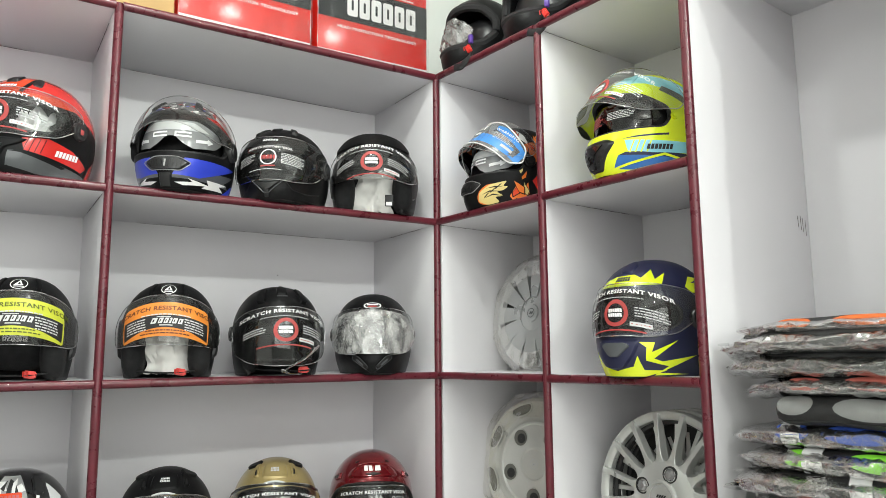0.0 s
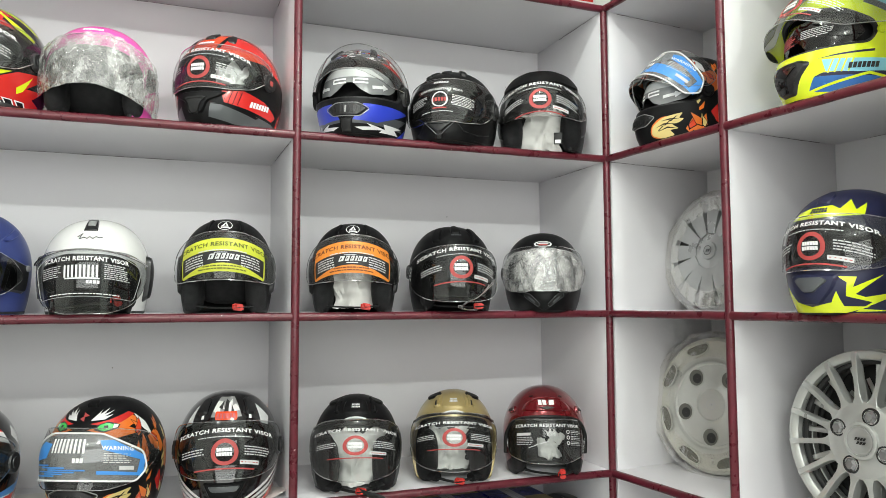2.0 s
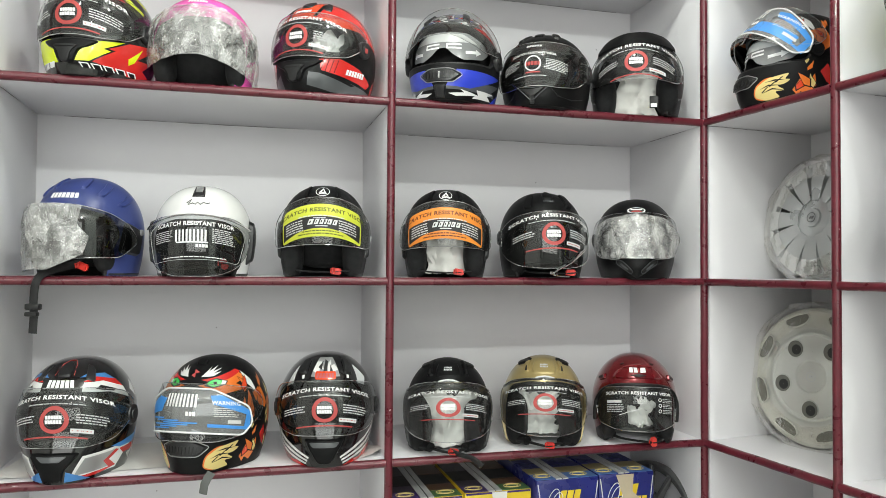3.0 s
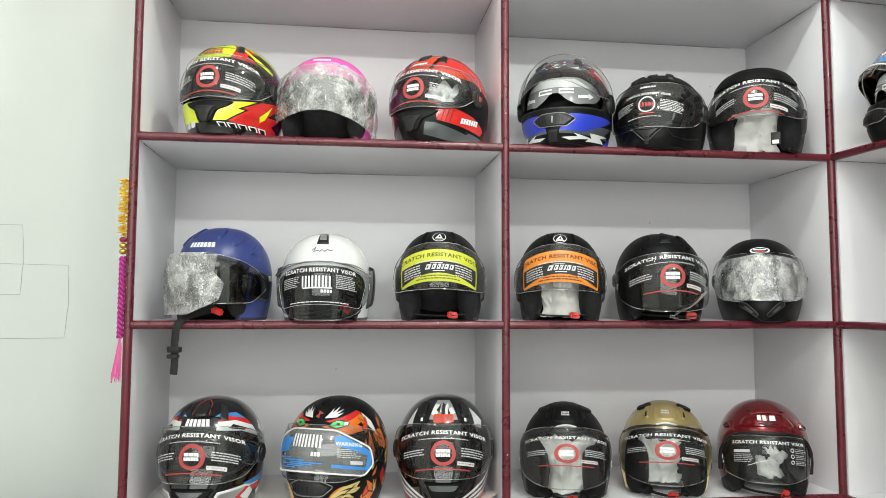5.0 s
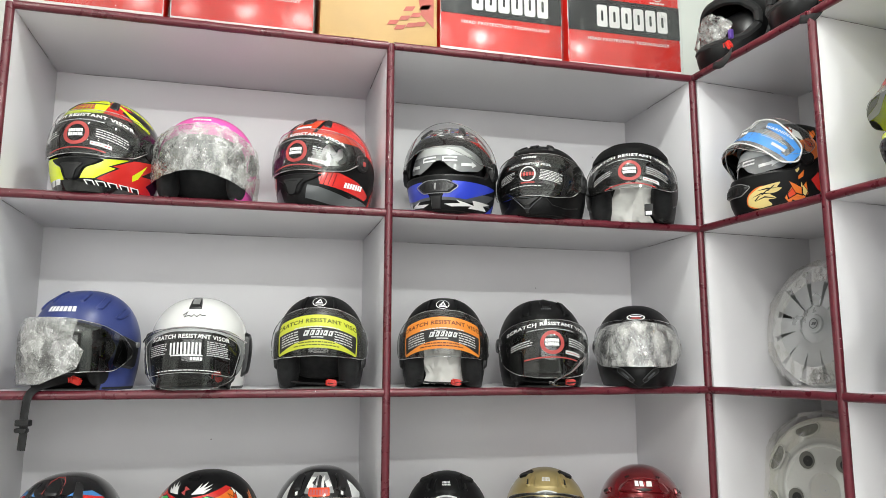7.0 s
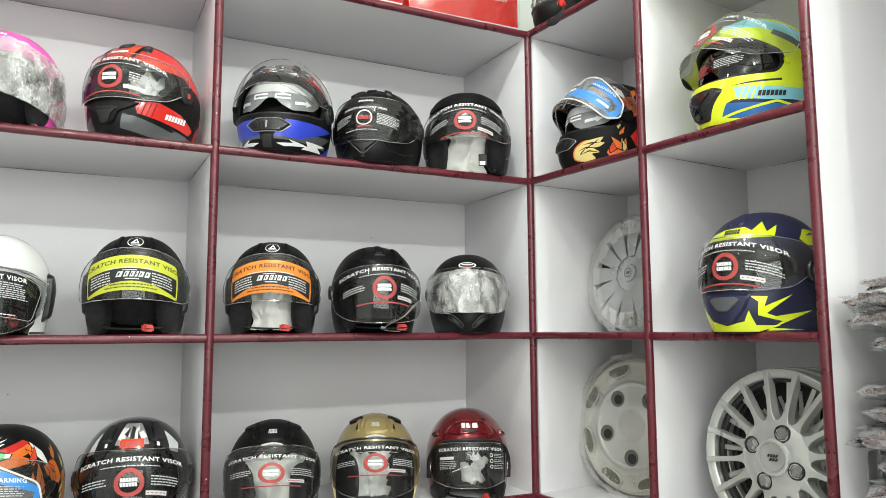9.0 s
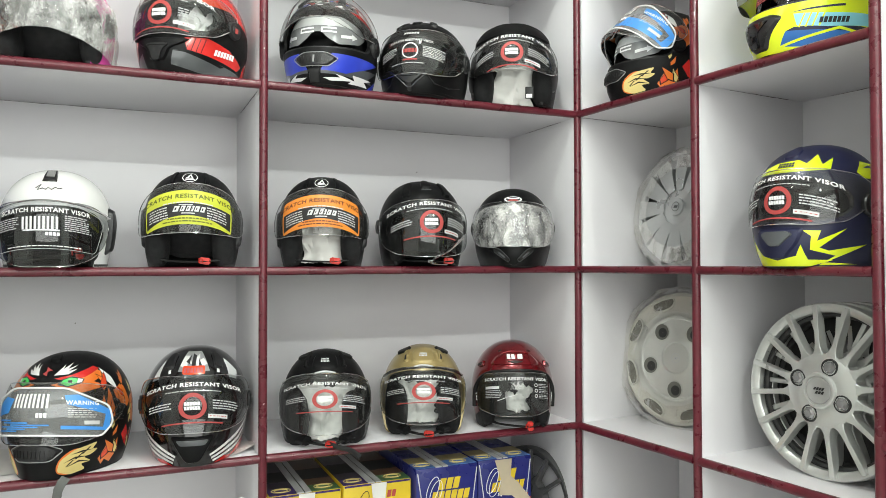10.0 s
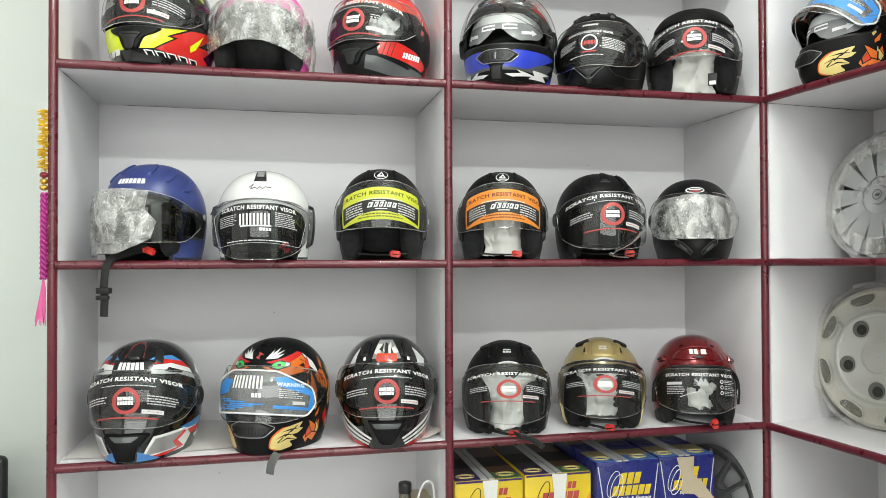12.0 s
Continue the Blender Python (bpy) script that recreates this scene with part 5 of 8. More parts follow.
def helmet_small_film():
    sh = full_shell(a=0.113, bf=0.140, cu=0.120, zc=0.105, cl=0.18, chin=0.028, wedge=0.16)
    h = Helmet(on_main(-0.163, 0.095, 2, -28), "small matt black full-face helmet, visor under wrinkled shiny film", sh, "matt", FULL_EYE)
    inside(h)
    chin_curtain(h)
    v = h.visor(FULL_VIS, mats=("tint",))
    wrap_sheet(h.h, v, rounded([(-0.150, -0.012), (-0.11, -0.046), (0.0, -0.056), (0.11, -0.046), (0.150, -0.012), (0.150, 0.030), (0.10, 0.060), (0.0, 0.070), (-0.10, 0.060), (-0.150, 0.030)], 0.02), 0.003, "foil", 0.0022, 80, 6, label="tightly wrinkled shiny plastic film")
    h.decal(lambda b, s: (print_shape(b, s, [(0.032 * math.cos(a * 0.3142), 0.088 + 0.012 * math.sin(a * 0.3142)) for a in range(20)], 0), print_shape(b, s, [(0.027 * math.cos(a * 0.3142), 0.088 + 0.009 * math.sin(a * 0.3142)) for a in range(20)], 1, 0.0011), print_bar(b, s, -0.020, 0.020, 0.090, 0.004, 0, off=0.0016), print_shape(b, s, [(-0.018, 0.0815), (0.018, 0.0815), (0.012, 0.0865), (-0.012, 0.0865)], 2, 0.0016)), ["ink", "dark", "redink"], "badge", "oval white and red badge")
    slit = rounded([(0.012, -0.090), (0.020, -0.098), (0.064, -0.068), (0.062, -0.054), (0.044, -0.060)], 0.004)
    for k in (1, -1):
        part("chin_crease", Build().tube([sh.at(k * x, y, 0.0002) for x, y in ((0.004, -0.112), (0.030, -0.094), (0.060, -0.076), (0.085, -0.060), (0.100, -0.046))], 0.0022, n=6), M["matt"], h.h)
    h.pieces("chin_vent", [slit], 0.004, "rubber", "slanted chin vent")
    for k in (1, -1):
        part("vent_outline", Build().tube([sh.at(k * x, y, 0.0035) for x, y in loop(slit)], 0.0006, closed=True, n=6), M["grey"], h.h, "thin grey vent outline")
    h.pieces("vent_lip", [rounded([(0.026, -0.084), (0.030, -0.088), (0.054, -0.069), (0.050, -0.065)], 0.002)], 0.0055, "grey")
    h.pivots(0.155, 0.002, 0.018)


# Lower row, long unit.
def helmet_white_red_blue():
    sh = full_shell(a=0.122, chin=0.030, zc=0.122)
    brow = [("white", [(0.052, 0.076), (0.12, 0.068), (0.175, 0.045), (0.165, 0.075), (0.11, 0.098), (0.058, 0.098)]),
            ("red", [(0.055, 0.100), (0.11, 0.098), (0.165, 0.075), (0.150, 0.098), (0.09, 0.113)]),
            ("azure", [(0.048, 0.113), (0.09, 0.113), (0.150, 0.098), (0.125, 0.120), (0.07, 0.124)]),
            ("black", [(0.085, 0.079), (0.13, 0.068), (0.14, 0.072), (0.10, 0.088)]),
            ("white", [(0.052, -0.118), (0.045, -0.112), (0.066, -0.066), (0.155, -0.060), (0.205, -0.048), (0.170, -0.078), (0.150, -0.118)]),
            ("silver", [(0.052, -0.112), (0.072, -0.072), (0.140, -0.068), (0.115, -0.090), (0.130, -0.108)]),
            ("red", [(0.115, -0.090), (0.140, -0.068), (0.150, -0.072), (0.128, -0.090), (0.150, -0.112), (0.100, -0.122), (0.060, -0.122), (0.062, -0.116), (0.130, -0.110)]),
            ("azure", [(0.030, -0.127), (0.034, -0.098), (0.046, -0.104), (0.090, -0.127)]),
            ("azure", [(0.125, -0.058), (0.20, -0.046), (0.26, -0.005), (0.265, -0.025), (0.20, -0.066), (0.15, -0.066)]),
            ("red", [(0.150, -0.070), (0.20, -0.068), (0.265, -0.030), (0.27, -0.045), (0.20, -0.085), (0.165, -0.085)]),
            ("white", [(0.18, -0.092), (0.25, -0.060), (0.27, -0.085), (0.20, -0.115)]),
            ("white", [(0.190, 0.062), (0.225, 0.030), (0.25, 0.035), (0.21, 0.085)]),
            ("azure", [(0.215, 0.010), (0.25, -0.005), (0.26, 0.018), (0.228, 0.028)])]
    reg = brow + [(k, mirrored(p)) for k, p in brow]
    h = Helmet(on_main(-1.620, 0.112, 3, -9), "black full-face helmet with white, red and blue graphics", sh, "black", up(FULL_EYE, 0.007), reg)
    inside(h)
    chin_curtain(h)
    race_kit(h)
    h.pieces("chin_vent", [rounded([(-0.062, -0.056), (-0.030, -0.098), (-0.026, -0.127), (0.026, -0.127), (0.030, -0.098), (0.062, -0.056), (0.03, -0.052), (-0.03, -0.052)], 0.008)], 0.006, "matt", "black wedge-shaped chin vent", both=False)
    h.pieces("vent_inlay", [rounded([(-0.040, -0.060), (-0.022, -0.074), (0.022, -0.074), (0.040, -0.060)], 0.005)], 0.0075, "grey", both=False)
    h.visor(up(FULL_VIS, 0.009), printer=lambda b, v: strip_print(b, v, lift=0.021, seed=71))
    h.decal(lambda b, v: (blocks(b, v, 0.0, 0.096, 0.074, 0.020, 6, 0, -0.1),), ["ink"])
    part("crown_line", Build().tube([sh.at(x, y, 0.0006) for x, y in ((-0.03, 0.12), (-0.034, 0.16), (-0.02, 0.18), (0.02, 0.18), (0.034, 0.16), (0.03, 0.12))], 0.001, n=5), M["redink"], h.h, "thin red pinstripe")
    h.pivots(0.174, 0.004, 0.024)


def helmet_orange_eyes(m, label, raised=False):
    """A black helmet with orange feather shapes, green ovals and cream claws, in a blue printed visor film."""
    sh = full_shell(a=0.124, chin=0.024, cu=0.128 if raised else 0.137)
    reg = []
    for k in (1, -1):
        f = (lambda p: p) if k > 0 else mirrored
        reg += [("flame", f([(0.020, 0.085), (0.06, 0.092), (0.13, 0.125), (0.16, 0.10), (0.12, 0.085), (0.15, 0.070), (0.09, 0.062)])),
                ("red", f([(0.025, 0.100), (0.07, 0.108), (0.135, 0.128), (0.15, 0.118), (0.10, 0.098), (0.05, 0.094)])),
                ("white", f([(0.022, 0.108), (0.06, 0.110), (0.085, 0.124), (0.060, 0.119), (0.090, 0.137), (0.058, 0.126), (0.075, 0.147), (0.044, 0.126), (0.050, 0.142), (0.032, 0.120)])),
                ("dark", f([(0.036, 0.084), (0.060, 0.077), (0.092, 0.084), (0.100, 0.094), (0.070, 0.104), (0.045, 0.097)])),
                ("white", f([(0.080, 0.086), (0.092, 0.087), (0.096, 0.094), (0.084, 0.097)])),
                ("green", f([(0.042, 0.088), (0.060, 0.080), (0.080, 0.085), (0.084, 0.096), (0.066, 0.101), (0.050, 0.096)])),
                ("dark", f([(0.060, 0.087), (0.070, 0.087), (0.070, 0.094), (0.060, 0.094)])),
                ("white", f([(0.150, 0.085), (0.18, 0.05), (0.172, 0.09), (0.15, 0.12)])),
                ("flame", f([(0.165, 0.055), (0.19, 0.0), (0.215, 0.02), (0.20, 0.07)])),
                ("flame", f(rounded([(0.050, -0.112), (0.056, -0.078), (0.080, -0.056), (0.112, -0.060), (0.10, -0.10), (0.078, -0.122)], 0.014))),
                ("cream", f(rounded([(0.054, -0.108), (0.060, -0.080), (0.084, -0.060), (0.128, -0.050), (0.118, -0.066), (0.132, -0.066), (0.120, -0.078), (0.104, -0.080), (0.122, -0.094), (0.100, -0.096), (0.112, -0.112), (0.080, -0.120)], 0.007))),
                ("matt", f([(0.070, -0.100), (0.096, -0.086), (0.122, -0.094), (0.096, -0.090)])),
                ("matt", f([(0.066, -0.088), (0.088, -0.076), (0.118, -0.080), (0.088, -0.080)])),
                ("matt", f([(0.078, -0.070), (0.10, -0.064), (0.122, -0.066), (0.100, -0.068)])),
                ("flame", f([(0.135, -0.095), (0.150, -0.062), (0.160, -0.085), (0.175, -0.055), (0.180, -0.085), (0.165, -0.112), (0.15, -0.100), (0.145, -0.112)])),
                ("red", f([(0.185, -0.050), (0.20, -0.03), (0.215, -0.06), (0.235, -0.045), (0.22, -0.09), (0.20, -0.075)])),
                ("flame", f([(0.21, -0.02), (0.25, -0.04), (0.24, 0.02), (0.28, 0.05), (0.22, 0.03)]))]
    rnd = random.Random(17)
    for i in range(26):
        x, y, a, l = rnd.uniform(0.13, 0.25), rnd.uniform(-0.10, 0.07), rnd.uniform(0.6, 2.2), rnd.uniform(0.022, 0.045)
        c, s = math.cos(a), math.sin(a)
        drop = [(x, y), (x + 0.35 * l * c + 0.22 * l * s, y + 0.35 * l * s - 0.22 * l * c), (x + 0.75 * l * c + 0.10 * l * s, y + 0.75 * l * s - 0.10 * l * c), (x + l * c, y + l * s), (x + 0.6 * l * c - 0.08 * l * s, y + 0.6 * l * s + 0.08 * l * c), (x + 0.25 * l * c - 0.15 * l * s, y + 0.25 * l * s + 0.15 * l * c)]
        mid = (sum(p[0] for p in drop) / 6, sum(p[1] for p in drop) / 6)
        big = [(mid[0] + (p[0] - mid[0]) * 1.25, mid[1] + (p[1] - mid[1]) * 1.25) for p in drop]
        reg += [("matt", big), (rnd.choice(["flame", "flame", "vermilion", "cream"]), drop)]
    for x, y in ((0.072, -0.096), (0.088, -0.082), (0.100, -0.072)):
        reg.append(("matt", [(x, y), (x + 0.003, y - 0.001), (x + 0.016, y + 0.014), (x + 0.012, y + 0.013)]))
    h = Helmet(m, label, sh, "matt", EYE_UP if raised else FULL_EYE, reg)
    inside(h)
    chin_curtain(h)
    h.pieces("chin_vent", [rounded(SLAT_VENT, 0.008)], 0.005, "plastic", "dark slatted chin vent", both=False)
    part("vent_outline", Build().tube([sh.at(*p, 0.002) for p in loop(rounded(SLAT_VENT, 0.008))], 0.0012, closed=True, n=6), M["silver"], h.h, "thin silver vent outline")
    for i in range(-5, 6):
        x = i * 0.0088
        h.pieces("vent_slat", [[(x - 0.002, -0.072), (x + 0.002, -0.072), (x + 0.0024, -0.052), (x - 0.0016, -0.052)]], 0.0068, "rubber", both=False)
    h.pieces("crown_vent", [rounded([(-0.03, 0.150), (0.03, 0.150), (0.025, 0.175), (-0.025, 0.175)], 0.008)], 0.006, "matt", both=False)
    h.decal(lambda b, v: (print_shape(b, v, [(-0.012, 0.112), (0.004, 0.106), (0.0, 0.118), (0.014, 0.122), (-0.010, 0.132), (-0.004, 0.120)], 0),), ["redink"])
    if raised:
        sun_visor(h, lift=0.006)

    def film(b, v):
        print_shape(b, v, rounded([(-0.125, -0.036), (0.125, -0.036), (0.148, -0.005), (0.140, 0.030), (0.06, 0.064), (-0.06, 0.064), (-0.140, 0.030), (-0.148, -0.005)], 0.01), 3, 0.0003)
        b.tube([v.at(*p, 0.0012) for p in loop(rounded([(-0.125, -0.034), (0.125, -0.034), (0.146, -0.005), (0.138, 0.030), (0.06, 0.062), (-0.06, 0.062), (-0.138, 0.030), (-0.146, -0.005)], 0.01))], 0.0022, closed=True, n=6, m=0)
        for p in ([(-0.11, 0.005), (-0.06, 0.012), (-0.05, 0.040), (-0.08, 0.045), (-0.13, 0.02)], [(0.055, 0.048), (0.06, 0.030), (0.130, 0.012), (0.125, -0.015), (0.05, -0.012), (0.05, -0.020), (0.138, -0.022), (0.142, 0.02), (0.08, 0.050)]):
            print_shape(b, v, p, 1, 0.0008)
        for i in range(6):
            y, x0 = -0.002 - i * 0.0045, -0.10 + (i * 37 % 5) * 0.012
            print_bar(b, v, x0, x0 + 0.05 + (i * 13 % 4) * 0.016, y, 0.003, 1, off=0.0009)
        if raised:
            print_shape(b, v, rounded([(-0.115, 0.040), (0.02, 0.044), (0.0, 0.058), (-0.06, 0.058)], 0.004), 1, 0.0005)
            print_shape(b, v, rounded([(0.01, -0.022), (0.11, -0.022), (0.12, 0.006), (0.03, 0.010)], 0.006), 1, 0.0005)
        blocks(b, v, -0.008, 0.036, 0.078, 0.028, 9, 0, gap=0.45)
        blocks(b, v, 0.016, 0.008, 0.022, 0.009, 3, 0)
        print_text(b, v, "WARNING", 0.088, 0.033, 0.0115, 0, 1.0)
        small_print(b, v, 0.062, 0.115, 0.022, 5, 0.0042, 0.0016, 2, seed=82)
        print_bar(b, v, 0.09, 0.118, -0.006, 0.008, 2)
    h.visor(FULL_VIS if raised else up(FULL_VIS, 0.010), mats=("fresh" if raised else "visor",), swing=36 if raised else 0, off=0.010, printer=((lambda b, v: film(b, Squeezed(v, 1.0, 1.17))) if raised else (lambda b, v: film(b, Raise(v, 0.012)))), print_mats=[M["ink"], M["sky"], M["dim"], M["film_dark"]], arch=0.35)
    h.pivots(0.176, 0.004, 0.018, "matt")
    if not raised:
        part("strap_end", Build().tube([(0.060, -0.135, 0.004), (0.056, -0.146, -0.006), (0.050, -0.148, -0.020), (0.046, -0.147, -0.042)], 0.010, n=8, flat=0.15, up=(0, 1, 0)), M["grey_web"], h.h, "grey strap end hanging over the edge")


M["grey_web"] = mat("grey_webbing", (0.10, 0.105, 0.10), 0.8, bump=0.3, bscale=800)
M["film_dark"] = clear("pale_blue_tinted_film", (0.50, 0.57, 0.66), 0.06, 0.10, white=0.22)


def helmet_black_red():
    sh = full_shell(a=0.121, cu=0.138, zc=0.119)
    reg = [
        ("silver", [(-0.046, 0.098), (0.046, 0.098), (0.040, 0.170), (-0.040, 0.170)]),
        ("white", [(-0.044, 0.115), (-0.02, 0.104), (-0.022, 0.125), (-0.006, 0.12), (-0.02, 0.15), (-0.04, 0.15)]),
        ("white", [(0.008, 0.108), (0.044, 0.118), (0.036, 0.14), (0.02, 0.132), (0.026, 0.16), (0.006, 0.14)]),
        ("dark", [(-0.008, 0.115), (0.004, 0.112), (0.010, 0.150), (-0.004, 0.160)]),
        ("dark", [(0.014, 0.105), (0.026, 0.112), (0.018, 0.140)]),
        ("dark", [(-0.028, 0.128), (-0.014, 0.120), (-0.012, 0.155)]),
        ("white", [(0.066, 0.092), (0.074, 0.090), (0.092, 0.140), (0.084, 0.146)]),
        ("white", [(-0.092, 0.140), (-0.074, 0.090), (-0.066, 0.092), (-0.084, 0.146)]),
        ("dim", [(0.10, 0.075), (0.125, 0.065), (0.145, 0.085), (0.12, 0.13), (0.112, 0.12)]),
        ("dim", [(-0.125, 0.065), (-0.10, 0.075), (-0.112, 0.12), (-0.12, 0.13)]),
    ]
    for k in range(3):
        o = k * 0.013
        st = [(0.046 + o * 0.4, -0.098 - o * 0.7), (0.048 + o * 0.4, -0.104 - o * 0.7), (0.125 + o, -0.071 - o), (0.19, -0.027 - o), (0.19, -0.021 - o), (0.12 + o, -0.063 - o)]
        reg += [("white", st), ("white", mirrored(st))]
    rd = [(0.06, -0.128), (0.09, -0.114), (0.12, -0.118), (0.15, -0.092), (0.18, -0.092), (0.22, -0.045), (0.24, -0.05), (0.20, -0.10), (0.16, -0.125), (0.13, -0.121), (0.11, -0.130)]
    reg += [("red", rd), ("red", mirrored(rd))]
    h = Helmet(on_main(-1.042, 0.106, 3, -8), "black full-face helmet with white stripes and red tips", sh, "black", up(FULL_EYE, 0.007), reg)
    inside(h)
    chin_curtain(h)
    h.pieces("chin_vent", [rounded([(-0.056, -0.050), (-0.046, -0.074), (-0.020, -0.118), (0.020, -0.118), (0.046, -0.074), (0.056, -0.050)], 0.010)], 0.006, "matt", "matt black chin vent", both=False)
    h.pieces("vent_scoop", [rounded([(-0.044, -0.058), (-0.034, -0.072), (0.034, -0.072), (0.044, -0.058)], 0.006)], 0.0080, "grey", "grey scoop in the vent", both=False)
    h.pieces("crown_vent", [rounded(SIDE_VENT, 0.01)], 0.006, "plastic")
    h.visor(up(FULL_VIS, 0.009), mats=("tint",), printer=lambda b, v: strip_print(b, v, lift=0.021, seed=91))
    h.decal(lambda b, v: (print_shape(b, v, rounded([(-0.031, 0.090), (0.031, 0.090), (0.034, 0.114), (-0.034, 0.114)], 0.006), 0), blocks(b, Lifted(v, 0.0005), 0, 0.101, 0.056, 0.014, 6, 1)), ["vermilion", "redink"], "logo_patch", "orange-red logo patch")
    h.pivots(0.172, 0.004, 0.023)


def helmet_bubble(x, y, base, label, paper, turn, seed, gloss_side="plastic"):
    sh = open_shell(a=0.112, bf=0.138, cu=0.130, zc=0.102, full=0.92)
    h = Helmet(on_main(x, y, 3, turn), label, sh, base, [(px, py + (0.026 if py > 0.015 else 0)) for px, py in OPEN_FACE])
    inside(h, paper=paper, r=(0.031, 0.055, 0.068), x=0.072, z=0.064)
    for k in (-1, 1):
        part("strap_pad", Build().tube(smooth([(k * 0.088, -0.035, 0.034), (k * 0.072, -0.075, 0.020), (k * 0.044, -0.106, 0.017)]), 0.015, n=10, flat=0.8), M["lining"], h.h, "black padded strap sleeve")
    h.visor([(x, y + 0.028 if y > 0 else y * 0.72) for x, y in BUBBLE], surf=bubble_surf(sh), printer=lambda b, v: strip_print(b, Squeezed(v, 0.76), lift=0.040, seed=seed))
    part("visor_gasket", Build().tube([bubble_surf(sh).at(-0.148 + 0.296 * i / 30, 0.090 - 0.040 * (2 * i / 30 - 1) ** 2, 0.001) for i in range(31)], 0.005, flat=0.6), M["rubber"], h.h, "black visor gasket")
    h.pieces("side_pad", [rounded([(0.128, -0.112), (0.140, -0.116), (0.168, -0.060), (0.186, 0.0), (0.172, 0.046), (0.150, 0.034), (0.152, -0.02)], 0.010)], 0.007, gloss_side, "long visor mount")
    h.pieces("rear_vent", [rounded([(0.088, 0.142), (0.150, 0.118), (0.165, 0.128), (0.105, 0.166)], 0.008)], 0.006, "rubber", "dark rear crown vent")
    part("visor_clip", Build().tube([bubble_surf(sh).at(-0.030 + 0.060 * i / 10, 0.095 - 0.05 * (0.2 * i - 1) ** 2 * 0.12, 0.003) for i in range(11)], 0.0028, n=6), M["dim"], h.h, "pale clip on the visor edge")
    h.pieces("crown_vent", [rounded([(0.058, 0.105), (0.078, 0.098), (0.105, 0.140), (0.085, 0.153)], 0.008)], 0.005, base)
    h.pieces("vent_slit", [rounded([(0.064, 0.106), (0.072, 0.103), (0.082, 0.122), (0.078, 0.126)], 0.002)], 0.0058, "rubber")
    h.pieces("crown_panel", [rounded([(-0.05, 0.100), (0.05, 0.100), (0.065, 0.15), (0.0, 0.175), (-0.065, 0.15)], 0.012)], 0.003, base, both=False)
    h.decal(lambda b, v: (blocks(b, v, 0, 0.132, 0.034, 0.006, 6, 0), blocks(b, v, 0, 0.124, 0.034, 0.006, 6, 0)), ["dim"], surf=Lifted(sh, 0.0036))
    h.buckle(0.014, -0.128, 0.012, 6)
    return h


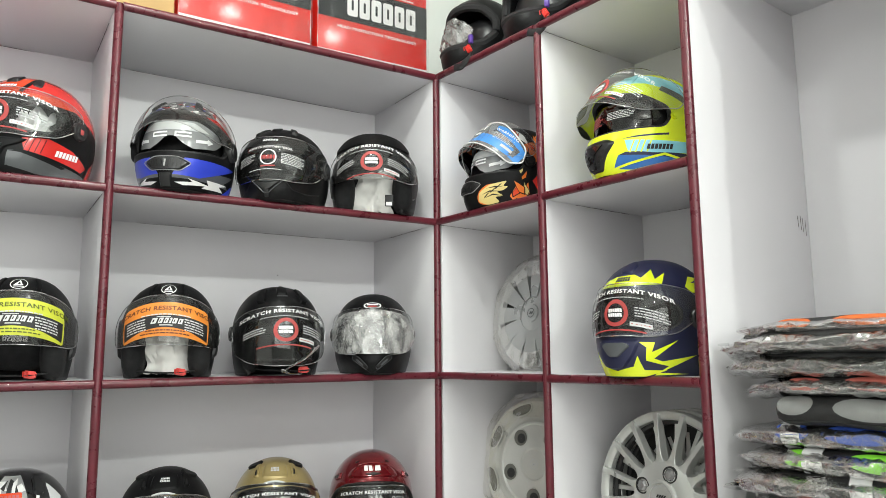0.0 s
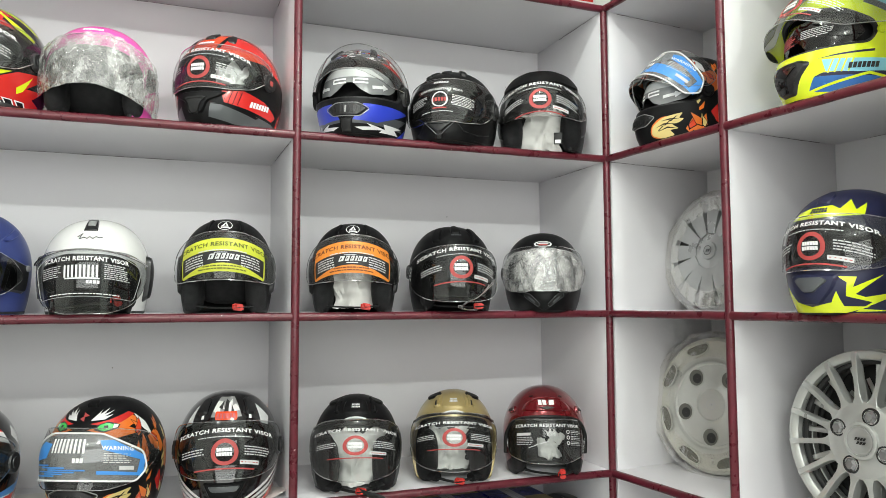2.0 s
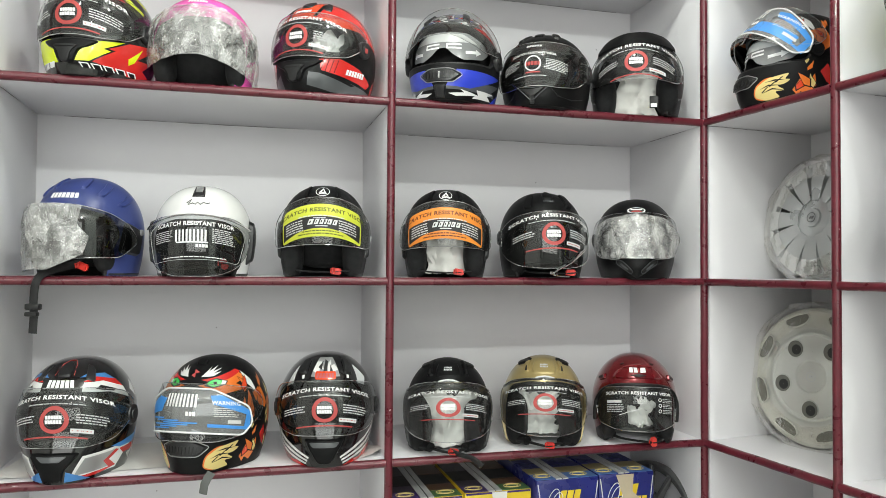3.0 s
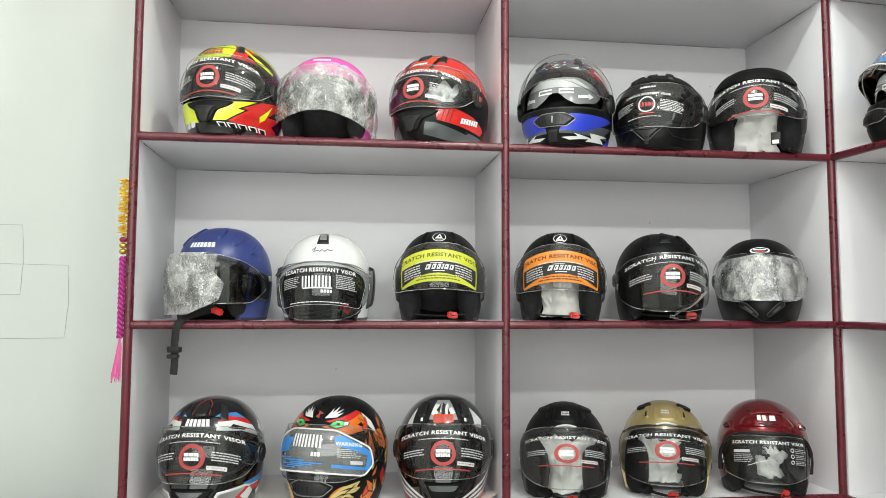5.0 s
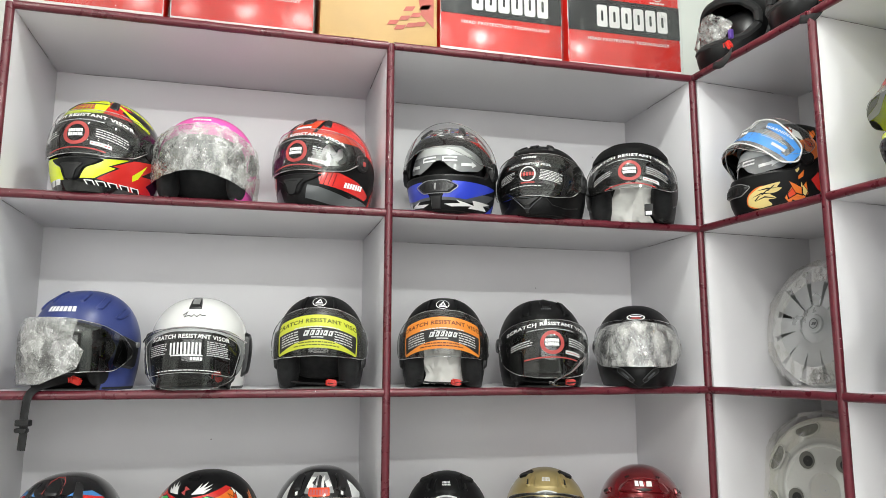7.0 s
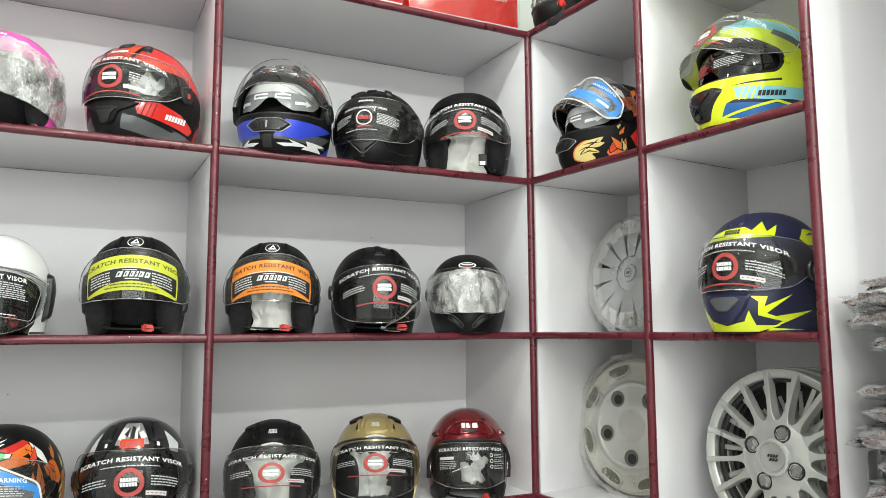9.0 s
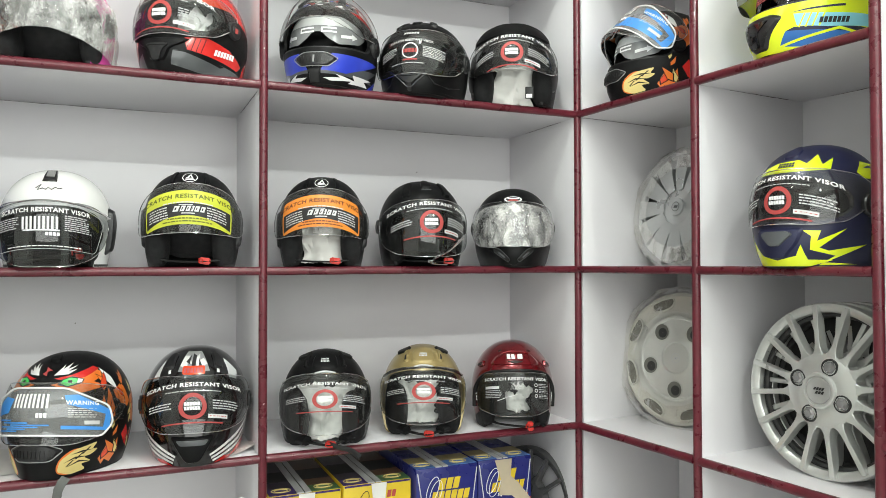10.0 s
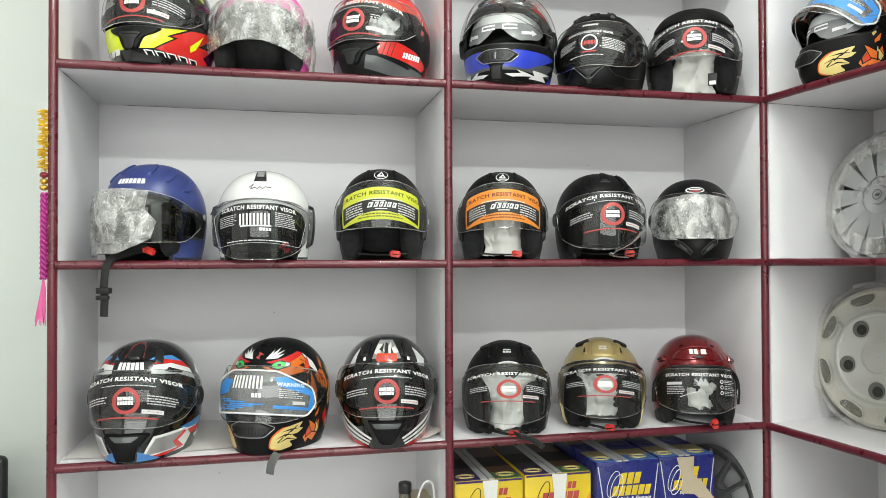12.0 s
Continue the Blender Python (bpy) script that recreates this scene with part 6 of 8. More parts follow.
def helmet_wine():
    sh = open_shell(a=0.116, bf=0.140, cu=0.132, zc=0.104, full=0.92)
    low = [(0.098, -0.23), (0.30, -0.23), (0.30, -0.112), (0.17, -0.085), (0.118, -0.060)]
    h = Helmet(on_main(-0.176, 0.078, 3, -24), "metallic wine red open-face helmet with clear visor over a black-trimmed face", sh, "wine", [(x * (1.08 if y < 0.01 else 1.03), y + (0.012 if y > 0.015 else 0)) for x, y in OPEN_FACE], [("matt", low), ("matt", mirrored(low))])
    inside(h, paper=dict(w=0.10, z0=0.045, z1=0.118, y=-0.07, x=0.01, seed=13), r=(0.024, 0.05, 0.056), x=0.074, z=0.060)
    h.pieces("brow_panel", [rounded([(-0.095, 0.074), (0.0, 0.080), (0.095, 0.074), (0.085, 0.104), (0.04, 0.128), (-0.04, 0.128), (-0.085, 0.104)], 0.02)], 0.0035, "wine", "raised wine red brow panel", both=False)
    h.pieces("vent", [rounded([(0.112, 0.070), (0.140, 0.060), (0.150, 0.072), (0.120, 0.088)], 0.004)], 0.0045, "wine")
    h.pieces("vent_slit", [rounded([(0.120, 0.070), (0.142, 0.063), (0.146, 0.069), (0.124, 0.080)], 0.002)], 0.0052, "rubber")
    h.pieces("vent_slit", [rounded([(0.060, 0.128), (0.078, 0.122), (0.082, 0.126), (0.064, 0.134)], 0.002)], 0.0010, "rubber")
    part("brow_line", Build().tube([sh.at(-0.055 + 0.11 * i / 20, 0.122 - 0.010 * (0.1 * i - 1) ** 2, 0.0045) for i in range(21)], 0.0018, n=6), M["wine"], h.h)
    h.pieces("brow_vent", [rounded([(-0.030, 0.088), (0.0, 0.082), (0.030, 0.088), (0.0, 0.092)], 0.003)], 0.0062, "rubber", both=False)
    h.decal(lambda b, v: (blocks(b, v, -0.013, 0.104, 0.032, 0.016, 2, 0, -0.2), blocks(b, v, 0.019, 0.104, 0.024, 0.016, 1, 0, 0.1), print_shape(b, v, [(0.0005, 0.098), (0.004, 0.098), (0.002, 0.110), (-0.0015, 0.110)], 1, 0.0012)), ["ink", "redink"], surf=Lifted(sh, 0.0046))

    def marks(b, v):
        print_text(b, v, "SCRATCH RESISTANT VISOR", 0, 0.025, 0.0105, 0, 1.25)
        print_bar(b, v, -0.085, -0.045, 0.004, 0.007, 1)
        small_print(b, v, -0.085, -0.035, -0.004, 5, 0.0045, 0.0018, 1, seed=101)
        for i in range(3):
            print_ring(b, v, 0.052, 0.010 - i * 0.014, 0.005, 0.0018, 0, n=16)
            small_print(b, v, 0.060, 0.098, 0.013 - i * 0.014, 3, 0.004, 0.0016, 1, seed=103 + i)
        for x0, y0 in ((-0.05, -0.032), (-0.035, -0.026), (-0.02, -0.022)):
            print_shape(b, v, [(x0, y0), (x0 + 0.022, y0 + 0.008), (x0 + 0.023, y0 + 0.0095), (x0, y0 + 0.002)], 0)
    h.visor(up(rounded([(-0.130, -0.010), (-0.12, -0.055), (-0.05, -0.072), (0.05, -0.072), (0.12, -0.055), (0.130, -0.010), (0.125, 0.020), (0.10, 0.036), (0.05, 0.043), (-0.05, 0.043), (-0.10, 0.036), (-0.125, 0.020)], 0.02), 0.014), surf=bubble_surf(sh, 0.008, -0.007), arch=0.8, printer=lambda b, v: marks(b, Raise(v, 0.016)))
    part("visor_gasket", Build().tube([sh.at(-0.148 + 0.296 * i / 40, 0.064 - 0.030 * (i / 20 - 1) ** 2 - 0.085 * (i / 20 - 1) ** 8, 0.001) for i in range(41)], 0.0070, flat=0.6), M["rubber"], h.h, "black visor gasket")
    h.buckle(0.040, -0.112, 0.012, 85)


# Side unit.
def helmet_neon_blue():
    sh = full_shell(a=0.127, zc=0.122)
    reg = [
        ("cyan", [(0.02, 0.110), (0.12, 0.095), (0.20, 0.06), (0.25, 0.02), (0.27, 0.05), (0.22, 0.10), (0.12, 0.145), (0.04, 0.15)]),
        ("cyan", [(-0.12, 0.095), (-0.02, 0.110), (-0.04, 0.15), (-0.12, 0.145)]),
        ("grey", [(0.15, 0.070), (0.19, 0.045), (0.245, 0.005), (0.255, 0.015), (0.20, 0.062), (0.16, 0.085)]),
        ("midblue", [(0.055, -0.118), (0.070, -0.085), (0.13, -0.085), (0.27, -0.10), (0.26, -0.12), (0.12, -0.126)]),
        ("navy", [(0.070, -0.085), (0.085, -0.078), (0.20, -0.082), (0.29, -0.092), (0.27, -0.10), (0.17, -0.092), (0.13, -0.088)]),
        ("neon", [(0.055, -0.122), (0.16, -0.088), (0.24, -0.112), (0.24, -0.107), (0.16, -0.082), (0.055, -0.116)]),
        ("cyan", [(0.080, -0.050), (0.14, -0.054), (0.30, -0.058), (0.29, -0.080), (0.14, -0.082), (0.090, -0.076)]),
        ("navy", [(0.070, -0.047), (0.165, -0.041), (0.165, -0.036), (0.10, -0.042)]),
    ]
    reg += [(k, mirrored(p)) for k, p in reg[3:]]
    for i in range(4):
        reg.append(("neon", [(0.092 + i * 0.011, -0.080), (0.095 + i * 0.011, -0.080), (0.101 + i * 0.011, -0.052), (0.098 + i * 0.011, -0.052)]))
    h = Helmet(on_side(0.662, 0.135, 1, -13), "neon yellow full-face helmet with cyan and blue panels, visor raised", sh, "neon", EYE_UP, reg)
    race_kit(h, top="cyan", crown=False)
    h.pieces("chin_vent", [rounded([(-0.062, -0.050), (-0.044, -0.082), (-0.026, -0.121), (0.026, -0.121), (0.044, -0.082), (0.062, -0.050), (0.036, -0.040), (-0.036, -0.040)], 0.008)], 0.006, "plastic", "large dark chin vent", both=False)
    h.pieces("vent_scoop", [rounded([(-0.040, -0.050), (-0.014, -0.076), (-0.014, -0.114), (0.014, -0.114), (0.014, -0.076), (0.040, -0.050)], 0.006)], 0.0090, "black", "glossy black scoop in the vent", both=False)
    for i in range(4):
        y = -0.070 - i * 0.012
        x = 0.036 - i * 0.0048
        h.pieces("vent_rib", [[(x - 0.010, y - 0.004), (x + 0.004, y - 0.001), (x + 0.003, y + 0.005), (x - 0.010, y + 0.003)]], 0.0068, "rubber")
    inside(h)
    chin_curtain(h)
    surf = Lifted(sh, -0.016)
    b = Build()
    print_shape(b, surf, SUN_VISOR, 0, 0.0)
    v = part("sun_visor", b, M["smoke"], h.h, "smoked inner sun visor")
    b = Build()
    small_print(b, surf, 0.02, 0.10, 0.030, 5, 0.0045, 0.002, 1, seed=111)
    for i in range(6):
        small_print(b, surf, -0.07, 0.01, 0.030 - i * 0.005, 1, 0.004, 0.0035, 0, seed=115 + i)
    part("film_print", b, [M["redink"], M["dim"]], v)
    h.visor(FULL_VIS, mats=("fresh",), swing=31, off=0.016, printer=lambda b, v: strip_print(b, v, lift=0.010, seed=120))
    h.decal(lambda b, v: blocks(b, v, 0.150, -0.068, 0.050, 0.012, 7, 0, 0.1), ["dark"])
    h.pivots(0.176, 0.004, 0.009, "neon", off=0.0)


def helmet_navy_neon():
    sh = full_shell(a=0.127, cu=0.142, zc=0.118)
    reg = [
        ("neon", [(-0.09, 0.078), (0.10, 0.080), (0.112, 0.115), (0.085, 0.095), (0.075, 0.128), (0.05, 0.100), (0.03, 0.112), (-0.03, 0.108), (-0.07, 0.098)]),
        ("neon", [(0.155, 0.075), (0.18, 0.105), (0.24, 0.10), (0.30, 0.07), (0.29, 0.03), (0.26, 0.06), (0.21, 0.085), (0.19, 0.06), (0.17, 0.06)]),
        ("neon", [(0.20, 0.055), (0.25, 0.045), (0.24, 0.02), (0.215, 0.03)]),
        ("navy", [(0.175, 0.085), (0.20, 0.095), (0.25, 0.085), (0.27, 0.065), (0.24, 0.078), (0.20, 0.088)]),
        ("navy", [(0.205, -0.06), (0.225, -0.05), (0.25, -0.07), (0.255, -0.10), (0.24, -0.075), (0.222, -0.062)]),
        ("neon", [(0.19, -0.035), (0.24, -0.025), (0.29, -0.05), (0.29, -0.10), (0.24, -0.12), (0.21, -0.09)]),
        ("green", [(0.205, -0.045), (0.215, -0.040), (0.225, -0.10), (0.215, -0.095)]),
        ("green", [(0.235, -0.035), (0.245, -0.035), (0.255, -0.11), (0.245, -0.11)]),
        ("neon", [(0.052, -0.055), (0.085, -0.056), (0.082, -0.075), (0.13, -0.052), (0.125, -0.056), (0.088, -0.088), (0.105, -0.094), (0.175, -0.082), (0.10, -0.118), (0.165, -0.122), (0.088, -0.124), (0.118, -0.104), (0.072, -0.092), (0.07, -0.066)]),
        ("neon", [(-0.075, -0.128), (-0.085, -0.072), (-0.045, -0.104), (0.0, -0.114), (0.045, -0.104), (0.054, -0.082), (0.068, -0.112), (0.115, -0.113), (0.06, -0.13)]),
        ("neon", [(-0.15, -0.054), (-0.10, -0.056), (-0.08, -0.10), (-0.12, -0.09)]),
    ]
    h = Helmet(on_side(0.678, 0.108, 2, 4), "matt navy full-face helmet with neon yellow graphics and clear visor", sh, "navy", up(FULL_EYE, 0.010), chin_up(reg, 1.12))
    inside(h)
    chin_curtain(h)
    h.pieces("chin_vent", [rounded([(-0.058, -0.040), (-0.050, -0.074), (-0.022, -0.110), (0.022, -0.110), (0.050, -0.074), (0.058, -0.040)], 0.010)], 0.005, "navy", "dark navy chin vent", both=False)
    h.pieces("vent_scoop", [rounded([(-0.042, -0.054), (-0.014, -0.082), (0.014, -0.082), (0.042, -0.054), (0.028, -0.047), (-0.028, -0.047)], 0.006)], 0.0085, "grey", "dark scoop in the vent", both=False)
    h.pieces("crown_vent", [rounded(TOP_VENT, 0.01)], 0.0035, "navy", both=False)
    h.visor(HIGH_VIS, printer=lambda b, v: strip_print(b, v, lift=0.020, seed=131))
    h.decal(lambda b, v: (blocks(b, v, 0.0, 0.102, 0.045, 0.006, 6, 0), blocks(b, v, 0.0, 0.095, 0.045, 0.006, 6, 0)), ["navy"])
    h.pivots(0.172, 0.004, 0.024)
    h.pieces("pivot_mark", [rounded([(0.167, -0.006), (0.175, -0.005), (0.177, 0.008), (0.168, 0.010)], 0.003)], 0.0105, "redink")


helmet_yellow_red()
helmet_pink()
helmet_red_grey()
helmet_blue()
helmet_matt_dark()
helmet_flip_paper()
helmet_dark_blue()
helmet_white()
helmet_banded(-1.052, 0.115, 2, -9, "lime", "matt black open-face helmet with bright yellow visor sticker", None)
helmet_banded(-0.728, 0.105, 2, -16, "orange", "matt black open-face helmet with orange visor sticker, paper inside", dict(w=0.13, z0=0.010, z1=0.125, y=-0.078, x=0.0, seed=8))
helmet_gloss_black()
helmet_small_film()
helmet_white_red_blue()
helmet_orange_eyes(on_main(-1.314, 0.114, 3, -25), "black full-face helmet with orange, green and cream graphics under blue film")
helmet_black_red()
k19 = helmet_bubble(-0.717, 0.113, "matt", "matt black open-face helmet with clear bubble visor, paper inside", dict(w=0.125, z0=0.012, z1=0.15, y=-0.08, x=0.0, seed=9), -15, 141)
helmet_bubble(-0.440, 0.114, "gold", "pale gold open-face helmet with clear bubble visor, paper inside", dict(w=0.12, z0=0.03, z1=0.14, y=-0.078, x=-0.015, seed=11), -21, 151, "gold")
helmet_wine()
helmet_neon_blue()
helmet_navy_neon()
helmet_orange_eyes(on_side(0.200, 0.135, 1, -15), "black full-face helmet with orange and cream graphics, blue-filmed visor raised", True)


# ---- cartons on top of the long unit ----
TOP = Z[0] + BOARD / 2 + 0.003
M_CARD_RED = mat("glossy_red_carton", (0.66, 0.024, 0.016), 0.2, var=0.12, scale=14, bump=0.5, bscale=18)
M_CARD_BLACK = mat("black_carton_band", (0.018, 0.02, 0.022), 0.22, var=0.2, scale=14)
M_CARD_WHITE = mat("white_carton_print", (0.74, 0.73, 0.72), 0.3, var=0.06, scale=20)
M_CARD_TAN = mat("brown_cardboard", (0.47, 0.30, 0.12), 0.6, var=0.12, scale=10, bump=0.06, bscale=60)
M_CARD_RUST = mat("rust_red_print", (0.36, 0.07, 0.05), 0.6, var=0.1, scale=20)
M_CARTON_FILM = clear("creased_carton_film", (0.97, 0.97, 0.97), 0.05, 0.055, 0.9, 16, 0.004, fres=0.7, crease=18, line=0.16)


class Flat:
    """A flat upright face: s to the right, t up, facing -y."""

    def __init__(self, x, y, z, off=0.0):
        self.o, self.off = Vector((x, y, z)), off

    def at(self, s, t, off=0.0):
        return self.o + Vector((s, -off - self.off, t))

    def facing(self, s, t):
        return Vector((0, -1, 0))


def carton(x0, x1, y, h, label, tan=False, turn=0.0, depth=0.33):
    w = x1 - x0
    c = thing("carton", pose((x0 + x1) / 2, y, TOP, 0, 0, turn), label, "box", "cartons on the shelf top")
    part("box_body", Build().box((-w / 2, 0, 0), (w / 2, depth, h), 0.004), M_CARD_TAN if tan else M_CARD_RED, c)
    f = Flat(-w / 2, 0, 0, 0.001)
    b = Build()
    if tan:
        for i, (s, t) in enumerate(((0.62, 0.050), (0.72, 0.060), (0.66, 0.078), (0.76, 0.090), (0.70, 0.106), (0.84, 0.115), (0.56, 0.062), (0.80, 0.065))):
            sx = s * w
            print_shape(b, f, [(sx, t - 0.010), (sx + 0.026, t - 0.006), (sx + 0.034, t + 0.008), (sx + 0.008, t + 0.004)], 0)
        print_shape(b, f, [(0.86 * w, 0.09), (0.97 * w, 0.055), (0.97 * w, 0.20), (0.80 * w, 0.20)], 0)
        print_shape(b, f, [(0.44 * w, 0.132), (0.54 * w, 0.148), (0.56 * w, 0.160), (0.45 * w, 0.140)], 1)
        blocks(b, f, 0.70 * w, 0.155, 0.09, 0.018, 5, 0)
        part("print", b, [M_CARD_RUST, M["dark"]], c, "rust red printed shapes")
    else:
        part("bottom_stripe", Build().box((-w / 2 + 0.002, -0.0022, 0.001), (w / 2 - 0.002, -0.0002, 0.013)), M_CARD_WHITE, c, "white bottom stripe")
        part("band", Build().box((-w / 2 + 0.002, -0.0022, 0.112), (w / 2 - 0.002, -0.0002, 0.215)), M_CARD_BLACK, c, "black printed band")
        g = Flat(-w / 2, -0.0022, 0, 0.0006)
        for i in range(6):
            s = w * (0.25 + 0.108 * i)
            print_shape(b, g, rounded([(s, 0.128), (s + w * 0.092, 0.128), (s + w * 0.092, 0.196), (s, 0.196)], 0.008), 0)
            print_shape(b, g, rounded([(s + w * 0.036, 0.146), (s + w * 0.056, 0.146), (s + w * 0.056, 0.178), (s + w * 0.036, 0.178)], 0.003), 1, 0.0012)
        part("logo", b, [M_CARD_WHITE, M_CARD_BLACK], c, "white rounded block shapes")
        b = Build()
        print_text(b, f, "HEAD PROTECTION TECHNOLOGY", w * 0.53, 0.090, 0.0125, 0, 1.2)
        part("lettering", b, M_CARD_WHITE, c, "white lettering")
        b = Build()
        print_ring(b, f, w * 0.80, 0.243, 0.016, 0.003, 0)
        blocks(b, f, w * 0.80, 0.222, 0.05, 0.005, 6, 0)
        part("seal_print", b, M_CARD_WHITE, c)
        # shrink film, loose at the corners
        n, k = 30, 20
        film = random.Random(int(abs(x0) * 700)).random() * 40
        verts = [(-w / 2 - 0.003 + (w + 0.006) * i / n, -0.0065 - 0.0028 * noise.noise(Vector((i * 0.33, j * 0.20, film))) - 0.0016 * abs(noise.noise(Vector((i * 0.9, j * 0.5, film)))), 0.001 + (h - 0.002) * j / k) for i in range(n + 1) for j in range(k + 1)]
        faces = [(i * (k + 1) + j, (i + 1) * (k + 1) + j, (i + 1) * (k + 1) + j + 1, i * (k + 1) + j + 1) for i in range(n) for j in range(k)]
        part("film_wrap", Build().add(verts, faces), M_CARTON_FILM, c, "creased clear shrink film", sharp=120)
    worn = random.Random(int(abs(x0) * 900))
    for sx in (-1, 1):
        n = 16
        part("worn_edge", Build().tube([(sx * (w / 2 - 0.001), 0.0005, 0.004 + (h - 0.008) * i / n) for i in range(n + 1)], [worn.choice((0.0003, 0.0008, 0.0016)) for _ in range(n + 1)], n=5), M_CARD_TAN if tan else M["dim"], c, "pale scuffed carton edge")
    part("worn_edge", Build().tube([(-w / 2 + 0.004 + (w - 0.008) * i / 24, 0.0005, h - 0.001) for i in range(25)], [worn.choice((0.0003, 0.0006, 0.0013)) for _ in range(25)], n=5), M_CARD_TAN if tan else M["dim"], c, "pale scuffed carton edge")
    part("lid_flap", Build().box((-w / 2 + 0.001, 0.001, h), (w / 2 - 0.001, depth / 2 - 0.002, h + 0.003)).box((-w / 2 + 0.001, depth / 2 + 0.002, h), (w / 2 - 0.001, depth - 0.001, h + 0.003)), M_CARD_TAN if tan else M_CARD_RED, c)
    return c


carton(-1.775, -1.470, 0.016, 0.285, "glossy red helmet carton in clear wrap on the shelf top")
carton(-1.455, -1.102, 0.020, 0.285, "glossy red and black helmet carton on the shelf top")
carton(-1.086, -0.772, 0.012, 0.270, "plain brown cardboard carton with rust red printed shapes", True)
carton(-0.762, -0.402, 0.018, 0.290, "red and black helmet carton with white block logo", turn=0.6)
carton(-0.380, -0.020, 0.022, 0.290, "red and black helmet carton at the shelf corner", turn=-1.0)


BIG_EYE = rounded([(-0.145, -0.010), (-0.11, -0.050), (-0.05, -0.060), (0.05, -0.060), (0.11, -0.050), (0.145, -0.010), (0.145, 0.035), (0.105, 0.080), (0.04, 0.095), (-0.04, 0.095), (-0.105, 0.080), (-0.145, 0.035)], 0.015)


M["violet"] = mat("purple_plastic", (0.10, 0.05, 0.30), 0.4)


def top_helmet(d, y, turn, label, seed, cloudy=True):
    """A dark helmet with no visor, kept on the shelf top with film in its face opening."""
    sh = full_shell(a=0.120, bf=0.140, cu=0.135, zc=0.112)
    h = Helmet(UNIT2 @ pose(d, y, TOP, 0, 0, turn), label, sh, "matt", BIG_EYE, group="helmets on the shelf top")
    h.crown("plastic")
    h.roll()
    part("brow_roll", Build().tube([sh.at(*p, -0.010) for p in loop(BIG_EYE)], 0.013, closed=True), M["strap"], h.h, "padded black opening edge")
    if cloudy:
        wrap_sheet(h.h, sh, rounded([(-0.10, -0.075), (0.04, -0.078), (0.08, 0.0), (0.0, 0.055), (-0.09, 0.05)], 0.02), -0.004, "wrap", 0.014, 45, seed)
    h.pieces("snap_panel", [rounded([(0.15, -0.06), (0.23, -0.05), (0.25, 0.03), (0.18, 0.05)], 0.015)], 0.005, "plastic")
    for s, q in ((0.17, 0.02), (0.21, -0.03)):
        b = Build()
        disc_on(b, sh, s, q, [(0.006, 0.004), (0.006, 0.010), (0.003, 0.011)], 0)
        part("snap", b, M["silver"], h.h, "small metal snap")
    part("chin_strap", Build().tube(smooth([(0.05, -0.10, 0.03), (0.085, -0.145, 0.012), (0.09, -0.165, -0.012), (0.07, -0.168, -0.028), (0.04, -0.166, -0.020)]), 0.010, n=8, flat=0.25, up=(0, 1, 0.3)), M["strap"], h.h, "black strap over the shelf edge")
    h.buckle(0.085, -0.150, 0.026, 60, strap=False)
    part("strap_clip", Build().box((0.080, -0.148, 0.045), (0.092, -0.136, 0.072), 0.003), M["violet"], h.h, "purple plastic strap clip")


top_helmet(0.060, 0.140, 6, "matt black helmet without visor, clear film in its opening", 21)
top_helmet(0.335, 0.140, 14, "black helmet without visor standing on the shelf top", 22, False)
top_helmet(0.620, 0.140, 22, "black visorless helmet on the side shelf top", 23)


# ---- wheel covers ----
M_RIM = mat("silver_wheel_paint", (0.60, 0.61, 0.59), 0.33, metal=0.55, var=0.06, scale=30, coat=0.15)
M_RIM3 = mat("grey_silver_wheel_paint", (0.47, 0.48, 0.48), 0.30, metal=0.55, var=0.08, scale=20)
M_RIM2 = mat("pale_silver_wheel_paint", (0.62, 0.625, 0.59), 0.32, metal=0.3, var=0.08, scale=20)
M_HOLE = mat("dark_gap_shade", (0.02, 0.02, 0.02), 0.6)
M_BARREL = mat("shaded_depth_grey", (0.045, 0.045, 0.045), 0.5)
M_CENTRE = mat("grey_centre_cap", (0.40, 0.40, 0.39), 0.35, metal=0.3)
M_OLIVE = mat("shaded_grey_back", (0.15, 0.15, 0.13), 0.5)
M_CAP = mat("chrome_bolt_cap", (0.42, 0.42, 0.42), 0.2, metal=0.7)
M_BAG = clear("thin_clear_bag", (0.975, 0.965, 0.93), 0.06, 0.05, 0.7, 40, 0.015, fres=0.5, crease=40, line=0.12)


def bar_between(b, r0, r1, w0, w1, z0, z1, h, ang, tip=0.0, m=0):
    """A raised flat spoke from r0 to r1, facing -y; tip: how much one long side stands higher."""
    ca, sa = math.cos(ang), math.sin(ang)
    verts = []
    for r, w, y in ((r0, w0, z0), ((r0 + r1) / 2, (w0 * 0.42 + w1 * 0.58), (z0 + z1) / 2 - 0.004), (r1, w1, z1)):
        for q, dy in ((-1, 0.014), (-0.94, -h - tip), (0.94, -h), (1, 0.014)):
            u = q * w / 2
            verts.append((r * ca - u * sa, y + dy, r * sa + u * ca))
    faces = [(4 * k + i, 4 * k + i + 1, 4 * k + i + 5, 4 * k + i + 4) for k in (0, 1) for i in (0, 1, 2)] + [(0, 3, 2, 1), (8, 9, 10, 11)]
    b.add(verts, faces, m)


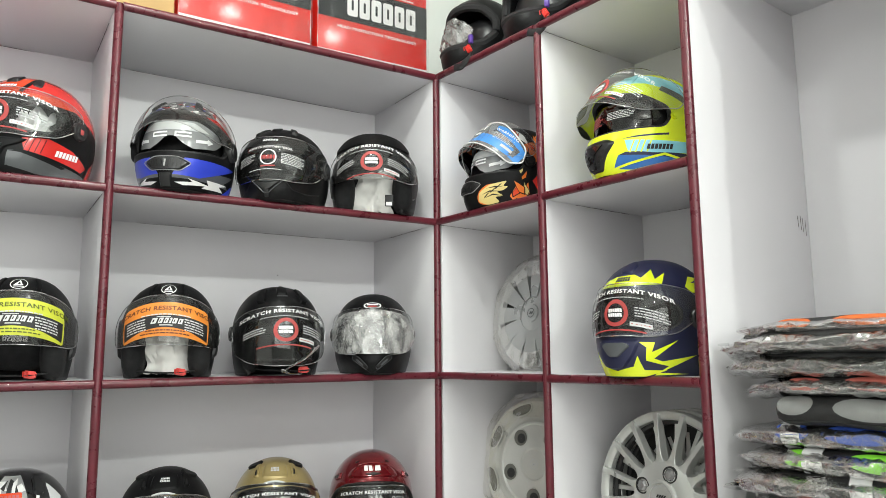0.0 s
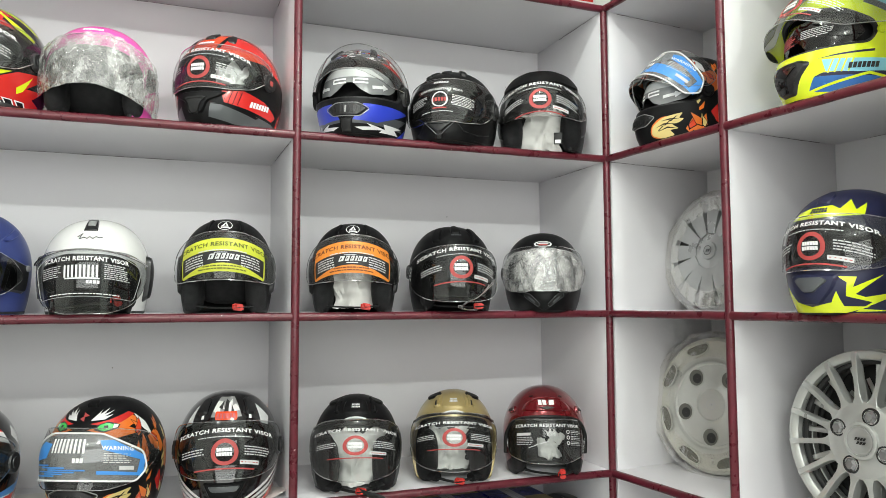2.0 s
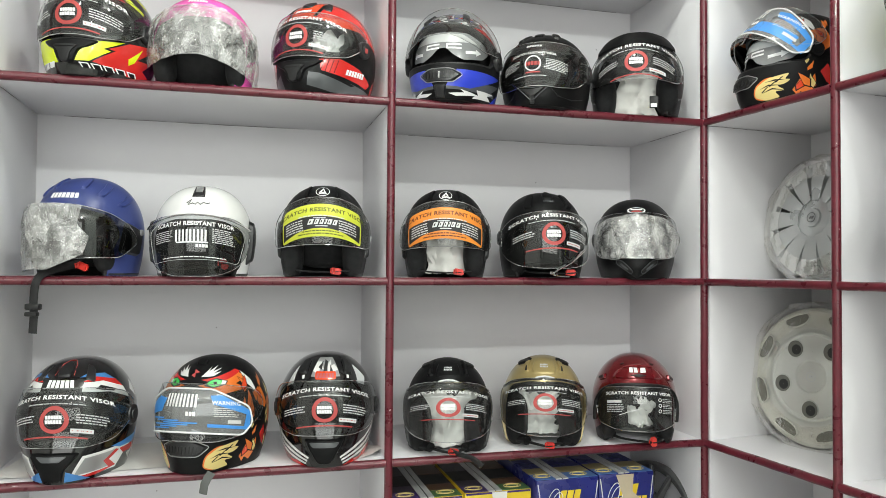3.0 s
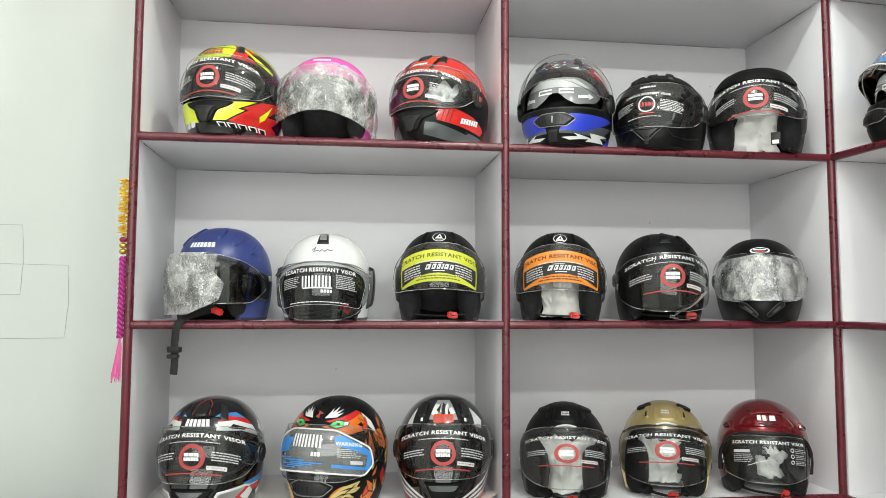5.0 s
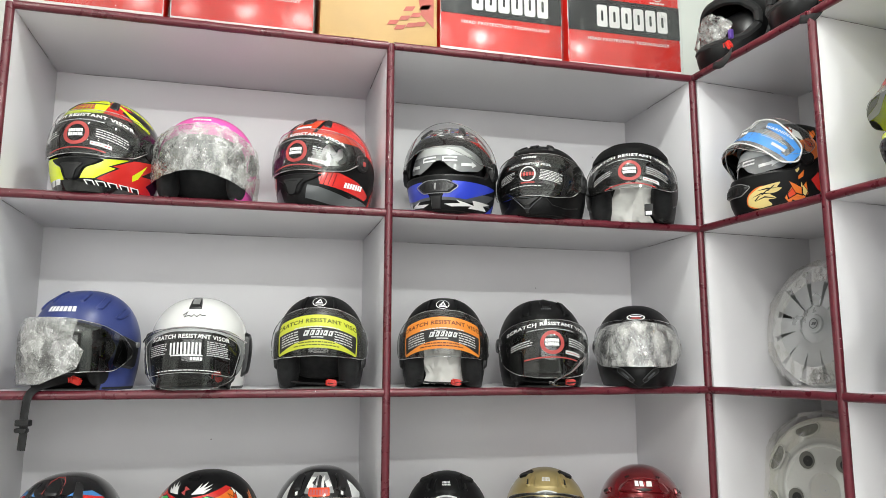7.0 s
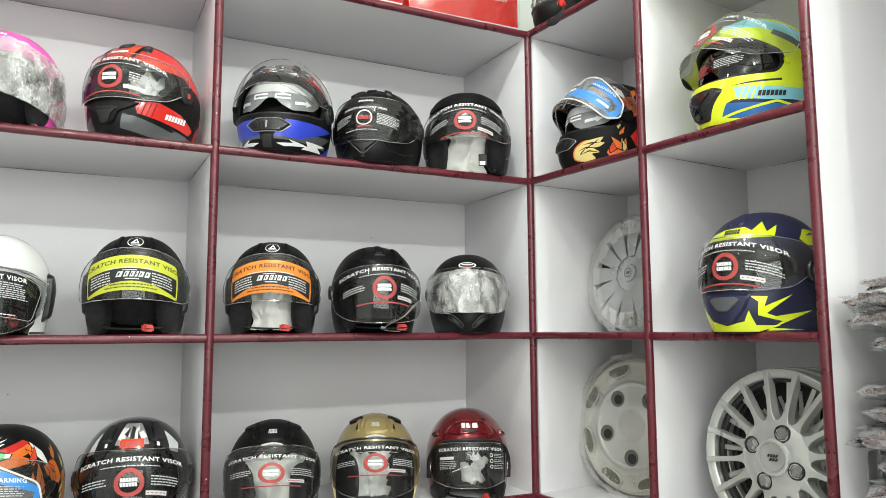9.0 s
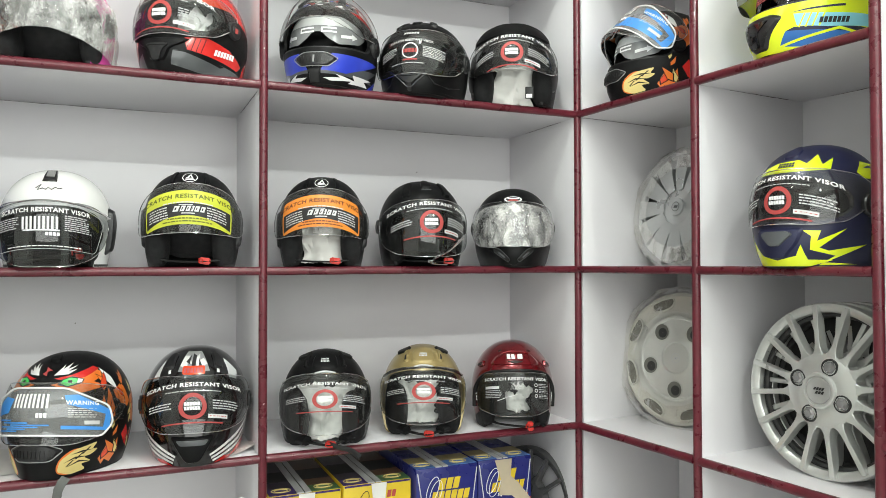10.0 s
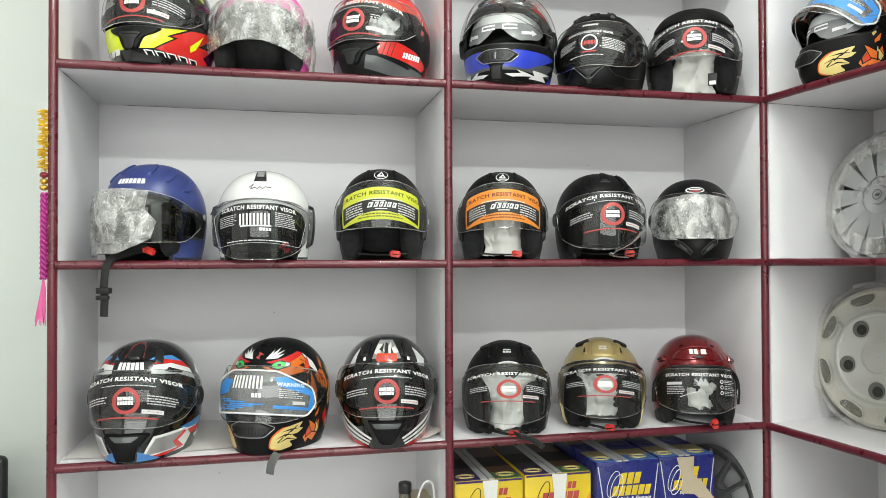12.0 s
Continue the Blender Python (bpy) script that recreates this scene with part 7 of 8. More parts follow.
def spoked_cover(m, label, r=0.186, spokes=16, paint_mat=None, bolts=4, closed=False):
    """A wheel cover of slim deep spokes that run from a domed hub over a flat rim."""
    paint_mat = paint_mat or M_RIM
    c = thing("wheel_cover", m, label, "wheel cover", "wheel covers on the side shelf")
    part("outer_ring", Build().lathe([(r - 0.021, -0.016), (r - 0.020, -0.004), (r - 0.017, -0.001), (r - 0.007, 0.003), (r - 0.002, 0.002), (r, -0.003), (r, -0.026), (r - 0.004, -0.028), (r - 0.021, -0.018)], 96, cap=False, axis="y"), paint_mat, c)
    # The barrel's dark grey stands in for deep shade.
    part("inner_barrel", Build().lathe([(r - 0.021, -0.018), (r - 0.022, -0.024), (r - 0.028, -0.026), (r - 0.030, -0.036)], 72, cap=False, axis="y"), M_BARREL, c, "dark inner barrel")
    # A dark disc imitates the shade between stacked covers.
    if closed:
        part("shade_backing", Build().lathe([(r - 0.010, -0.030), (0.03, -0.030), (0.002, -0.030)], 60, cap=False, axis="y"), M_HOLE, c, "dark disc put in for the shade behind the spokes")
    half = math.pi / spokes
    prof = ((0.072, 0.072 * half * 1.02, 0.0165), (0.079, 0.0112, 0.0160), (0.085, 0.0080, 0.0154), (0.093, 0.0061, 0.0148), (0.110, 0.0052, 0.0140), (r - 0.034, 0.0056, 0.0118), (r - 0.011, 0.0060, 0.0105), (r - 0.006, 0.0055, 0.0085))
    for i in range(spokes):
        b, a = Build(), 2 * math.pi * (i + 0.4) / spokes
        ca, sa = math.cos(a), math.sin(a)
        verts = []
        for rr, w, top in prof:
            deep = 0.010 if rr < r - 0.02 else -0.002
            for sgn, y in ((-1.05, deep), (-1, -top + 0.0012), (-0.82, -top), (0.82, -top), (1, -top + 0.0012), (1.05, deep)):
                verts.append((rr * ca - sgn * w * sa, y, rr * sa + sgn * w * ca))
        k = len(prof)
        b.add(verts, [(6 * q + p, 6 * q + p + 1, 6 * q + p + 7, 6 * q + p + 6) for q in range(k - 1) for p in range(5)] + [tuple(range(6 * k - 6, 6 * k))])
        part("spoke", b, paint_mat, c, sharp=24)
    part("hub", Build().lathe([(0.080, -0.016), (0.0785, 0.0152), (0.074, 0.0168), (0.064, 0.0215), (0.048, 0.0235), (0.039, 0.0225), (0.0375, 0.0275), (0.0345, 0.0290), (0.0315, 0.0285), (0.030, 0.0255), (0.001, 0.0255)], 72, cap=False, axis="y"), paint_mat, c)
    for i in range(bolts):
        a = 2 * math.pi * i / bolts + 1.19
        ox, oz = 0.0545 * math.cos(a), 0.0545 * math.sin(a)
        # A dark ring on the hub imitates the shade of a recess.
        b = Build().lathe([(0.0185, -0.0030), (0.0180, 0.0012), (0.0150, 0.0016), (0.0142, -0.0010)], 32, cap=False, axis="y")
        b.v = [(x + ox, y - 0.0222, z + oz) for x, y, z in b.v]
        part("bolt_recess", b, M_HOLE, c, "dark ring for the shaded recess round a bolt cap")
        b = Build().lathe([(0.0140, -0.006), (0.0140, 0.003), (0.0128, 0.005), (0.0100, 0.0075), (0.0088, 0.0092), (0.001, 0.0096)], 6, axis="y")
        b.v = [(x + ox, y - 0.0205, z + oz) for x, y, z in b.v]
        part("bolt_cap", b, M_CAP, c, "chrome hexagonal bolt cap", sharp=20)
    part("centre_cap", Build().lathe([(0.0285, 0.0256), (0.0275, 0.0272), (0.0245, 0.0276), (0.0225, 0.0266), (0.001, 0.0270)], 40, cap=False, axis="y"), M_CENTRE, c, "pale grey centre cap")
    b = Build()
    g = Flat(0, -0.0270, 0, 0.0006)
    blocks(b, g, 0.001, 0.004, 0.024, 0.006, 4, 0, 0.6)
    blocks(b, g, 0.003, -0.004, 0.020, 0.006, 3, 0, 0.6)
    part("cap_mark", b, M["dark"], c)
    return c


def disc_cover(m, label, r, slots, paint_mat, holes=0):
    """A wheel cover with wide flat spokes between slots, or a ring of round holes."""
    c = thing("wheel_cover", m, label, "wheel cover", "wheel covers on the side shelf")
    wide = 0.026 if holes else 0.013
    # A dark disc takes the place of shade behind slots and holes.
    part("shade_backing", Build().lathe([(r - 0.004, -0.016), (0.02, -0.006), (0.002, -0.006)], 60, cap=False, axis="y"), M_BARREL, c, "dark disc put in for the shade behind the openings")
    part("outer_ring", Build().lathe([(r - wide, 0.004), (r - wide * 0.46, 0.008), (r - 0.003, 0.002), (r, -0.010), (r - 0.002, -0.030), (r - 0.008, -0.028), (r - wide, -0.004)], 72, cap=False, axis="y"), paint_mat, c)
    if holes:
        n = 60
        part("dish", Build().lathe([(r - 0.024, 0.005), (r - 0.040, 0.001), (r * 0.70, 0.003), (r * 0.66, 0.006), (r * 0.63, 0.014), (r * 0.60, 0.015), (r * 0.58, 0.011), (r * 0.31, 0.011), (r * 0.27, 0.016), (r * 0.235, 0.017), (r * 0.215, 0.013), (0.03, 0.013), (0.001, 0.014)], n, cap=False, axis="y"), paint_mat, c)
        for i in range(holes):
            a = 2 * math.pi * i / holes + 0.95
            rr, hr, y = r * 0.465, 0.0225, -0.0114
            b = Build().lathe([(hr + 0.0028, 0.0), (hr + 0.0012, 0.0018), (hr, 0.0006)], 28, cap=False, axis="y")
            b.v = [(x + rr * math.cos(a), yy + y, z + rr * math.sin(a)) for x, yy, z in b.v]
            k = part("bolt_hole", b, paint_mat, c)
            # Flat grey and darker discs give the hole its inner shade.
            b = Build().lathe([(hr, 0.0008), (0.001, 0.0008)], 28, cap=False, axis="y")
            b.v = [(x + rr * math.cos(a), yy + y, z + rr * math.sin(a)) for x, yy, z in b.v]
            part("hole_depth", b, M_OLIVE, k)
            b = Build().lathe([(hr * 0.62, 0.0012), (0.001, 0.0012)], 20, cap=False, axis="y")
            b.v = [(x + rr * math.cos(a) + 0.003, yy + y, z + rr * math.sin(a) - 0.002) for x, yy, z in b.v]
            part("hole_depth", b, M_HOLE, k)
        # The vents are flat shapes, their shade put in as grey.
        for i in range(8):
            a = 2 * math.pi * i / 8 + 0.35
            ca, sa = math.cos(a), math.sin(a)
            pts = rounded([(r * 0.77, -0.026), (r * 0.84, -0.038), (r * 0.90, -0.034), (r * 0.92, 0.0), (r * 0.90, 0.034), (r * 0.84, 0.038), (r * 0.77, 0.026), (r * 0.75, 0.0)], 0.012)
            g = Flat(0, -0.0070, 0, 0.0)
            b = Build()
            print_shape(b, g, [(x * ca - y * sa, x * sa + y * ca) for x, y in pts], 0)
            k = part("vent_opening", b, M_OLIVE, c, "flat grey shape for a shaded vent opening")
            part("vent_lip", Build().tube([g.at(x * ca - y * sa, x * sa + y * ca, 0.001) for x, y in loop(pts)], 0.0022, closed=True, n=6), paint_mat, k)
    else:
        for i in range(slots):
            b = Build()
            a = 2 * math.pi * i / slots
            bar_between(b, 0.050, r - 0.010, 0.0285, (0.066 if i % 3 else 0.058) * 12 / slots, -0.012, -0.004, 0.006, a, 0.004)
            part("spoke", b, paint_mat, c)
        part("hub", Build().lathe([(0.096, 0.000), (0.092, 0.010), (0.074, 0.013), (0.040, 0.018), (0.026, 0.020), (0.024, 0.025), (0.001, 0.026)], 48, cap=False, axis="y"), paint_mat, c)
    b = Build()
    g = Flat(0, -0.0265 if not holes else -0.0142, 0, 0.0006)
    print_ring(b, g, 0, 0, 0.014, 0.0022, 0)
    blocks(b, g, 0, 0, 0.014, 0.008, 2, 0, 0.5)
    part("cap_mark", b, M["dim"] if holes else M["grey"], c)
    # the loose bag around it
    verts, faces, n, k = [], [], 96, 14
    for i in range(k + 1):
        for j in range(n):
            a = 2 * math.pi * j / n
            q = Vector((math.cos(a) * 3, math.sin(a) * 3, i * 0.7 + slots))
            u = i / k
            loose = 0.012 * noise.noise(q * 1.5) + 0.008 * noise.noise(q * 4)
            rr = r * (0.70 + 0.30 * min(1, u / 0.6)) + 0.008 * min(1, u / 0.6) + (loose + 0.006) * u
            y = -0.022 - 0.004 * noise.noise(q * 2.3) + max(0, u - 0.5) * 0.07
            verts.append((rr * math.cos(a), y, rr * math.sin(a)))
    faces = [(i * n + j, i * n + (j + 1) % n, (i + 1) * n + (j + 1) % n, (i + 1) * n + j) for i in range(k) for j in range(n)]
    part("plastic_bag", Build().add(verts, faces), M_BAG, c, "thin crinkled clear bag", sharp=75)
    return c


def leaning(d, y, row, r, tilt, turn=0.0):
    """A disc standing on a shelf of the side unit, leaning back."""
    z = Z[row] + BOARD / 2 + 0.002
    return UNIT2 @ pose(d, y, z) @ pose(0, 0, 0, -tilt, 0, turn) @ pose(0, 0, r)


spoked_cover(leaning(0.694, 0.085, 3, 0.185, 5), "silver multi-spoke wheel cover with four chrome bolt caps", 0.187)
spoked_cover(leaning(0.699, 0.125, 3, 0.187, 5) @ pose(0, 0, 0, 0, 8, 0), "silver multi-spoke wheel cover stacked behind another one", closed=True)
spoked_cover(leaning(0.708, 0.168, 3, 0.187, 5) @ pose(0, 0, 0, 0, 4, 0), "silver multi-spoke wheel cover at the back of the stack", closed=True)
disc_cover(leaning(0.180, 0.205, 2, 0.164, 9, 1), "silver slotted wheel cover in a thin clear bag", 0.164, 12, M_RIM3)
disc_cover(leaning(0.178, 0.195, 3, 0.188, 7, 10), "pale silver wheel cover with round holes in a clear bag", 0.188, 10, M_RIM2, 5)


# ---- below the lowest helmet shelf ----
M_YEL = mat("yellow_printed_carton", (0.72, 0.52, 0.03), 0.35, var=0.08, scale=20)
M_BLUEBOX = mat("dark_blue_printed_carton", (0.020, 0.025, 0.17), 0.3, var=0.12, scale=20)
M_STRIPES = [mat("purple_print", (0.045, 0.02, 0.13), 0.4), mat("green_print", (0.06, 0.14, 0.05), 0.4), mat("grey_print", (0.5, 0.5, 0.5), 0.4), mat("brown_print", (0.085, 0.04, 0.02), 0.4), mat("light_blue_print", (0.07, 0.16, 0.42), 0.4), mat("dark_brown_print", (0.035, 0.025, 0.04), 0.4), mat("dull_gold_print", (0.26, 0.21, 0.10), 0.4)]
M_AMBER = mat("amber_print", (0.75, 0.30, 0.02), 0.4, var=0.1, scale=30)


def cover_box(x0, x1, y, h, blue, label, torn=False):
    """A wheel cover carton with printed front and a scuffed top."""
    w, base = x1 - x0 - 0.004, Z[4] + BOARD / 2 + 0.001
    c = thing("wheel_cover_box", pose((x0 + x1) / 2, y, base), label, "box", "wheel cover boxes")
    part("box_body", Build().box((-w / 2, 0, 0), (w / 2, 0.31, h), 0.003), M_BLUEBOX if blue else M_YEL, c)
    f = Flat(-w / 2, 0, 0, 0.0008)
    b = Build()
    if blue:
        blocks(b, f, w * 0.52, h - 0.045, w * 0.34, 0.030, 3, 0, 0.25, 0.16)
        blocks(b, f, w * 0.54, h - 0.077, w * 0.62, 0.026, 6, 0, 0.25, 0.16)
        part("logo", b, M_YEL, c, "yellow slanted logo shapes")
        b = Build()
        for k in range(2):
            b.tube([f.at(w * (0.26 + 0.05 * k) + 0.016 * math.cos(a * 0.35) + 0.010 * math.sin(a * 0.35), h - 0.058 - 0.01 * k + 0.034 * math.sin(a * 0.35), 0.001) for a in range(18)], 0.0010, closed=True, n=5)
        part("script_loop", b, M["ink"], c, "thin white script loops")
        b = Build()
        print_text(b, f, "Style & Elegance", w * 0.62, h - 0.098, 0.012, 0, 1.0, lean=0.2)
        print_ring(b, f, w * 0.20, h - 0.135, 0.019, 0.003, 1)
        print_shape(b, f, [(w * 0.20 + 0.016 * math.cos(k * 0.3927), h - 0.135 + 0.016 * math.sin(k * 0.3927)) for k in range(16)], 0, 0.0006)
        print_text(b, f, "13", w * 0.20, h - 0.135, 0.022, 2, 1.0, off=0.0014)
        star = [((0.028 if k % 2 else 0.020) * math.cos(k * math.pi / 10) + w * 0.84, (0.028 if k % 2 else 0.020) * math.sin(k * math.pi / 10) + h - 0.125) for k in range(20)]
        print_shape(b, f, star, 1)
        print_text(b, f, "4", w * 0.84, h - 0.125, 0.032, 0, 1.0, off=0.0016)
        for s0, s1 in ((0.0, 0.20), (1.0, 0.80)):
            print_shape(b, f, [(w * s0 + (0.002 if s0 == 0 else -0.005), h - 0.01), (w * s0 + (0.005 if s0 == 0 else -0.002), h - 0.01), (w * (s0 * 0.7 + 0.15) + 0.003, h - 0.17), (w * (s0 * 0.7 + 0.15), h - 0.17)], 3)
        part("front_print", b, [M["ink"], M["redink"], M["dark"], M["dim"]], c, "white and red printed marks")
    else:
        print_shape(b, f, [(w * 0.50, 0.002), (w - 0.003, 0.002), (w - 0.003, h - 0.05), (w * 0.88, h - 0.09), (w * 0.60, h - 0.12)], 4, 0.0003)
        blocks(b, f, w * 0.52, h - 0.063, w * 0.56, 0.030, 6, 0, 0.2, 0.14)
        blocks(b, f, w * 0.70, h - 0.032, w * 0.14, 0.018, 2, 0, 0.2, 0.2)
        b.tube([f.at(w * 0.27 + 0.014 * math.cos(a * 0.35) + 0.012 * math.sin(a * 0.35), h - 0.055 + 0.036 * math.sin(a * 0.35), 0.001) for a in range(18)], 0.0010, closed=True, n=5, m=2)
        print_shape(b, f, [(w * 0.42, h - 0.22), (w * 0.62, h - 0.22), (w * 0.64, h - 0.12), (w * 0.60, h - 0.06), (w * 0.63, h - 0.001), (w * 0.40, h - 0.001), (w * 0.43, h - 0.05), (w * 0.40, h - 0.11)], 1, 0.0016)
        print_bar(b, f, 0.003, w - 0.003, h - 0.003, 0.005, 3)
        part("front_print", b, [M["redink"], M["paper"], M["dark"], M_STRIPES[0], M_AMBER], c, "red logo shapes, amber corner and white tape")
    rnd = random.Random(int(-x0 * 1000))
    # the two lid flaps meet in a dark slit along the box, beside a pale tape
    s = rnd.uniform(0.40, 0.48)
    for u0, u1, key in ((0.01, s - 0.10, "near"), (s - 0.095, s, "tape"), (s + 0.018, s + 0.10, "tape"), (s + 0.105, 0.99, "far")):
        x0_, x1_ = -w / 2 + w * u0, -w / 2 + w * u1
        if key == "tape":
            part("tape_strip", Build().box((x0_, 0.001, h - 0.0005), (x1_, 0.30, h + 0.0026)), M_STRIPES[2], c, "pale tape strip")
            continue
        y0 = 0.004
        cols = ([M_STRIPES[0], M_STRIPES[5], M["dark"], M_STRIPES[5]] if key == "near" else [M_STRIPES[1], M_STRIPES[3], M["dark"], M_STRIPES[3]]) if not blue else [M_STRIPES[4], M_STRIPES[6], M_BLUEBOX, M_STRIPES[6]]
        for q, m_ in enumerate(cols):
            y1 = (0.055, 0.11, 0.20, 0.304)[q]
            part("top_panel", Build().box((x0_, y0, h - 0.0005), (x1_, y1 - 0.001, h + 0.0016 + 0.0003 * q)), m_, c)
            y0 = y1
        ring = Build()
        for rr in (0.011, 0.016):
            ring.tube([((x0_ + x1_) / 2 + rr * 1.5 * math.cos(a * 0.314), 0.034 + rr * math.sin(a * 0.314), h + 0.0022) for a in range(20)], 0.0012, closed=True, n=5)
        part("ring_print", ring, M["cream"], c)
    part("lid_slit", Build().box((-w / 2 + w * (s + 0.001), 0.002, h - 0.001), (-w / 2 + w * (s + 0.017), 0.30, h + 0.0012)), M_HOLE, c, "dark slit between the lid flaps")
    if torn:
        b = Build()
        print_shape(b, f, [(w * 0.30, h - 0.002), (w * 0.62, h - 0.002), (w * 0.60, h - 0.05), (w * 0.74, h - 0.07), (w * 0.98, h - 0.12), (w * 0.95, h - 0.15), (w * 0.62, h - 0.105), (w * 0.38, h - 0.10), (w * 0.42, h - 0.06)], 0, 0.002)
        part("torn_patch", b, mat("bare_torn_card", (0.50, 0.42, 0.30), 0.8, var=0.1, scale=40), c, "torn patch of bare card")
    return c


cover_box(-0.880, -0.694, 0.035, 0.335, False, "yellow printed wheel cover box with scuffed top")
cover_box(-0.691, -0.502, 0.040, 0.337, False, "yellow wheel cover box with white tape on front")
cover_box(-0.499, -0.314, 0.020, 0.362, True, "dark blue wheel cover box with yellow logo shapes")
cover_box(-0.312, -0.140, 0.030, 0.362, True, "dark blue wheel cover box with torn front", True)
spoked_cover(pose(-0.072, 0.19, Z[4] + 0.011, 0, 0, -72) @ pose(0, 0, 0, -4) @ pose(0, 0, 0.17), "dark spoked wheel cover standing beside the boxes", 0.168, 14, mat("dark_grey_wheel_paint", (0.10, 0.10, 0.10), 0.3, metal=0.3))

bottle = thing("water_bottle", pose(-0.986, 0.15, Z[4] + BOARD / 2), "clear plastic bottle with black cap and pale label", "bottle")
part("bottle_body", Build().lathe([(0.036, 0.0), (0.040, 0.006), (0.040, 0.20), (0.034, 0.23), (0.016, 0.270), (0.015, 0.288)], 32), clear("bottle_plastic", (0.85, 0.87, 0.85), 0.05, 0.1), bottle)
part("cap", Build().lathe([(0.0175, 0.284), (0.0175, 0.306), (0.016, 0.310), (0.001, 0.310)], 28), M["plastic"], bottle, "black screw cap")
part("label_sleeve", Build().lathe([(0.0406, 0.08), (0.0406, 0.19)], 32, cap=False), M["paper"], bottle, "pale paper label")
bag = thing("carrier_bag", pose(-0.938, 0.16, Z[4] + BOARD / 2), "small beige paper bag with white cord handle", "bag")
part("bag_body", Build().box((-0.035, -0.06, 0), (0.035, 0.10, 0.255), 0.004), mat("beige_paper", (0.55, 0.47, 0.33), 0.7, var=0.1, scale=15, bump=0.15, bscale=40), bag)
part("bag_handle", Build().tube(smooth([(-0.018, -0.058, 0.24), (-0.022, -0.062, 0.285), (-0.006, -0.064, 0.322), (0.014, -0.064, 0.318), (0.020, -0.062, 0.28), (0.018, -0.058, 0.24)]), 0.0028, n=8), M["ink"], bag, "white cord handle")


# ---- bagged seat covers on the side shelf ----
M_SEAT = {k: mat(k + "_seat_cloth", c, 0.6, var=0.15, scale=50, bump=0.2, bscale=500) for k, c in {"black": (0.016, 0.016, 0.017), "grey": (0.075, 0.078, 0.078), "light": (0.24, 0.245, 0.24), "orange": (0.62, 0.13, 0.02), "blue": (0.03, 0.09, 0.48), "green": (0.20, 0.62, 0.03), "coral": (0.48, 0.12, 0.09), "beige": (0.42, 0.33, 0.20)}.items()}
M_SBAG = clear("crinkled_clear_bag", (0.985, 0.985, 0.97), 0.08, 0.09, 1.0, 60, 0.006, fres=1.0, crease=30, line=0.42)


class Nose:
    """The rounded front of a folded roll: s along it, t round it from its middle; it faces -y."""

    def __init__(self, x0, x1, th, depth):
        self.x0, self.x1, self.th, self.depth, self.a = x0, x1, th, depth, th

    def size(self, s):
        """How full the roll is at s: its ends are rounded."""
        k = min(1.0, (s - self.x0) / 0.045, (self.x1 - s) / 0.045)
        return math.sqrt(max(0.0, 1 - (1 - max(k, 0.0)) ** 2))

    def at(self, s, t, off=0.0):
        k, h = self.size(s), self.th * (1 + 0.10 * noise.noise(Vector((s * 14, self.x0 * 50, t * 20))))
        r = h * k + off
        a = max(-math.pi / 2, min(math.pi / 2, t / self.th))
        y = self.th * 1.25 - r * 1.25 * math.cos(a)
        return Vector((s, y + (1 - k) * 0.05, r * math.sin(a) + 0.004 * math.sin(s * 9)))

    def facing(self, s, t):
        a = max(-math.pi / 2, min(math.pi / 2, t / self.th))
        return Vector((0, -math.cos(a), math.sin(a)))


def oval(cx, cy, rx, ry, n=18):
    return [(cx + rx * math.cos(2 * math.pi * i / n), cy + ry * math.sin(2 * math.pi * i / n)) for i in range(n)]


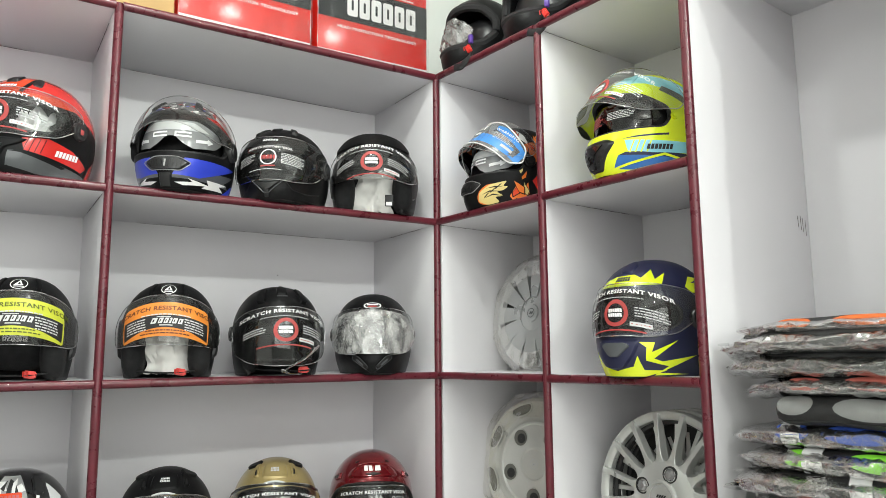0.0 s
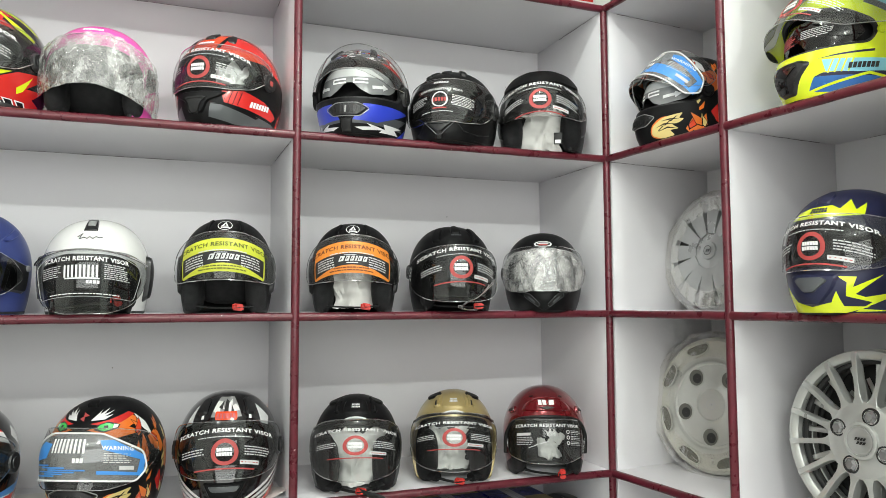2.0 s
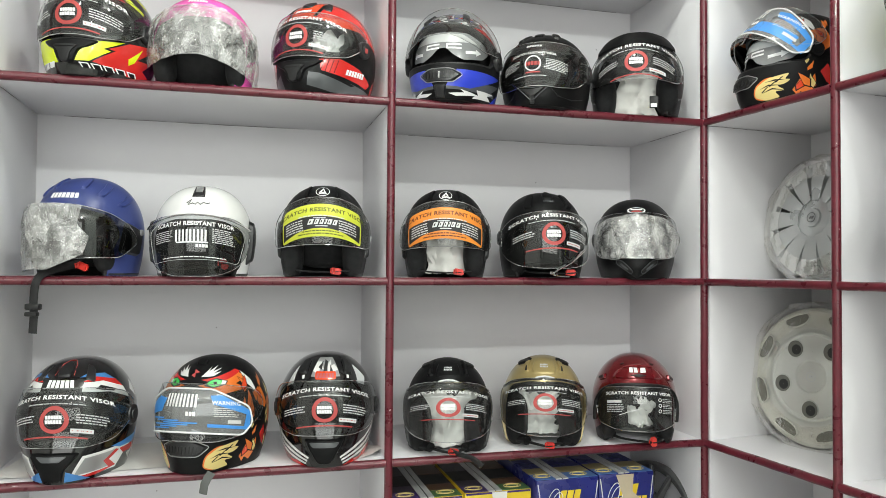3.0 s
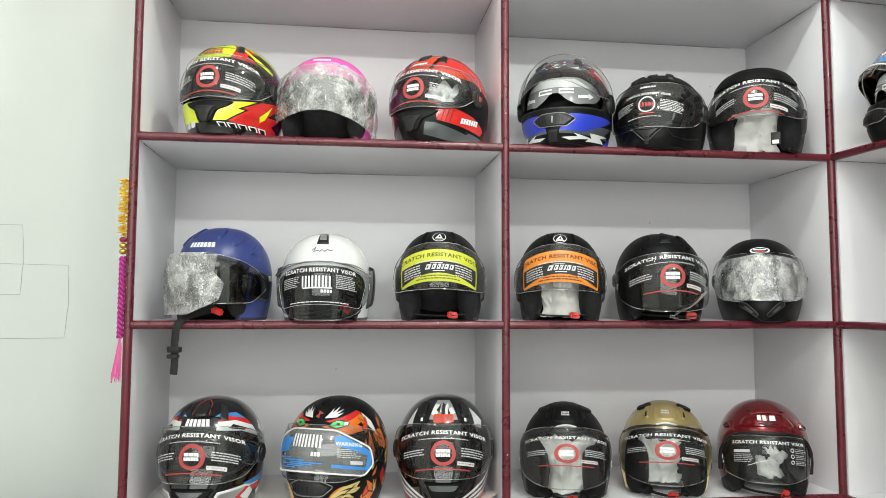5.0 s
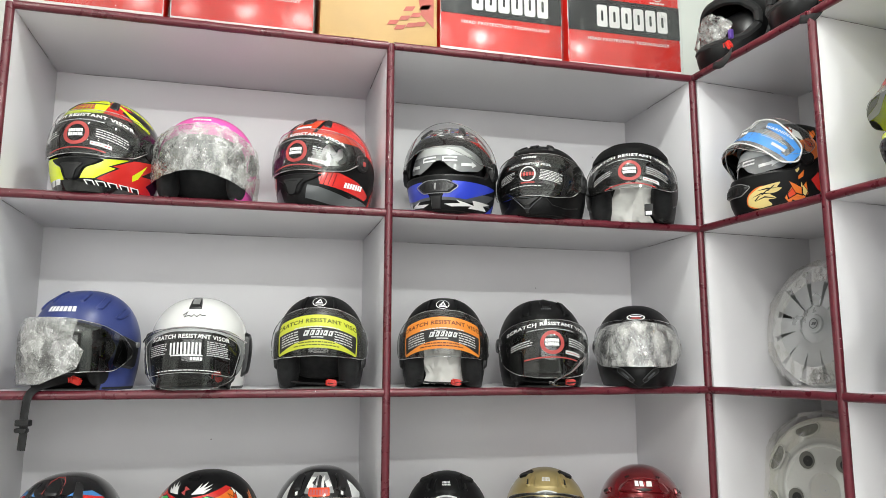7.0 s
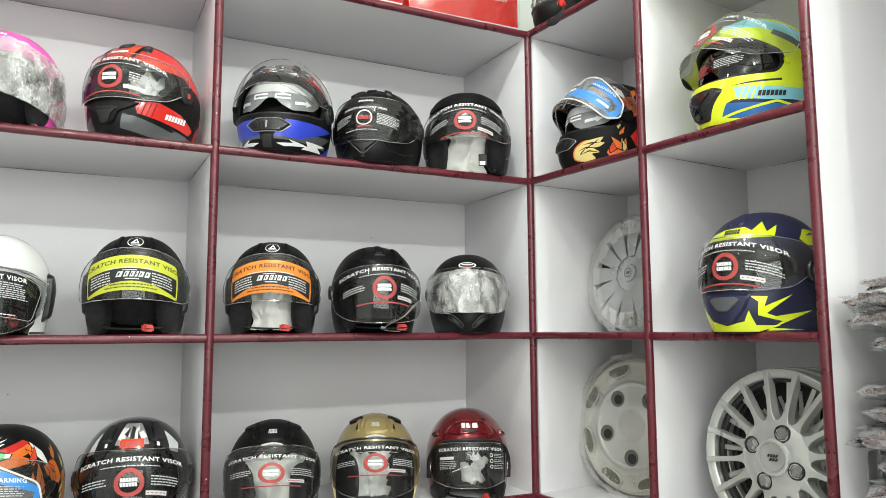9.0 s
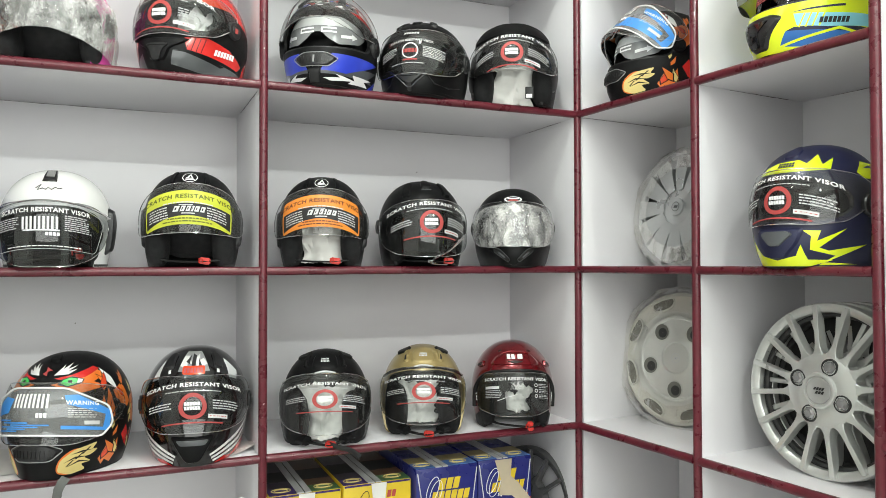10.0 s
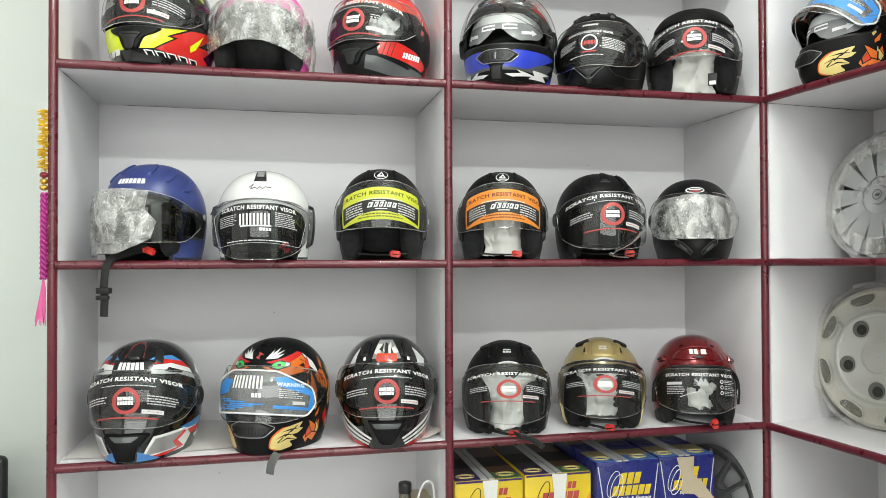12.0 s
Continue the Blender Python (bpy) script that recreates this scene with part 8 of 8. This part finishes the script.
def seat_cover(d, y, z, thick, main, accent, tag, label, seed, length=0.40, bagged=True):
    """A seat cover folded into a flat roll, with coloured panels, a paper band and a loose clear bag."""
    rnd = random.Random(seed)
    c = thing("seat_cover", UNIT2 @ pose(d, y, z + thick, 0, rnd.uniform(-1.0, 1.0), rnd.uniform(-3, 3)), label, "seat cover", "bagged seat covers")
    nose = Nose(0.0, length, thick * 0.94, 0.30)
    half = math.pi / 2 * nose.th
    b = Build()
    n, k = 44, 14
    verts, faces = [], []
    for i in range(n + 1):
        s_ = length * i / n
        ring = [nose.at(s_, -half + 2 * half * j / k) for j in range(k + 1)]
        top, low = ring[-1], ring[0]
        ring.append(Vector((s_, 0.30 - (1 - nose.size(s_)) * 0.04, top.z)))
        ring.insert(0, Vector((s_, 0.30 - (1 - nose.size(s_)) * 0.04, low.z)))
        verts += ring
    w = k + 3
    faces = [(i * w + j, (i + 1) * w + j, (i + 1) * w + (j + 1) % w, i * w + (j + 1) % w) for i in range(n) for j in range(w)]
    part("folded_cloth", b.add(verts, faces), M_SEAT[main], c, sharp=60)
    if accent:
        for cx, rx in ((0.055, 0.034), (0.175 + rnd.uniform(-0.01, 0.02), 0.060), (0.325, 0.050)):
            b = Build()
            print_shape(b, nose, oval(cx, half * rnd.uniform(0.15, 0.35), rx, half * 0.50), 0, 0.0012)
            part("accent_panel", b, M_SEAT[accent], c, accent + " cloth panel")
    # the seam that runs along the fold
    part("seam", Build().tube([nose.at(0.02 + (length - 0.04) * i / 30, -half * 0.45, 0.0004) for i in range(31)], 0.0011, n=5), M["dark"], c, "dark stitched seam")
    if tag:
        b = Build()
        print_shape(b, nose, rounded([(tag, -half * 0.85), (tag + 0.034, -half * 0.85), (tag + 0.030, half * 0.9), (tag - 0.004, half * 0.9)], 0.003), 0, 0.0020)
        k2 = part("paper_band", b, M["ink"], c, "white paper band round the roll")
        b = Build()
        print_ring(b, nose, tag + 0.016, half * 0.1, 0.0095, 0.0016, 0, 0.0028)
        print_bar(b, nose, tag + 0.006, tag + 0.026, -half * 0.4, 0.002, 0, off=0.0028)
        part("band_print", b, M["dim"], k2)
    if not bagged:
        return
    verts, n, k = [], 28, 64
    for i in range(k + 1):
        u = i / k
        xx = -0.075 + (length + 0.11) * u
        end = min(1.0, u / 0.22, (1 - u) / 0.10) ** 0.6
        for j in range(n):
            a = 2 * math.pi * j / n
            q = Vector((xx * 24, math.cos(a) * 2.4, math.sin(a) * 2.4 + seed * 3.7))
            w2 = 1 + 0.08 * noise.noise(q) + 0.12 * (0.3 - abs(noise.noise(q * 2.4)))
            fan = (1 - end) * (0.020 * noise.noise(Vector((seed * 2.1, a * 1.3, xx * 30))) + 0.012 * math.sin(a))
            cy = math.copysign(abs(math.cos(a)) ** 0.6, math.cos(a))
            verts.append((xx + 0.035 * (1 - end) * noise.noise(q * 1.7), 0.145 + (0.168 * (0.55 + 0.45 * end)) * w2 * cy, thick * 1.10 * end * w2 * math.sin(a) - (1 - end) * 0.010 + fan))
    faces = [(i * n + j, (i + 1) * n + j, (i + 1) * n + (j + 1) % n, i * n + (j + 1) % n) for i in range(k) for j in range(n)]
    part("plastic_bag", Build().add(verts, faces), M_SBAG, c, "crinkled clear plastic bag", sharp=150)


zz = Z_F + BOARD / 2 + 0.003
# main cloth, panels, place of the paper band, half thickness, shift along the shelf, bagged
SEATS = (("black", "beige", 0.11, 0.0110, 0.045, True), ("black", "light", 0.0, 0.0265, 0.02, True), ("black", "coral", 0.0, 0.0245, 0.035, True), ("black", None, 0.16, 0.0235, 0.01, True), ("black", "green", 0.060, 0.0225, 0.030, True),
         ("black", "blue", 0.040, 0.0225, 0.010, True), ("black", "light", 0.0, 0.0270, 0.030, False), ("black", "coral", 0.20, 0.0170, 0.045, True), ("grey", None, 0.0, 0.0225, -0.005, True), ("grey", None, 0.0, 0.0200, 0.005, True), ("black", "orange", 0.0, 0.0135, 0.035, True))
for i, (main, accent, tag, thick, shift, bagged) in enumerate(SEATS):
    words = f"folded {main} seat cover" + (f" with {accent} panels" if accent else " in plain cloth") + (", in a clear bag" if bagged else ", out of its bag")
    seat_cover(0.970 + shift, -0.035 + 0.012 * (i % 3), zz, thick, main, accent, tag, words, i + 40, bagged=bagged)
    zz += thick * 1.84


# ---- small things by the wall ----
M_GARLAND = {"yellow": mat("yellow_tinsel", (0.75, 0.48, 0.03), 0.4), "magenta": mat("magenta_cord", (0.45, 0.03, 0.25), 0.5), "bead": mat("gold_bead", (0.6, 0.35, 0.06), 0.25, metal=0.7), "dark": mat("dark_red_bead", (0.22, 0.01, 0.02), 0.3), "pink": mat("pink_thread", (0.72, 0.14, 0.36), 0.7)}
gar = thing("garland", pose(-1.821, 0.000, 1.80), "yellow and magenta hanging garland with a pink tassel", "garland")
rnd = random.Random(3)
b = Build()
for i in range(170):
    z, a = -0.005 - 0.135 * i / 170, rnd.uniform(0, 6.28)
    rr = rnd.uniform(0.010, 0.017)
    b.tube([(0, 0, z), (rr * math.cos(a), rr * math.sin(a), z + rnd.uniform(-0.006, 0.006))], [0.0022, 0.0007], n=4)
part("tinsel", b, M_GARLAND["yellow"], gar, "fluffy yellow tinsel")
for i in range(3):
    part("bead", blob(Build(), (0, 0, -0.150 - 0.014 * i), (0.009, 0.009, 0.007), 0, 8, 1.0), M_GARLAND["dark" if i == 0 else "bead"], gar)
b = Build()
for k in range(3):
    b.tube([(0.005 * math.cos(i * 0.7 + k * 2.09), 0.005 * math.sin(i * 0.7 + k * 2.09), -0.19 - 0.19 * i / 50) for i in range(51)], 0.0034, n=6)
part("cord", b, M_GARLAND["magenta"], gar, "twisted magenta cord")
b = Build()
for i in range(60):
    a, l = rnd.uniform(0, 6.28), rnd.uniform(0.075, 0.10)
    b.tube([(0, 0, -0.375), (0.004 * math.cos(a), 0.004 * math.sin(a), -0.40), (-0.006 + 0.010 * math.cos(a), 0.008 * math.sin(a), -0.385 - l)], 0.0008, n=4)
part("tassel", b, M_GARLAND["pink"], gar, "loose pink tassel")

pencil = thing("pencil_sketch", pose(0, WALL_Y - 0.0012, 0), "thin pencil rectangles drawn on the pale wall", "drawing")
for pts in ([(-2.50, 1.724), (-2.213, 1.722), (-2.207, 1.62), (-2.212, 1.524), (-2.50, 1.521)], [(-2.50, 1.612), (-2.30, 1.612), (-2.086, 1.608), (-2.082, 1.50), (-2.090, 1.402), (-2.50, 1.398)], [(-2.285, 1.565), (-2.268, 1.572), (-2.276, 1.556), (-2.266, 1.545), (-2.285, 1.54)]):
    line = [(x + random.uniform(-0.0008, 0.0008), 0, z) for x, z in loop([p for p in pts], 0.03)[: -max(1, int(math.dist(pts[-1], pts[0]) / 0.03))]] + [(pts[-1][0], 0, pts[-1][1])]
    part("pencil_line", Build().tube(line, 0.0006, n=4), mat("pencil_grey", (0.40, 0.41, 0.40), 0.8), pencil)

box = thing("junction_box", pose(-1.985, WALL_Y, 2.57), "small dark electrical box high on the pale wall", "electrical box")
part("box_body", Build().box((-0.035, -0.04, 0), (0.035, -0.0005, 0.13), 0.004), M["plastic"], box)
screw = Build().lathe([(0.004, 0.0402), (0.004, 0.0415), (0.001, 0.042)], 12, axis="y")
screw.v = [(x, y, z + 0.065) for x, y, z in screw.v]
part("cover_screw", screw, M["silver"], box)
for k in (0.03, 0.10):
    part("cover_seam", Build().box((-0.03, -0.0406, k), (0.03, -0.0399, k + 0.002)), M["rubber"], box)

chair = thing("office_chair", pose(-2.190, 0.10, 0), "black moulded chair standing against the pale wall", "chair")
part("backrest", Build().box((-0.23, 0.10, 0.56), (0.23, 0.135, 0.985), 0.016, 0, 3), M["plastic"], chair)
part("seat", Build().box((-0.23, -0.32, 0.42), (0.23, 0.10, 0.465), 0.02, 0, 3), M["strap"], chair)
for sx in (-0.2, 0.2):
    part("leg", Build().tube([(sx, -0.30, 0), (sx, -0.29, 0.42)], 0.012), M["plastic"], chair)
    part("leg", Build().tube([(sx, 0.12, 0), (sx, 0.10, 0.42), (sx, 0.118, 0.58)], 0.012), M["plastic"], chair)


def sheet(m, w, d, curl, label, seed):
    """A loose sheet of paper on a shelf, with a lifted corner."""
    n = 16
    verts, faces = [], []
    for i in range(n + 1):
        for j in range(n + 1):
            x, y = w * (i / n - 0.5), d * (j / n - 0.5)
            k = max(0, (i + (n - j)) / n - 1.25)
            verts.append((x, y, 0.0015 + curl * k * k + 0.0012 * abs(noise.noise(Vector((x * 30, y * 30, seed))))))
    faces = [(i * (n + 1) + j, (i + 1) * (n + 1) + j, (i + 1) * (n + 1) + j + 1, i * (n + 1) + j + 1) for i in range(n) for j in range(n)]
    s = thing("paper_sheet", m, label, "paper", "loose papers")
    part("sheet", Build().add(verts, faces), M["paper"], s)


sheet(pose(-0.985, 0.115, Z[3] + BOARD / 2 + 0.001, 0, 0, 22), 0.13, 0.19, 0.045, "loose white paper with a curled corner on the shelf", 3)
sheet(pose(-1.70, 0.17, Z[3] + BOARD / 2 + 0.001, 0, 0, -6), 0.15, 0.28, 0.004, "flat white paper lining under a helmet", 4)
sheet(pose(-1.45, 0.18, Z[3] + BOARD / 2 + 0.001, 0, 0, 4), 0.20, 0.26, 0.004, "flat white paper lining on the shelf board", 5)

# the loose strap of the black bubble-visor helmet
part("chin_strap", Build().tube(smooth([(0.01, -0.128, 0.012), (0.035, -0.140, 0.006), (0.060, -0.150, 0.001), (0.085, -0.158, -0.016)]), 0.009, n=8, flat=0.25, up=(0, 1, 0.6)), M["strap"], k19.h, "loose black strap end")
